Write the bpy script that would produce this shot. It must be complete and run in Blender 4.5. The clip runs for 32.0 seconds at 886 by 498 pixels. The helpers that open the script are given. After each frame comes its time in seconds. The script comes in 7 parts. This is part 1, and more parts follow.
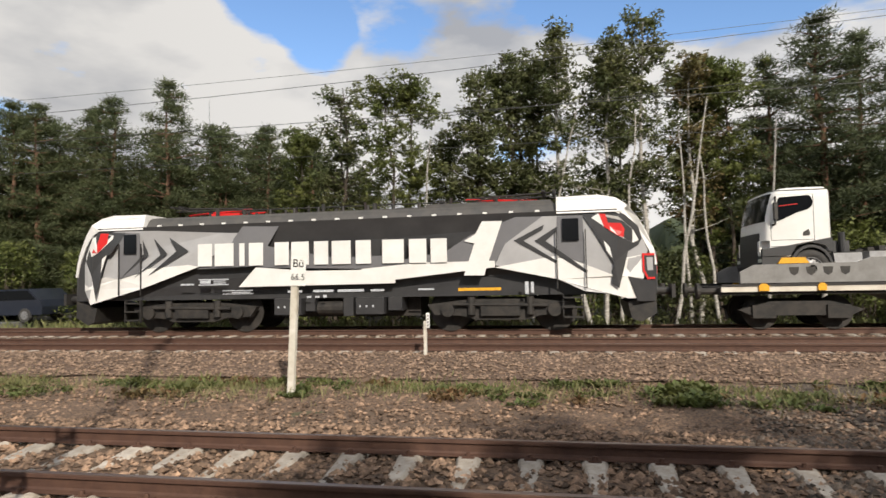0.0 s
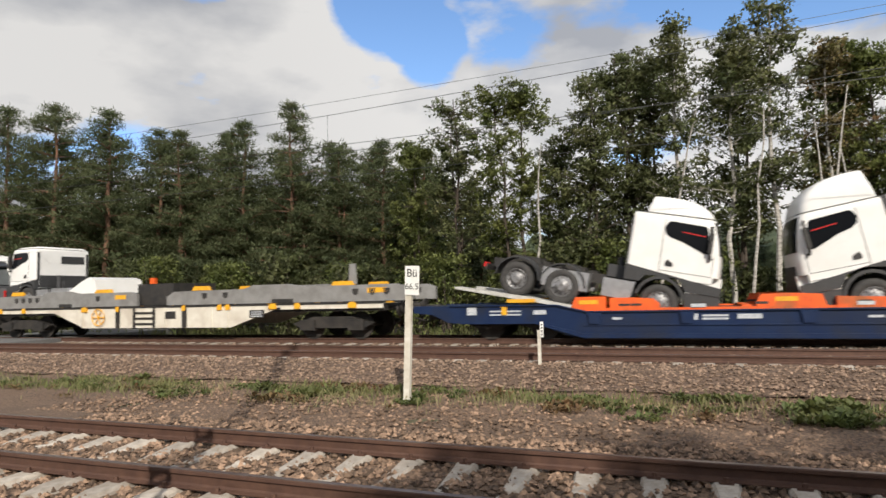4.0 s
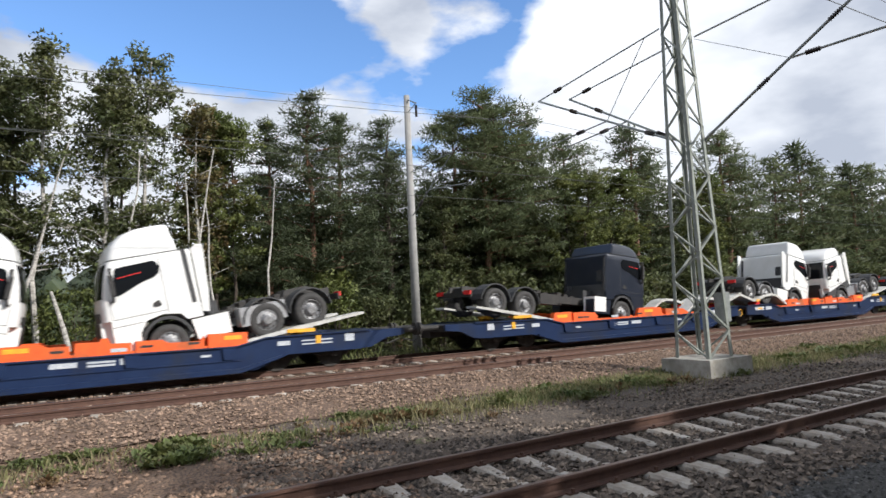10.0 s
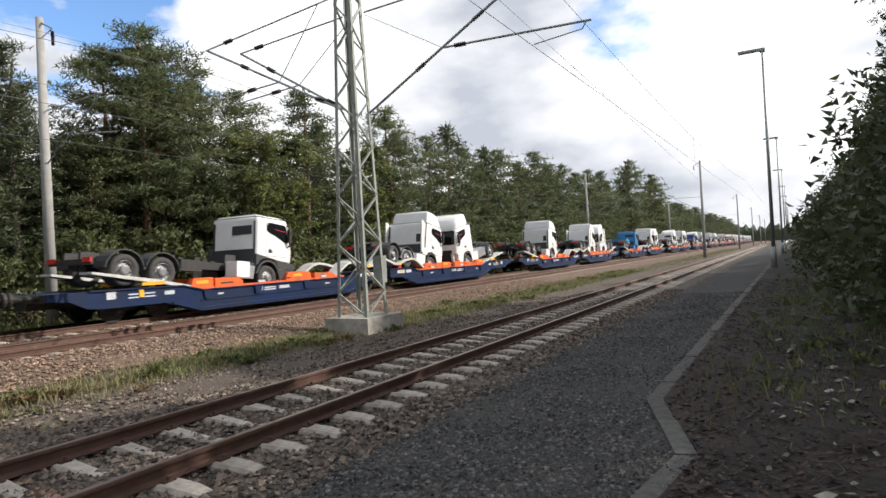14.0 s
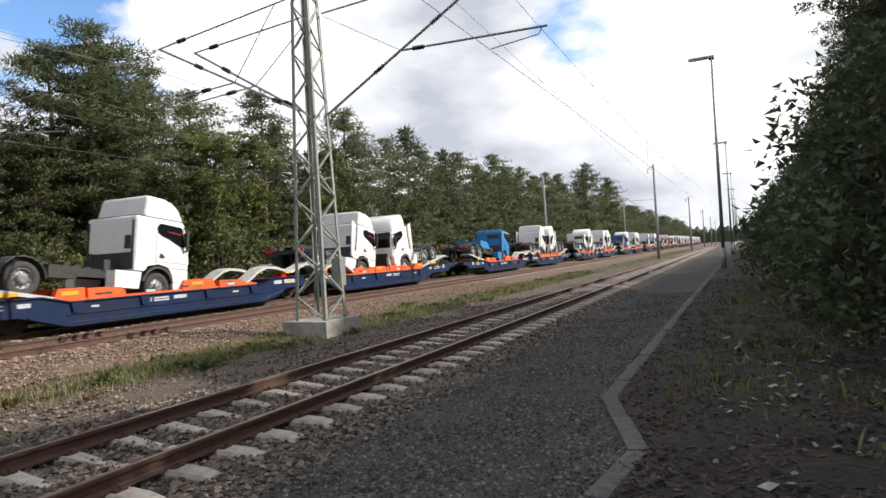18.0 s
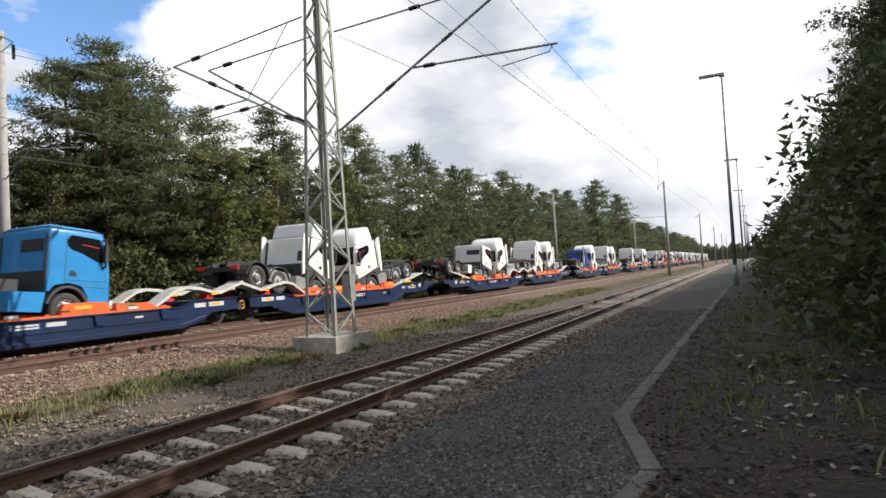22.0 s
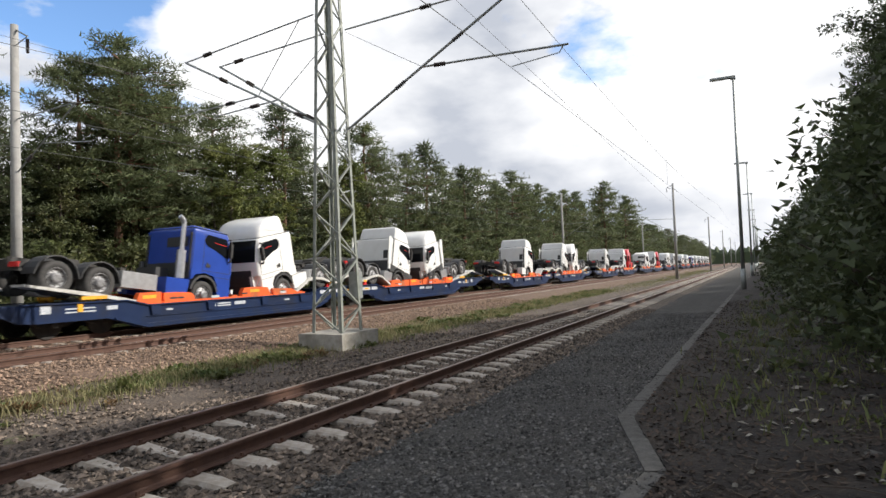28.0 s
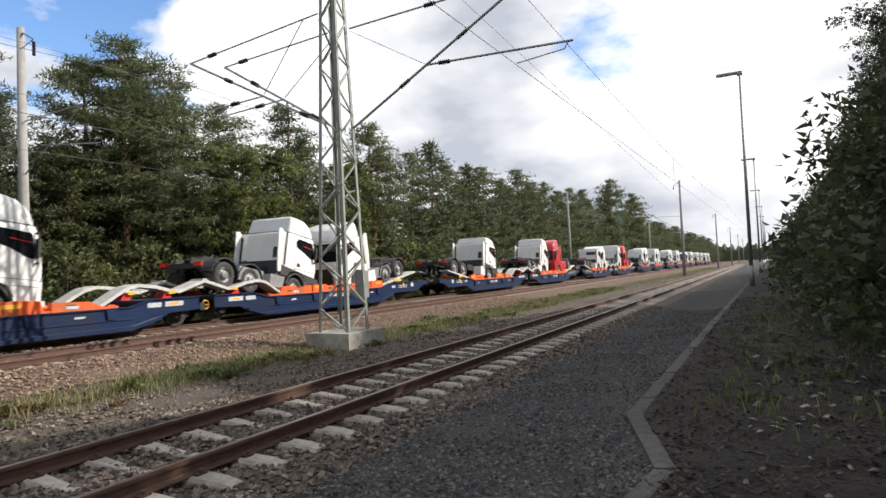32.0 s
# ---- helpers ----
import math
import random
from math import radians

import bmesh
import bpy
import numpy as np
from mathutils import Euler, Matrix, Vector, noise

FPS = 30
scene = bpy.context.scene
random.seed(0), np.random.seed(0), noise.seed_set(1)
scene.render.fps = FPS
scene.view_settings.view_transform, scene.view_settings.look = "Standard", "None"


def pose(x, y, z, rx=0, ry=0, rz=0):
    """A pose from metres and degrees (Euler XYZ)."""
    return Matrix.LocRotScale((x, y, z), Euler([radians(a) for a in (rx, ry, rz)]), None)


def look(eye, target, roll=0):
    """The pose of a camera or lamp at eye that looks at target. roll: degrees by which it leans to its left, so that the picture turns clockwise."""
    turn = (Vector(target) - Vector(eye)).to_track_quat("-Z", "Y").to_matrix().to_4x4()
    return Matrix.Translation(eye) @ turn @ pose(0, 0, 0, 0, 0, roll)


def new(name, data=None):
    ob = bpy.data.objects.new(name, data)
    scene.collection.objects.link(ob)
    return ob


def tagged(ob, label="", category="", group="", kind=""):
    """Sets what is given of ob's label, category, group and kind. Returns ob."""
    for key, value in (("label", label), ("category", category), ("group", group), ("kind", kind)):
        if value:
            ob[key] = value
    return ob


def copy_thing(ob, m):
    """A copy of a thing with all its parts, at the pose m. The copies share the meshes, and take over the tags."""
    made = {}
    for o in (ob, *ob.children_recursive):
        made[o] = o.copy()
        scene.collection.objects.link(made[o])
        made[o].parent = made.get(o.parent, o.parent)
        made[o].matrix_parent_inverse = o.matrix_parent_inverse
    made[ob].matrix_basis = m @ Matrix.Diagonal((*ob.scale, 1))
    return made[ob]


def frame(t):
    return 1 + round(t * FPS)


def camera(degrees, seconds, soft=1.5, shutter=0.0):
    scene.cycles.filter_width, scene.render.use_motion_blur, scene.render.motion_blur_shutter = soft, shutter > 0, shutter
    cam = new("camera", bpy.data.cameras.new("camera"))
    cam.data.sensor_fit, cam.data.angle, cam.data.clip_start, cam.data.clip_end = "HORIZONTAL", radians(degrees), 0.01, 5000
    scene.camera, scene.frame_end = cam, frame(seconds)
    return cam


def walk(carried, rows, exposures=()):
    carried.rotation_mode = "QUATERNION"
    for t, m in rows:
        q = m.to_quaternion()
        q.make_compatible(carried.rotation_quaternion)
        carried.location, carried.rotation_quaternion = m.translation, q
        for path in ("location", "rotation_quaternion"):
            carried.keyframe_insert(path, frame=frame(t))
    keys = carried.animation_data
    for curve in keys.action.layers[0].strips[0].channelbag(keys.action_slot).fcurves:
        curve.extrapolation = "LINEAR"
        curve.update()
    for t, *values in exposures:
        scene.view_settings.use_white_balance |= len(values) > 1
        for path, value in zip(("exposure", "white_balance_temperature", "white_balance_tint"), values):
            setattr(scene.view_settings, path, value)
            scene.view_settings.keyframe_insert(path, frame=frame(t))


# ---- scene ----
cam = camera(70.7, 32.0, soft=1.5, shutter=0.2)
PATH = [
    (0, -1.269, -4.689, 1.567, 2.93, 1.11, 10.84),
    (0.5, -1.319, -4.691, 1.579, 2.49, 1.27, 18.40),
    (1, -1.334, -4.666, 1.592, 2.50, 1.49, 25.18),
    (1.5, -1.319, -4.690, 1.583, 2.77, 2.05, 30.05),
    (2, -1.318, -4.709, 1.577, 2.97, 1.97, 31.00),
    (2.5, -1.301, -4.705, 1.580, 3.08, 1.97, 31.64),
    (4.5, -1.242, -4.627, 1.573, 4.32, 1.77, 15.97),
    (5, -1.186, -4.629, 1.577, 4.61, 2.35, 11.53),
    (5.5, -1.198, -4.618, 1.577, 4.88, 2.56, 7.74),
    (6, -1.180, -4.645, 1.581, 5.03, 2.42, 3.95),
    (6.5, -1.145, -4.639, 1.592, 5.02, 2.44, -1.41),
    (7, -1.111, -4.654, 1.598, 5.00, 3.10, -5.46),
    (7.5, -1.123, -4.677, 1.636, 4.80, 3.05, -9.88),
    (8, -1.126, -4.663, 1.674, 4.59, 2.90, -15.51),
    (8.5, -1.124, -4.711, 1.662, 4.47, 2.56, -20.64),
    (9, -1.130, -4.730, 1.634, 4.53, 2.77, -24.96),
    (9.5, -1.089, -4.723, 1.661, 4.91, 3.30, -28.54),
    (10, -1.084, -4.722, 1.674, 5.48, 2.82, -32.07),
    (10.5, -1.084, -4.748, 1.667, 5.76, 2.97, -35.83),
    (11, -1.062, -4.744, 1.655, 5.72, 2.67, -40.19),
    (11.5, -1.078, -4.774, 1.636, 3.22, 1.90, -45.52),
    (12, -1.055, -4.778, 1.634, 2.63, 1.65, -49.92),
    (12.5, -1.031, -4.787, 1.643, 2.11, 1.34, -53.84),
    (13, -1.001, -4.791, 1.649, 1.43, 2.02, -57.22),
    (13.5, -0.983, -4.796, 1.647, 0.97, 2.25, -59.98),
    (14, -0.964, -4.801, 1.654, 0.63, 2.97, -61.44),
    (14.5, -0.980, -4.819, 1.659, 0.49, 2.97, -62.96),
    (15, -0.993, -4.827, 1.654, 0.50, 2.75, -63.82),
    (15.5, -0.996, -4.831, 1.653, 0.29, 2.62, -65.00),
    (17.5, -0.995, -4.832, 1.656, 0.32, 2.95, -65.39),
    (18, -0.994, -4.834, 1.653, 0.64, 3.24, -65.13),
    (18.5, -0.988, -4.842, 1.650, 1.03, 3.55, -65.12),
    (19, -0.992, -4.833, 1.646, 1.45, 3.40, -64.87),
    (19.5, -1.000, -4.831, 1.646, 1.74, 3.12, -64.86),
    (20, -1.003, -4.833, 1.646, 1.96, 3.40, -64.64),
    (20.5, -0.986, -4.832, 1.649, 2.11, 3.39, -64.82),
    (21, -0.989, -4.831, 1.648, 2.23, 3.20, -64.73),
    (21.5, -0.996, -4.826, 1.652, 2.25, 3.15, -64.54),
    (22, -0.996, -4.820, 1.653, 2.16, 2.99, -64.26),
    (22.5, -0.999, -4.821, 1.652, 2.04, 2.86, -64.28),
    (23, -0.988, -4.821, 1.650, 1.98, 2.87, -63.90),
    (23.5, -0.991, -4.822, 1.646, 1.91, 2.92, -63.99),
    (24, -0.992, -4.827, 1.647, 1.88, 2.85, -64.06),
    (24.5, -1.003, -4.827, 1.647, 1.86, 2.70, -64.14),
    (25, -1.008, -4.824, 1.651, 1.81, 2.37, -64.09),
    (25.5, -1.012, -4.825, 1.653, 1.75, 2.20, -64.01),
    (27.5, -1.037, -4.820, 1.651, 2.07, 1.84, -63.81),
    (28, -1.026, -4.827, 1.652, 2.10, 2.05, -63.65),
    (28.5, -1.021, -4.826, 1.648, 2.16, 2.05, -63.55),
    (29, -1.024, -4.827, 1.650, 2.22, 2.23, -63.37),
    (29.5, -1.027, -4.825, 1.646, 2.32, 2.28, -63.29),
    (30, -1.020, -4.827, 1.646, 2.36, 2.39, -63.20),
    (30.5, -1.008, -4.818, 1.640, 2.40, 2.46, -63.17),
    (31, -0.996, -4.819, 1.638, 2.37, 2.60, -63.11),
    (31.5, -0.991, -4.821, 1.636, 2.26, 2.52, -63.04),
    (32, -0.985, -4.813, 1.625, 2.07, 2.48, -63.06),
]
EXPOSE = [(0, -0.38, 6750, 10), (2.5, -0.38, 6700, 10), (5, -0.4, 6550, 10), (7, -0.3, 6400, 10), (9, -0.22, 6050, 10), (10.5, -0.18, 6050, 10), (13, -0.08, 6400, 10), (32, -0.12, 6420, 10)]
walk(cam, [(t, pose(x, y, z, 90 + rx, ry, rz)) for t, x, y, z, rx, ry, rz in PATH], EXPOSE)

# ---- sky and sun ----
SUN_TO = Vector((0.49 * 0.85, -0.87 * 0.85, 0.53)).normalized()
world = bpy.data.worlds.new("sky")
scene.world = world
world.use_nodes = True
wn, wl = world.node_tree.nodes, world.node_tree.links
wn.clear()
w_out = wn.new("ShaderNodeOutputWorld")
w_bg = wn.new("ShaderNodeBackground")
w_sky = wn.new("ShaderNodeTexSky")
w_sky.sky_type = "NISHITA"
w_sky.sun_disc = False
w_sky.ozone_density = 4.0
w_sky.dust_density = 0.4
w_sky.sun_elevation = math.asin(SUN_TO.z)
w_sky.sun_rotation = math.atan2(SUN_TO.x, SUN_TO.y)
w_tc = wn.new("ShaderNodeTexCoord")
w_map = wn.new("ShaderNodeMapping")
w_map.inputs["Scale"].default_value = (1.0, 1.0, 2.2)
w_map.inputs["Location"].default_value = (0.35, 0.1, 0.0)
w_no = wn.new("ShaderNodeTexNoise")
w_no.inputs["Scale"].default_value = 3.0
w_no.inputs["Detail"].default_value = 9
w_no.inputs["Roughness"].default_value = 0.52
w_no2 = wn.new("ShaderNodeTexNoise")
w_no2.inputs["Scale"].default_value = 3.4
w_no2.inputs["Detail"].default_value = 6
w_rmp = wn.new("ShaderNodeValToRGB")
w_rmp.color_ramp.elements[0].position = 0.455
w_rmp.color_ramp.elements[0].color = (0, 0, 0, 1)
w_rmp.color_ramp.elements[1].position = 0.53
w_rmp.color_ramp.elements[1].color = (1, 1, 1, 1)
w_cr = wn.new("ShaderNodeValToRGB")
w_cr.color_ramp.elements[0].position = 0.34
w_cr.color_ramp.elements[0].color = (4.4, 4.65, 5.2, 1)
w_cr.color_ramp.elements[1].position = 0.58
w_cr.color_ramp.elements[1].color = (9.0, 8.95, 8.9, 1)
w_mix = wn.new("ShaderNodeMix")
w_mix.data_type = "RGBA"
wl.new(w_tc.outputs["Generated"], w_map.inputs["Vector"])
wl.new(w_map.outputs["Vector"], w_no.inputs["Vector"])
wl.new(w_map.outputs["Vector"], w_no2.inputs["Vector"])
w_sep = wn.new("ShaderNodeSeparateXYZ")
wl.new(w_tc.outputs["Generated"], w_sep.inputs["Vector"])
w_off = wn.new("ShaderNodeMath")
w_off.operation = "SUBTRACT"
w_off.inputs[1].default_value = 0.1
wl.new(w_sep.outputs["X"], w_off.inputs[0])
w_abs = wn.new("ShaderNodeMath")
w_abs.operation = "MAXIMUM"
w_abs.inputs[1].default_value = 0.0
wl.new(w_off.outputs[0], w_abs.inputs[0])
w_cov = wn.new("ShaderNodeMath")
w_cov.operation = "MULTIPLY_ADD"
w_cov.inputs[1].default_value = 0.1
wl.new(w_abs.outputs[0], w_cov.inputs[0])
w_base = wn.new("ShaderNodeMath")
w_base.inputs[1].default_value = 0.085
wl.new(w_no.outputs["Fac"], w_base.inputs[0])
wl.new(w_base.outputs[0], w_cov.inputs[2])
# the cloud cover is thick, with gaps of blue: bearing and height in degrees, reach, depth
w_last = w_cov.outputs[0]
for bearing, height, reach, depth in ((-6, 26, 6, 0.2), (-14, 25, 6.5, 0.22), (-22, 27, 5, 0.2), (-37, 25.5, 5, 0.2), (22, 22, 2.6, 0.2), (26, 26, 4, 0.22), (-79, 19.5, 4, 0.17), (-88, 13.5, 3.5, 0.16), (-11, 14, 3, 0.1), (45, 30, 6, 0.18)):
    a, h = radians(bearing), radians(height)
    w_dot = wn.new("ShaderNodeVectorMath")
    w_dot.operation = "DOT_PRODUCT"
    w_dot.inputs[1].default_value = (-math.sin(a) * math.cos(h), math.cos(a) * math.cos(h), math.sin(h))
    wl.new(w_tc.outputs["Generated"], w_dot.inputs[0])
    w_rng = wn.new("ShaderNodeMapRange")
    w_rng.interpolation_type = "SMOOTHSTEP"
    w_rng.inputs["From Min"].default_value = math.cos(radians(reach * 1.5))
    w_rng.inputs["From Max"].default_value = math.cos(radians(reach * 0.25))
    w_rng.inputs["To Max"].default_value = -depth
    wl.new(w_dot.outputs["Value"], w_rng.inputs["Value"])
    w_add = wn.new("ShaderNodeMath")
    wl.new(w_last, w_add.inputs[0])
    wl.new(w_rng.outputs["Result"], w_add.inputs[1])
    w_last = w_add.outputs[0]
wl.new(w_last, w_rmp.inputs["Fac"])
wl.new(w_no2.outputs["Fac"], w_cr.inputs["Fac"])
wl.new(w_rmp.outputs["Color"], w_mix.inputs["Factor"])
w_tint = wn.new("ShaderNodeMix")
w_tint.data_type = "RGBA"
w_tint.blend_type = "MULTIPLY"
w_tint.inputs["Factor"].default_value = 1.0
w_tint.inputs["B"].default_value = (1.62, 1.7, 1.78, 1)
wl.new(w_sky.outputs["Color"], w_tint.inputs["A"])
wl.new(w_tint.outputs["Result"], w_mix.inputs["A"])
w_side = wn.new("ShaderNodeMapRange")
w_side.inputs["From Min"].default_value = -0.6
w_side.inputs["From Max"].default_value = 0.6
w_side.inputs["To Min"].default_value = 0.74
w_side.inputs["To Max"].default_value = 1.0
wl.new(w_sep.outputs["X"], w_side.inputs["Value"])
w_lit = wn.new("ShaderNodeVectorMath")
w_lit.operation = "SCALE"
wl.new(w_cr.outputs["Color"], w_lit.inputs[0])
wl.new(w_side.outputs["Result"], w_lit.inputs["Scale"])
wl.new(w_lit.outputs["Vector"], w_mix.inputs["B"])
wl.new(w_mix.outputs["Result"], w_bg.inputs["Color"])
w_bg.inputs["Strength"].default_value = 0.145
wl.new(w_bg.outputs["Background"], w_out.inputs["Surface"])

sun_data = bpy.data.lights.new("sun", "SUN")
sun_data.energy = 6.3
sun_data.angle = radians(0.6)
sun_data.color = (1.0, 0.925, 0.82)
sun = new("sun", sun_data)
sun.matrix_world = look(SUN_TO * 60, (0, 0, 0))


# ---- materials ----
def mat(name, base, rough=0.6, metal=0.0, second=None, scale=6.0, amount=0.5, bump=0.0, bump_scale=40.0,
        coat=0.0, vary=0.0, island=False, spots=None, spot_scale=1.3, emit=0.0, stretch=None, through_light=0.0):
    m = bpy.data.materials.new(name)
    m.use_nodes = True
    nt = m.node_tree
    n, l = nt.nodes, nt.links
    b = n["Principled BSDF"]
    b.inputs["Roughness"].default_value = rough
    b.inputs["Metallic"].default_value = metal
    b.inputs["Coat Weight"].default_value = coat
    tc = n.new("ShaderNodeTexCoord")
    vec = tc.outputs["Object"]
    if stretch:
        mp = n.new("ShaderNodeMapping")
        mp.inputs["Scale"].default_value = stretch
        l.new(vec, mp.inputs["Vector"])
        vec = mp.outputs["Vector"]
    col = None
    rgb = n.new("ShaderNodeRGB")
    rgb.outputs[0].default_value = (*base, 1)
    col = rgb.outputs[0]
    if second:
        no = n.new("ShaderNodeTexNoise")
        no.inputs["Scale"].default_value = scale
        no.inputs["Detail"].default_value = 6
        no.inputs["Roughness"].default_value = 0.65
        l.new(vec, no.inputs["Vector"])
        rp = n.new("ShaderNodeValToRGB")
        rp.color_ramp.elements[0].position = 0.5 - 0.25 * (1.1 - amount)
        rp.color_ramp.elements[1].position = 0.5 + 0.25 * (1.1 - amount)
        l.new(no.outputs["Fac"], rp.inputs["Fac"])
        mx = n.new("ShaderNodeMix")
        mx.data_type = "RGBA"
        l.new(rp.outputs["Color"], mx.inputs["Factor"])
        l.new(col, mx.inputs["A"])
        mx.inputs["B"].default_value = (*second, 1)
        col = mx.outputs["Result"]
    if spots:
        no = n.new("ShaderNodeTexNoise")
        no.inputs["Scale"].default_value = spot_scale
        no.inputs["Detail"].default_value = 4
        l.new(vec, no.inputs["Vector"])
        rp = n.new("ShaderNodeValToRGB")
        rp.color_ramp.elements[0].position = 0.52
        rp.color_ramp.elements[1].position = 0.68
        l.new(no.outputs["Fac"], rp.inputs["Fac"])
        mx = n.new("ShaderNodeMix")
        mx.data_type = "RGBA"
        l.new(rp.outputs["Color"], mx.inputs["Factor"])
        l.new(col, mx.inputs["A"])
        mx.inputs["B"].default_value = (*spots, 1)
        col = mx.outputs["Result"]
    if vary:
        if island:
            src = n.new("ShaderNodeNewGeometry").outputs["Random Per Island"]
        else:
            src = n.new("ShaderNodeObjectInfo").outputs["Random"]
        mr = n.new("ShaderNodeMapRange")
        mr.inputs["To Min"].default_value = 1 - vary
        mr.inputs["To Max"].default_value = 1 + vary
        l.new(src, mr.inputs["Value"])
        hv = n.new("ShaderNodeHueSaturation")
        l.new(mr.outputs["Result"], hv.inputs["Value"])
        l.new(col, hv.inputs["Color"])
        col = hv.outputs["Color"]
    l.new(col, b.inputs["Base Color"])
    if bump:
        no = n.new("ShaderNodeTexNoise")
        no.inputs["Scale"].default_value = bump_scale
        no.inputs["Detail"].default_value = 5
        l.new(vec, no.inputs["Vector"])
        bp = n.new("ShaderNodeBump")
        bp.inputs["Strength"].default_value = bump
        bp.inputs["Distance"].default_value = 0.02
        l.new(no.outputs["Fac"], bp.inputs["Height"])
        l.new(bp.outputs["Normal"], b.inputs["Normal"])
    if emit:
        b.inputs["Emission Color"].default_value = (*base, 1)
        b.inputs["Emission Strength"].default_value = emit
    if through_light:
        out = n["Material Output"]
        tr = n.new("ShaderNodeBsdfTranslucent")
        ms = n.new("ShaderNodeMixShader")
        ms.inputs["Fac"].default_value = through_light
        l.new(col, tr.inputs["Color"])
        l.new(b.outputs["BSDF"], ms.inputs[1])
        l.new(tr.outputs["BSDF"], ms.inputs[2])
        l.new(ms.outputs["Shader"], out.inputs["Surface"])
    return m


M = {}
M["white"] = mat("white_paint", (0.80, 0.80, 0.79), 0.28, 0, (0.74, 0.74, 0.72), 2.2, 0.4, coat=0.4)
M["red"] = mat("red_paint", (0.52, 0.015, 0.022), 0.28, 0, (0.44, 0.012, 0.02), 2.2, 0.4, coat=0.4)
M["navy"] = mat("dark_paint", (0.012, 0.016, 0.028), 0.28, 0, (0.02, 0.024, 0.036), 2.5, 0.4, coat=0.4)
M["sky_blue"] = mat("light_blue_paint", (0.03, 0.24, 0.55), 0.3, 0, (0.025, 0.2, 0.47), 2.2, 0.4, coat=0.4)
M["deep_blue"] = mat("deep_blue_paint", (0.02, 0.06, 0.34), 0.3, 0, (0.016, 0.05, 0.28), 2.2, 0.4, coat=0.4)
M["plastic"] = mat("dark_plastic", (0.03, 0.031, 0.033), 0.55, 0, (0.042, 0.042, 0.044), 9, 0.4, bump=0.1)
# paler than the other glass: the sky's reflection is put into the base colour
M["screen"] = mat("painted_reflection_windscreen", (0.10, 0.11, 0.11), 0.08, 0, (0.06, 0.065, 0.065), 1.2, 0.4)
M["pale_litter"] = mat("pale_litter", (0.30, 0.28, 0.24), 0.8, 0, (0.16, 0.145, 0.12), 8, 0.5, vary=0.4, island=True)
M["black"] = mat("black_steel", (0.018, 0.018, 0.019), 0.5, 0, (0.04, 0.036, 0.032), 5, 0.5, bump=0.15)
M["glass"] = mat("dark_glass", (0.008, 0.009, 0.011), 0.12, 0)
M["glass"].node_tree.nodes["Principled BSDF"].inputs["Specular IOR Level"].default_value = 0.22
M["tyre"] = mat("tyre_rubber", (0.03, 0.03, 0.03), 0.8, 0, (0.055, 0.052, 0.05), 12, 0.5, bump=0.3)
M["rim"] = mat("rim_steel", (0.30, 0.30, 0.31), 0.45, 0.4, (0.14, 0.14, 0.14), 14, 0.5)
M["alu"] = mat("aluminium", (0.62, 0.63, 0.65), 0.35, 0.8, (0.5, 0.5, 0.52), 6, 0.5)
M["ramp"] = mat("ramp_grey_paint", (0.55, 0.55, 0.53), 0.5, 0, (0.4, 0.39, 0.36), 5, 0.5, bump=0.1)
M["orange"] = mat("orange_paint", (0.85, 0.12, 0.015), 0.5, 0, (0.62, 0.09, 0.015), 4, 0.45, spots=(0.35, 0.1, 0.03))
M["yellow"] = mat("yellow_paint", (0.80, 0.42, 0.02), 0.5, 0, (0.62, 0.3, 0.02), 7, 0.5)
M["wagon"] = mat("wagon_blue_paint", (0.006, 0.017, 0.058), 0.34, 0, (0.010, 0.024, 0.07), 2.5, 0.5, bump=0.08,
                 spots=(0.015, 0.022, 0.045), spot_scale=0.9)
M["stencil"] = mat("stencil_white", (0.6, 0.62, 0.64), 0.6, 0, (0.3, 0.33, 0.38), 22, 0.6)
M["signal_red"] = mat("signal_red", (0.6, 0.02, 0.02), 0.4)
M["loco_grey"] = mat("loco_light_grey", (0.40, 0.40, 0.41), 0.3, 0, (0.34, 0.34, 0.35), 1.5, 0.4, coat=0.3)
M["loco_mid"] = mat("loco_mid_grey", (0.17, 0.17, 0.18), 0.3, 0, (0.145, 0.145, 0.155), 1.5, 0.4, coat=0.3)
M["loco_dark"] = mat("loco_anthracite", (0.035, 0.035, 0.038), 0.32, 0, (0.05, 0.05, 0.052), 1.8, 0.4, coat=0.3)
M["loco_roof"] = mat("loco_roof_grey", (0.06, 0.06, 0.06), 0.5, 0, (0.09, 0.085, 0.08), 2.5, 0.5, bump=0.08)
M["loco_white"] = mat("loco_white", (0.78, 0.78, 0.77), 0.3, 0, (0.70, 0.69, 0.67), 1.6, 0.4, coat=0.3)
M["under"] = mat("dusty_running_gear", (0.013, 0.0125, 0.012), 0.7, 0, (0.036, 0.031, 0.027), 4, 0.6, bump=0.3)
M["cream"] = mat("cream_wagon_paint", (0.68, 0.65, 0.57), 0.55, 0, (0.58, 0.54, 0.46), 2, 0.5, spots=(0.5, 0.45, 0.38))
M["frame_grey"] = mat("loading_frame_grey", (0.24, 0.24, 0.235), 0.55, 0, (0.17, 0.165, 0.16), 2.5, 0.5, bump=0.1)
M["rail"] = mat("rusty_rail", (0.075, 0.038, 0.028), 0.7, 0.2, (0.11, 0.058, 0.04), 6, 0.5, bump=0.2)
M["railtop"] = mat("worn_rail_head", (0.30, 0.24, 0.21), 0.35, 0.8, (0.18, 0.11, 0.085), 3, 0.5, stretch=(0.15, 3, 3))
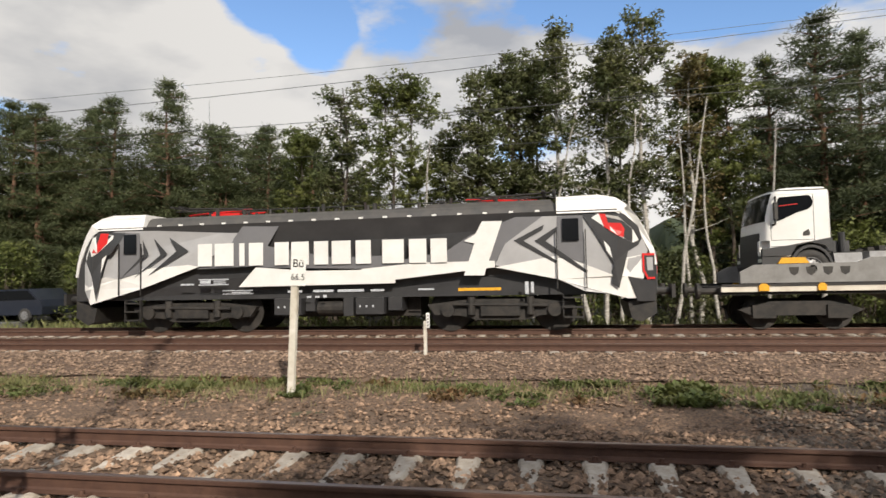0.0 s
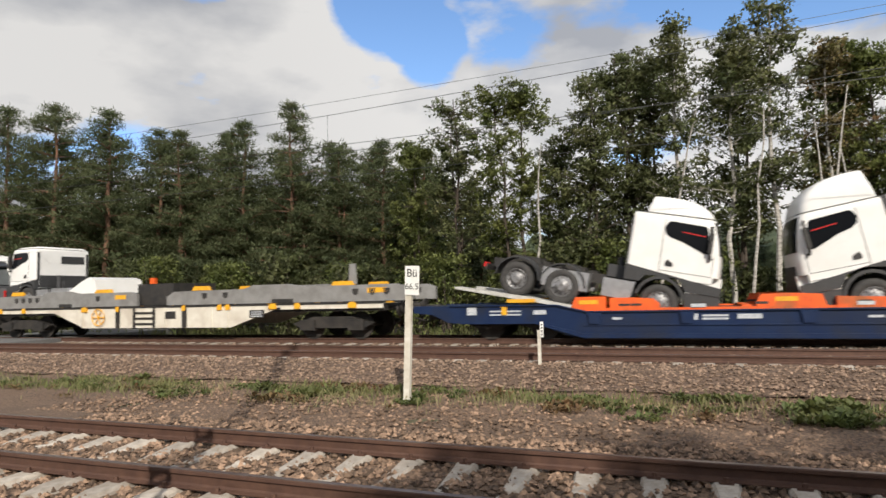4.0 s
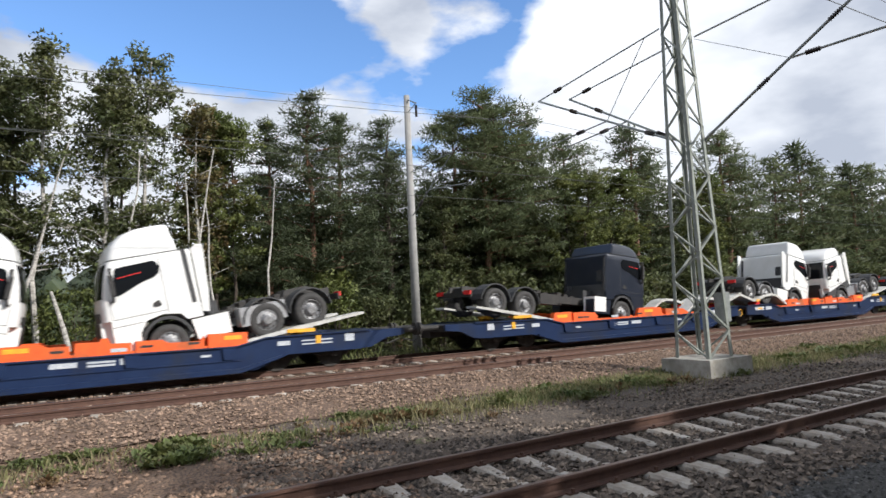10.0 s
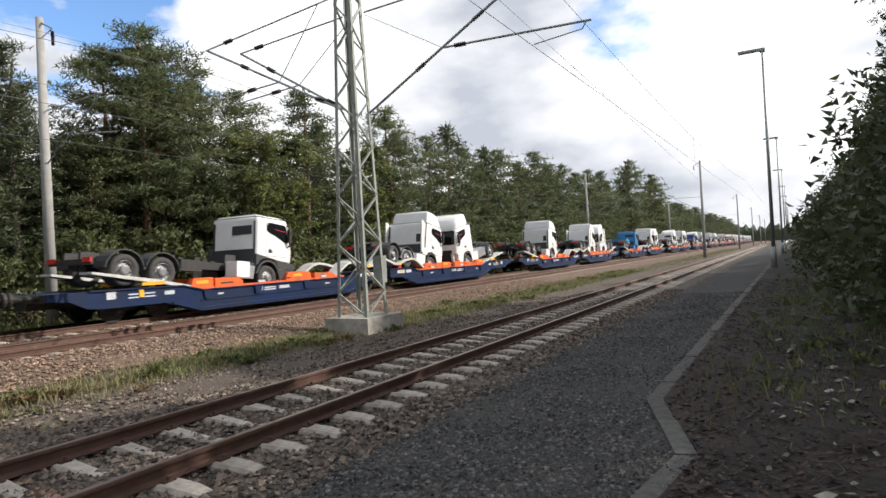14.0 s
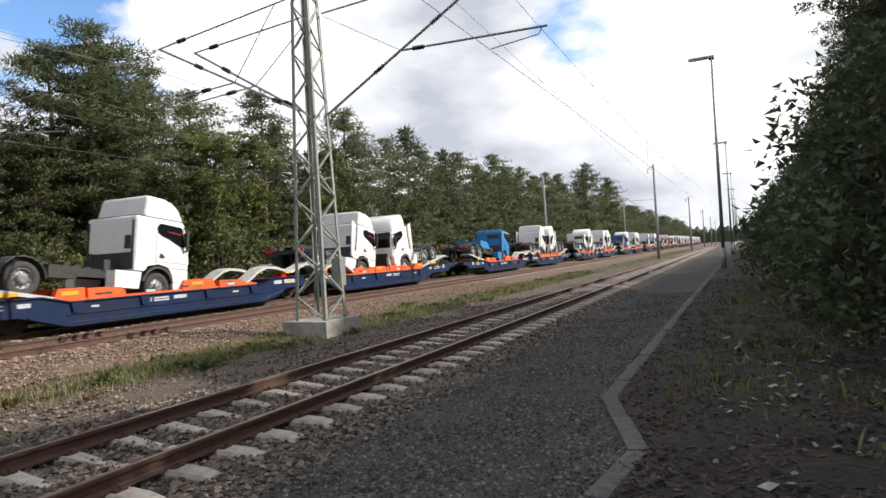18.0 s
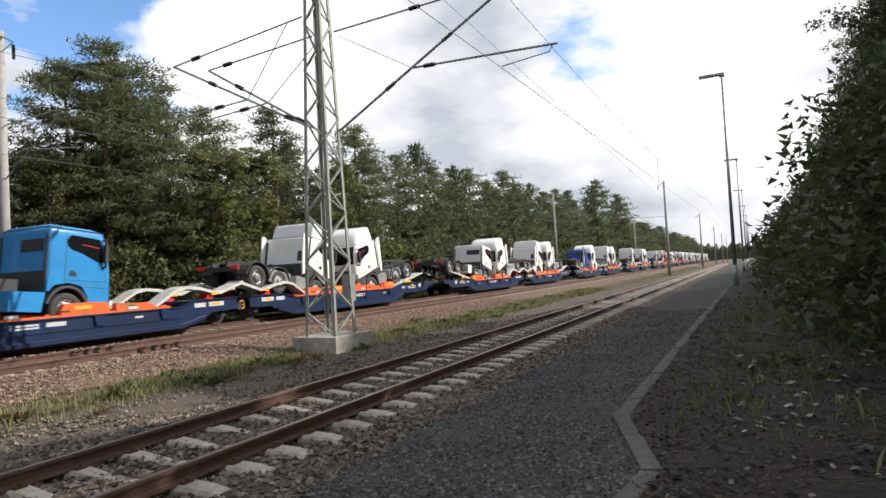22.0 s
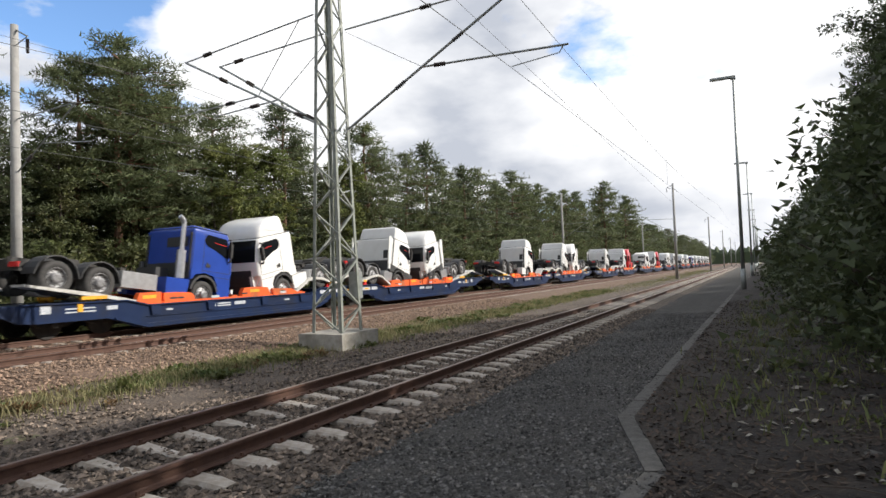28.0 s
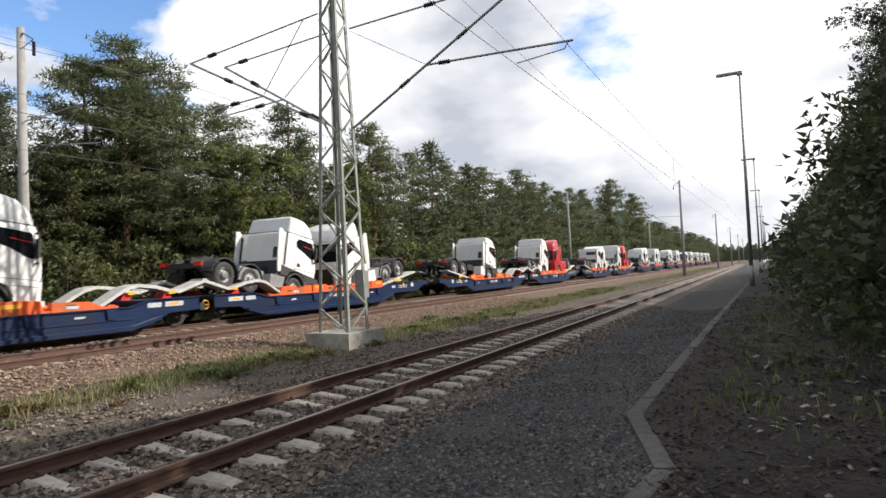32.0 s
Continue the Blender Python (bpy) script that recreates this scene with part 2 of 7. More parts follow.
M["railshine"] = mat("polished_rail_head", (0.62, 0.60, 0.58), 0.2, 0.95, (0.45, 0.42, 0.4), 3, 0.5, stretch=(0.15, 3, 3))
M["sleeper"] = mat("concrete_sleeper", (0.46, 0.42, 0.37), 0.9, 0, (0.30, 0.26, 0.215), 7, 0.6, bump=0.35, vary=0.18)
M["concrete"] = mat("concrete", (0.42, 0.40, 0.36), 0.9, 0, (0.29, 0.275, 0.24), 4, 0.6, bump=0.3, spots=(0.2, 0.19, 0.16))
M["pole_concrete"] = mat("spun_concrete", (0.33, 0.325, 0.31), 0.85, 0, (0.26, 0.255, 0.245), 3, 0.5, bump=0.15)
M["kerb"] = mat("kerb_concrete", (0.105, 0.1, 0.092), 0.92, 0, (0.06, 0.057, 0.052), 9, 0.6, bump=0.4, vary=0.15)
M["galv"] = mat("galvanised_steel", (0.33, 0.35, 0.34), 0.5, 0.5, (0.24, 0.26, 0.25), 8, 0.5, bump=0.08)
M["mast_paint"] = mat("green_grey_mast_paint", (0.29, 0.31, 0.28), 0.6, 0.1, (0.21, 0.225, 0.2), 5, 0.5, bump=0.1)
M["column"] = mat("grey_column_paint", (0.105, 0.108, 0.112), 0.55, 0.2, (0.08, 0.08, 0.082), 6, 0.5, bump=0.12)
M["wire"] = mat("weathered_wire", (0.07, 0.075, 0.075), 0.5, 0.5)
M["insul"] = mat("brown_insulator", (0.03, 0.022, 0.02), 0.3)
M["sign"] = mat("sign_white", (0.82, 0.82, 0.80), 0.5, 0, (0.7, 0.7, 0.67), 8, 0.4)
M["signblack"] = mat("sign_black", (0.015, 0.015, 0.015), 0.5)
M["postwood"] = mat("white_post_paint", (0.66, 0.64, 0.58), 0.7, 0, (0.5, 0.46, 0.38), 6, 0.5, bump=0.15, spots=(0.3, 0.25, 0.17))
M["ballast"] = mat("brown_ballast", (0.165, 0.108, 0.075), 0.95, 0, (0.08, 0.052, 0.037), 26, 0.7, bump=1.0, bump_scale=22)
M["stone_brown"] = mat("brown_ballast_stone", (0.27, 0.186, 0.132), 0.9, 0, (0.13, 0.09, 0.066), 10, 0.5, vary=0.6, island=True)
M["stone_grey"] = mat("grey_ballast_stone", (0.19, 0.15, 0.118), 0.92, 0, (0.07, 0.056, 0.045), 14, 0.5, vary=0.8, island=True)
M["gravel"] = mat("grey_gravel", (0.125, 0.097, 0.075), 0.95, 0, (0.04, 0.031, 0.025), 26, 0.85, bump=0.9, bump_scale=38,
                  spots=(0.09, 0.066, 0.048), spot_scale=0.6)
# rustier gravel and stones, brightened too: the left end's sunlight is in the colour
M["gravel_rust_lit"] = mat("rusty_sunlit_gravel", (0.21, 0.135, 0.088), 0.95, 0, (0.07, 0.046, 0.032), 26, 0.85, bump=0.9, bump_scale=38, spots=(0.11, 0.076, 0.052), spot_scale=0.6)
M["stone_rust_lit"] = mat("rusty_sunlit_stone", (0.28, 0.185, 0.125), 0.92, 0, (0.11, 0.074, 0.052), 14, 0.5, vary=0.7, island=True)
# path stones and bed are grey, darkened to hold the tree shade in their colour
M["path_stone"] = mat("grey_path_stone", (0.13, 0.125, 0.118), 0.9, 0, (0.03, 0.029, 0.028), 16, 0.5, vary=0.85, island=True)
M["path"] = mat("fine_shade_dark_gravel", (0.056, 0.053, 0.05), 0.95, 0, (0.02, 0.019, 0.017), 30, 0.9, bump=1.0, bump_scale=60,
                spots=(0.055, 0.052, 0.046), spot_scale=0.5)
# dark soil, lowered further so that its colour carries the shade of the trees
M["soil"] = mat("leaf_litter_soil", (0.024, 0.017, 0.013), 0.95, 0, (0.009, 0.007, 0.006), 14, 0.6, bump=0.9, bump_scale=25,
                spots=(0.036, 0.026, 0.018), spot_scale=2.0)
M["earth"] = mat("grassy_earth", (0.10, 0.085, 0.045), 0.95, 0, (0.055, 0.06, 0.025), 3, 0.6, bump=0.8, bump_scale=18,
                 spots=(0.12, 0.10, 0.06), spot_scale=0.4)
M["road"] = mat("crossing_asphalt", (0.16, 0.16, 0.16), 0.9, 0, (0.1, 0.1, 0.1), 20, 0.6, bump=0.3)
M["grass"] = mat("grass_blades", (0.115, 0.15, 0.045), 0.7, 0, (0.2, 0.19, 0.085), 1.2, 0.5, vary=0.35, island=True, through_light=0.3)
M["drygrass"] = mat("dry_grass", (0.28, 0.245, 0.135), 0.8, 0, (0.15, 0.15, 0.065), 1.5, 0.5, vary=0.35, island=True, through_light=0.3)
# brown leaves darkened likewise, with the overhanging trees' shade in the colour
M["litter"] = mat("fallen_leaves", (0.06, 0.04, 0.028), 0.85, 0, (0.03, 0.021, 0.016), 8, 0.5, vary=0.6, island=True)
M["weed"] = mat("low_weed_leaves", (0.07, 0.105, 0.028), 0.65, 0, (0.12, 0.125, 0.04), 1.5, 0.5, vary=0.35, island=True, through_light=0.3)
M["redweed"] = mat("reddish_weeds", (0.16, 0.085, 0.04), 0.75, 0, (0.12, 0.10, 0.04), 2.0, 0.5, vary=0.35, island=True, through_light=0.25)
M["pine_leaf"] = mat("pine_needles", (0.100, 0.130, 0.060), 0.7, 0, (0.132, 0.148, 0.066), 0.6, 0.5, vary=0.3, island=True, through_light=0.45)
M["spruce_leaf"] = mat("dark_needles", (0.074, 0.098, 0.048), 0.7, 0, (0.098, 0.115, 0.054), 0.6, 0.5, vary=0.3, island=True, through_light=0.38)
M["birch_leaf"] = mat("birch_leaves", (0.10, 0.13, 0.048), 0.6, 0, (0.15, 0.15, 0.06), 0.5, 0.5, vary=0.4, island=True, through_light=0.35)
M["oak_leaf"] = mat("broad_leaves", (0.098, 0.125, 0.05), 0.6, 0, (0.135, 0.135, 0.055), 0.4, 0.5, vary=0.4, island=True, through_light=0.48)
M["lime_leaf"] = mat("yellow_green_leaves", (0.115, 0.15, 0.04), 0.6, 0, (0.17, 0.18, 0.05), 0.4, 0.5, vary=0.35, island=True, through_light=0.35)
# darker copy of the broad leaves: shade beside the path is put into the colour
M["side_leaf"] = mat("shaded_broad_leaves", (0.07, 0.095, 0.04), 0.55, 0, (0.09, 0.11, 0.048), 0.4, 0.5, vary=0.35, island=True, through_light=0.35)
M["rust_leaf"] = mat("autumn_leaves", (0.16, 0.09, 0.04), 0.65, 0, (0.12, 0.13, 0.04), 0.5, 0.5, vary=0.4, island=True, through_light=0.3)
M["pine_bark"] = mat("pine_bark", (0.20, 0.10, 0.06), 0.9, 0, (0.10, 0.065, 0.045), 4, 0.6, bump=0.5, stretch=(3, 3, 0.6))
M["birch_bark"] = mat("birch_bark", (0.62, 0.59, 0.54), 0.8, 0, (0.10, 0.09, 0.08), 4, 0.25, bump=0.2, stretch=(1.5, 1.5, 4))
M["dark_bark"] = mat("dark_bark", (0.085, 0.065, 0.05), 0.9, 0, (0.05, 0.04, 0.032), 5, 0.6, bump=0.5, stretch=(3, 3, 0.6))
M["far_green"] = mat("far_wood", (0.04, 0.06, 0.03), 0.9, 0, (0.075, 0.095, 0.045), 0.9, 0.7, bump=1.0, bump_scale=3)
M["amber"] = mat("amber_lamp_glass", (0.9, 0.28, 0.01), 0.3)
M["headlight"] = mat("headlamp_glass", (0.7, 0.75, 0.7), 0.08)


# ---- mesh helpers ----
def part(name, bm, material, parent=None, label="", smooth=False):
    me = bpy.data.meshes.new(name)
    bm.normal_update()
    bm.to_mesh(me)
    bm.free()
    me.materials.append(M[material] if isinstance(material, str) else material)
    if smooth:
        me.shade_smooth()
    if smooth == "edges":
        me.set_sharp_from_angle(angle=radians(40))
    ob = new(name, me)
    if parent is not None:
        ob.parent = parent
    if label:
        ob["label"] = label
    return ob


def raw(name, verts, faces, material, parent=None, smooth=False):
    me = bpy.data.meshes.new(name)
    me.from_pydata([tuple(v) for v in verts], [], [tuple(f) for f in faces])
    me.materials.append(M[material])
    if smooth:
        me.shade_smooth()
    ob = new(name, me)
    if parent is not None:
        ob.parent = parent
    return ob


def empty(name, label="", category="", group="", kind=""):
    ob = new(name)
    return tagged(ob, label, category, group, kind)


def box(bm, x0, x1, y0, y1, z0, z1, m=None):
    vs = [bm.verts.new(p) for p in ((x0, y0, z0), (x1, y0, z0), (x1, y1, z0), (x0, y1, z0),
                                    (x0, y0, z1), (x1, y0, z1), (x1, y1, z1), (x0, y1, z1))]
    for f in ((0, 3, 2, 1), (4, 5, 6, 7), (0, 1, 5, 4), (1, 2, 6, 5), (2, 3, 7, 6), (3, 0, 4, 7)):
        bm.faces.new([vs[i] for i in f])
    if m is not None:
        bmesh.ops.transform(bm, matrix=m, verts=vs)
    return vs


def prism(bm, pts, y0, y1, inset=None):
    """A polygon in x and z, drawn out from y0 to y1. inset: how far the two outer faces shrink toward the middle."""
    a = [bm.verts.new((x, y0, z)) for x, z in pts]
    b = [bm.verts.new((x, y1, z)) for x, z in pts]
    n = len(pts)
    area = sum(pts[i][0] * pts[(i + 1) % n][1] - pts[(i + 1) % n][0] * pts[i][1] for i in range(n))
    fs = [bm.faces.new(a if area > 0 else a[::-1]), bm.faces.new(b[::-1] if area > 0 else b)]
    for i in range(n):
        j = (i + 1) % n
        q = (a[i], b[i], b[j], a[j]) if area > 0 else (a[i], a[j], b[j], b[i])
        fs.append(bm.faces.new(q))
    return a + b, fs


def cyl(bm, p, q, r, seg=12, r2=None, caps=True):
    p, q = Vector(p), Vector(q)
    d = q - p
    u = d.orthogonal().normalized()
    w = d.normalized().cross(u)
    r2 = r if r2 is None else r2
    a, b = [], []
    for i in range(seg):
        t = 2 * math.pi * i / seg
        o = u * math.cos(t) + w * math.sin(t)
        a.append(bm.verts.new(p + o * r))
        b.append(bm.verts.new(q + o * r2))
    for i in range(seg):
        j = (i + 1) % seg
        bm.faces.new((a[i], a[j], b[j], b[i]))
    if caps:
        bm.faces.new(a[::-1])
        bm.faces.new(b)
    return a + b


def tube(bm, pts, r, seg=6):
    for p, q in zip(pts[:-1], pts[1:]):
        cyl(bm, p, q, r, seg)


def lathe(bm, profile, axis_point, seg=20):
    """Turns (radius, y) pairs round the y axis through axis_point."""
    ax = Vector(axis_point)
    rings = []
    for r, y in profile:
        rings.append([bm.verts.new(ax + Vector((r * math.cos(2 * math.pi * i / seg), y, r * math.sin(2 * math.pi * i / seg))))
                      for i in range(seg)])
    for a, b in zip(rings[:-1], rings[1:]):
        for i in range(seg):
            j = (i + 1) % seg
            bm.faces.new((a[i], b[i], b[j], a[j]))
    return rings


def soften(bm, width=0.02, seg=2, angle=35):
    es = [e for e in bm.edges if len(e.link_faces) == 2 and e.calc_face_angle(0) > radians(angle)]
    if es:
        bmesh.ops.bevel(bm, geom=es, offset=width, segments=seg, profile=0.6, affect="EDGES", clamp_overlap=True)


def text_mesh(body, size, depth=0.004):
    cu = bpy.data.curves.new("text", "FONT")
    cu.body, cu.size, cu.extrude, cu.align_x, cu.align_y = body, size, depth, "CENTER", "CENTER"
    ob = bpy.data.objects.new("text", cu)
    scene.collection.objects.link(ob)
    bpy.context.view_layer.update()
    me = bpy.data.meshes.new_from_object(ob.evaluated_get(bpy.context.evaluated_depsgraph_get()))
    bpy.data.objects.remove(ob)
    bpy.data.curves.remove(cu)
    return me


# ---- ground ----
def level(y):
    """Height of the ground across the tracks."""
    pts = [(-400, -0.1), (-12, -0.05), (-4.3, -0.12), (-3.2, -0.2), (-1.6, -0.24), (-1.0, -0.21), (2.5, -0.21), (3.2, -0.26), (6.2, -0.28),
           (7.0, -0.22), (8.2, -0.06), (8.8, -0.03), (15.6, -0.03), (16.6, -0.25), (18.0, -0.45), (24, -0.3), (400, -0.3)]
    for (a, za), (b, zb) in zip(pts[:-1], pts[1:]):
        if a <= y <= b:
            return za + (zb - za) * (y - a) / (b - a)
    return -0.3


def strip(name, xs, ys, material, lift=0.0, rough=0.0, seed=0, label="", cat="ground", edge=None):
    verts, faces = [], []
    for x in xs:
        for j, y in enumerate(ys):
            yy = y
            if edge and j in (0, len(ys) - 1):
                yy += edge * noise.noise(Vector((x * 0.7, seed, j)))
            z = level(yy) + lift + rough * noise.noise(Vector((x * 0.9, yy * 0.9, seed)))
            verts.append((x, yy, z))
    n = len(ys)
    for i in range(len(xs) - 1):
        for j in range(n - 1):
            faces.append((i * n + j, (i + 1) * n + j, (i + 1) * n + j + 1, i * n + j + 1))
    ob = raw(name, verts, faces, material, smooth=True)
    return tagged(ob, label, cat, kind="structure")


def spread(a, b, step):
    n = max(1, round((b - a) / step))
    return [a + (b - a) * i / n for i in range(n + 1)]


XS = [-2500, -600, -200, -120] + spread(-80, 60, 0.8) + spread(62, 200, 4) + [300, 600, 1200, 2500]
YS = [-2500, -600, -150, -60, -30] + spread(-20, 19, 0.6) + [21, 24, 28, 34, 45, 80, 200, 600, 2500]
strip("ground", XS, YS, "earth", -0.06, 0.04, 1, "grassy sandy earth with low weeds beside the tracks")
NX = spread(-40, 40, 0.35) + spread(41, 160, 2) + [300, 700]
strip("pavement", NX, spread(-6.2, -1.2, 0.3), "path", 0.004, 0.015, 2, "fine grey gravel service path beside the siding, tree shade put into its dark colour", "path", edge=0.1)
strip("ground_siding_ballast", [x for x in NX if x > 1.2], spread(-1.45, 3.0, 0.25), "gravel", -0.005, 0.03, 3, "grey brown ballast bed under the siding", "ballast", edge=0.25)
# the sunlit end of the bed gets the brighter, rustier copy of the gravel
strip("ground_rusty_ballast", [x for x in NX if x < 1.6], spread(-1.45, 3.0, 0.25), "gravel_rust_lit", -0.008, 0.03, 3, "rusty ballast bed of the siding near the crossing, sunlight put into its lighter colour", "ballast", edge=0.25)
strip("ground_verge", [x for x in NX if x > 2.2], spread(2.7, 7.3, 0.35), "gravel", -0.025, 0.05, 4, "stony verge with patches of grass between the tracks", "verge", edge=0.3)
strip("ground_sandy_verge", [x for x in NX if x < 2.6], spread(2.7, 7.3, 0.35), "gravel_rust_lit", -0.028, 0.05, 4, "brown sandy verge with weeds between the tracks, sunlight put into its lighter colour", "verge", edge=0.3)
strip("ground_main_ballast", NX, spread(6.7, 16.6, 0.25), "ballast", 0.0, 0.03, 5, "reddish brown ballast bed under the main line", "ballast", edge=0.3)
def kerb_y(x):
    return float(np.interp(x, [a for a, _ in KERB], [b for _, b in KERB]))


KERB = [(1.0, -3.62), (3.5, -3.84), (4.62, -4.0), (6.65, -3.38), (20, -3.55), (45, -3.92), (110, -5.0), (200, -6.6), (700, -14)]
verts, faces = [], []
wx = spread(1.0, 40, 0.3) + spread(41, 160, 2) + [300, 700]
for x in wx:
    for j in range(27):
        y = kerb_y(x) - 0.1 - 11 * (j / 26) ** 1.5
        verts.append((x, y, level(y) + 0.035 + (0.05 * noise.noise(Vector((x * 1.3, y * 1.3, 6))) if j else 0)))
for i in range(len(wx) - 1):
    for j in range(26):
        faces.append((i * 27 + j, i * 27 + j + 1, (i + 1) * 27 + j + 1, (i + 1) * 27 + j))
tagged(raw("ground_woodside", verts, faces, "soil", smooth=True), "leaf litter under the shrubs beside the path, their shade put into its dark colour", "ground", kind="structure")
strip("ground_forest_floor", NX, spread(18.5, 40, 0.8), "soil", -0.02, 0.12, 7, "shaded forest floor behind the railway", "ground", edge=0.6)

# level crossing road at the left
road = []
bm = bmesh.new()
for y0, y1 in ((3.0, 9.2), (9.5, 10.7), (11.0, 13.2), (13.5, 14.7), (15.0, 60.0)):
    box(bm, -31.0, -24.5, y0, y1, -0.5, 0.135)
tagged(part("road", bm, "road"), "grey paved level crossing road over the rails", "road", kind="structure")


# ---- tracks ----
def rail_profile(y, top):
    """Flat-bottom rail, seen along the track: pairs of y and z."""
    half = [(0.0625, -0.159), (0.0625, -0.149), (0.02, -0.136), (0.009, -0.12), (0.009, -0.045), (0.036, -0.036), (0.036, -0.008), (0.028, -0.001)]
    return [(y + a, top + b) for a, b in half] + [(y - a, top + b) for a, b in half[::-1]]


def rail(parent, y, top, xs, head):
    prof = rail_profile(y, top)
    n = len(prof)
    verts = [(x, a, b) for x in xs for a, b in prof]
    faces = []
    for i in range(len(xs) - 1):
        for j in range(n):
            k = (j + 1) % n
            faces.append((i * n + j, i * n + k, (i + 1) * n + k, (i + 1) * n + j))
    ob = raw("rail", verts, faces, "rail", parent)
    bm = bmesh.new()
    box(bm, xs[0], xs[-1], y - 0.030, y + 0.030, top - 0.002, top + 0.002)
    part("running_surface", bm, head, ob, "worn bright rail head")
    return ob


def sleeper_mesh():
    bm = bmesh.new()
    prof = [(-1.3, -0.085), (-1.1, -0.06), (-0.75, -0.05), (-0.4, -0.076), (0, -0.108), (0.4, -0.076), (0.75, -0.05), (1.1, -0.06), (1.3, -0.085)]
    rings = []
    for y, z in prof:
        hw = float(np.interp(abs(y), [0, 0.4, 0.75, 1.1, 1.3], [0.085, 0.105, 0.135, 0.13, 0.105]))
        rings.append([bm.verts.new(p) for p in ((-hw - 0.02, y, -0.22), (-hw + 0.01, y, z - 0.03), (-hw + 0.035, y, z),
                                                (hw - 0.035, y, z), (hw - 0.01, y, z - 0.03), (hw + 0.02, y, -0.22))])
    for a, b in zip(rings[:-1], rings[1:]):
        for i in range(5):
            bm.faces.new((a[i], a[i + 1], b[i + 1], b[i]))
    bm.faces.new(rings[0])
    bm.faces.new(rings[-1][::-1])
    bmesh.ops.recalc_face_normals(bm, faces=bm.faces)
    me = bpy.data.meshes.new("sleeper")
    bm.to_mesh(me)
    bm.free()
    me.materials.append(M["sleeper"])
    return me


def fastening_mesh():
    bm = bmesh.new()
    for y in (-0.7525, 0.7525):
        for s in (-1, 1):
            box(bm, -0.06, 0.06, y + s * 0.085 - 0.03, y + s * 0.085 + 0.03, -0.165, -0.135)
            cyl(bm, (0, y + s * 0.1, -0.14), (0, y + s * 0.1, -0.1), 0.022, 6)
    me = bpy.data.meshes.new("fastening")
    bm.to_mesh(me)
    bm.free()
    me.materials.append(M["rail"])
    return me


SLEEPER, FAST = sleeper_mesh(), fastening_mesh()


def track(name, y, top, x0, x1, near, label, head=("railtop", "railtop"), off=0.0):
    tr = empty(name, label, "railway track", kind="structure")
    xs = [x0, -40, 0, 40, x1]
    rail(tr, y - 0.7525, top, xs, head[0])
    rail(tr, y + 0.7525, top, xs, head[1])
    far_v, far_f = [], []
    x = x0 + off
    base_v = np.array([v.co for v in SLEEPER.vertices])
    base_f = [tuple(p.vertices) for p in SLEEPER.polygons]
    while x < x1:
        dz = top - 0.10
        if near[0] < x < near[1]:
            ob = new("sleeper", SLEEPER)
            ob.parent = tr
            ob.location = (x, y, dz)
            if y < 2 and -12 < x < 24:
                f = new("fastening", FAST)
                f.parent = ob
                f.location = (0, 0, 0.1)
        elif -60 < x < 230:
            k = len(far_v)
            far_v += [(a + x, b + y, c + dz) for a, b, c in base_v]
            far_f += [tuple(i + k for i in f) for f in base_f]
        x += 0.6
    tagged(raw("far_sleepers", far_v, far_f, "sleeper", tr), kind="stuff")
    return tr


track("track_siding", 0.7525, 0.0, -60.0, 700, (-14.5, 60), "rusty siding track on pale concrete sleepers", off=0.18)
track("track_main_near", 10.1, 0.14, -90.0, 700, (-22, 34), "brown rusty main line track on concrete sleepers", ("railtop", "railshine"), off=0.3)
track("track_main_far", 14.15, 0.15, -90.0, 700, (-22, 34), "main line track under the freight train", ("railshine", "railshine"))

# ---- kerb of the path ----
kerb_line = KERB[:-1]
kerb = empty("kerb_edging", "grey concrete kerb stones edging the gravel path", "kerb", kind="structure")
for (ax, ay), (bx, by) in zip(kerb_line[:-1], kerb_line[1:]):
    d = math.hypot(bx - ax, by - ay)
    n = max(1, round(d / 1.0))
    n = min(n, 26)
    ang = math.atan2(by - ay, bx - ax)
    bm = bmesh.new()
    ln = d / n
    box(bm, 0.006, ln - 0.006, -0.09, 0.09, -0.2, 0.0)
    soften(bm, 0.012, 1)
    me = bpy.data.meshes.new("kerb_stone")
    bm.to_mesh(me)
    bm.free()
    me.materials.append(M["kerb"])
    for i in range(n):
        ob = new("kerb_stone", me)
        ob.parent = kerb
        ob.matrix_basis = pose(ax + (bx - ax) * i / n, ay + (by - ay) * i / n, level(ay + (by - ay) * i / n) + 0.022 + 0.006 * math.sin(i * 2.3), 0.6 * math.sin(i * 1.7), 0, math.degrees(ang))


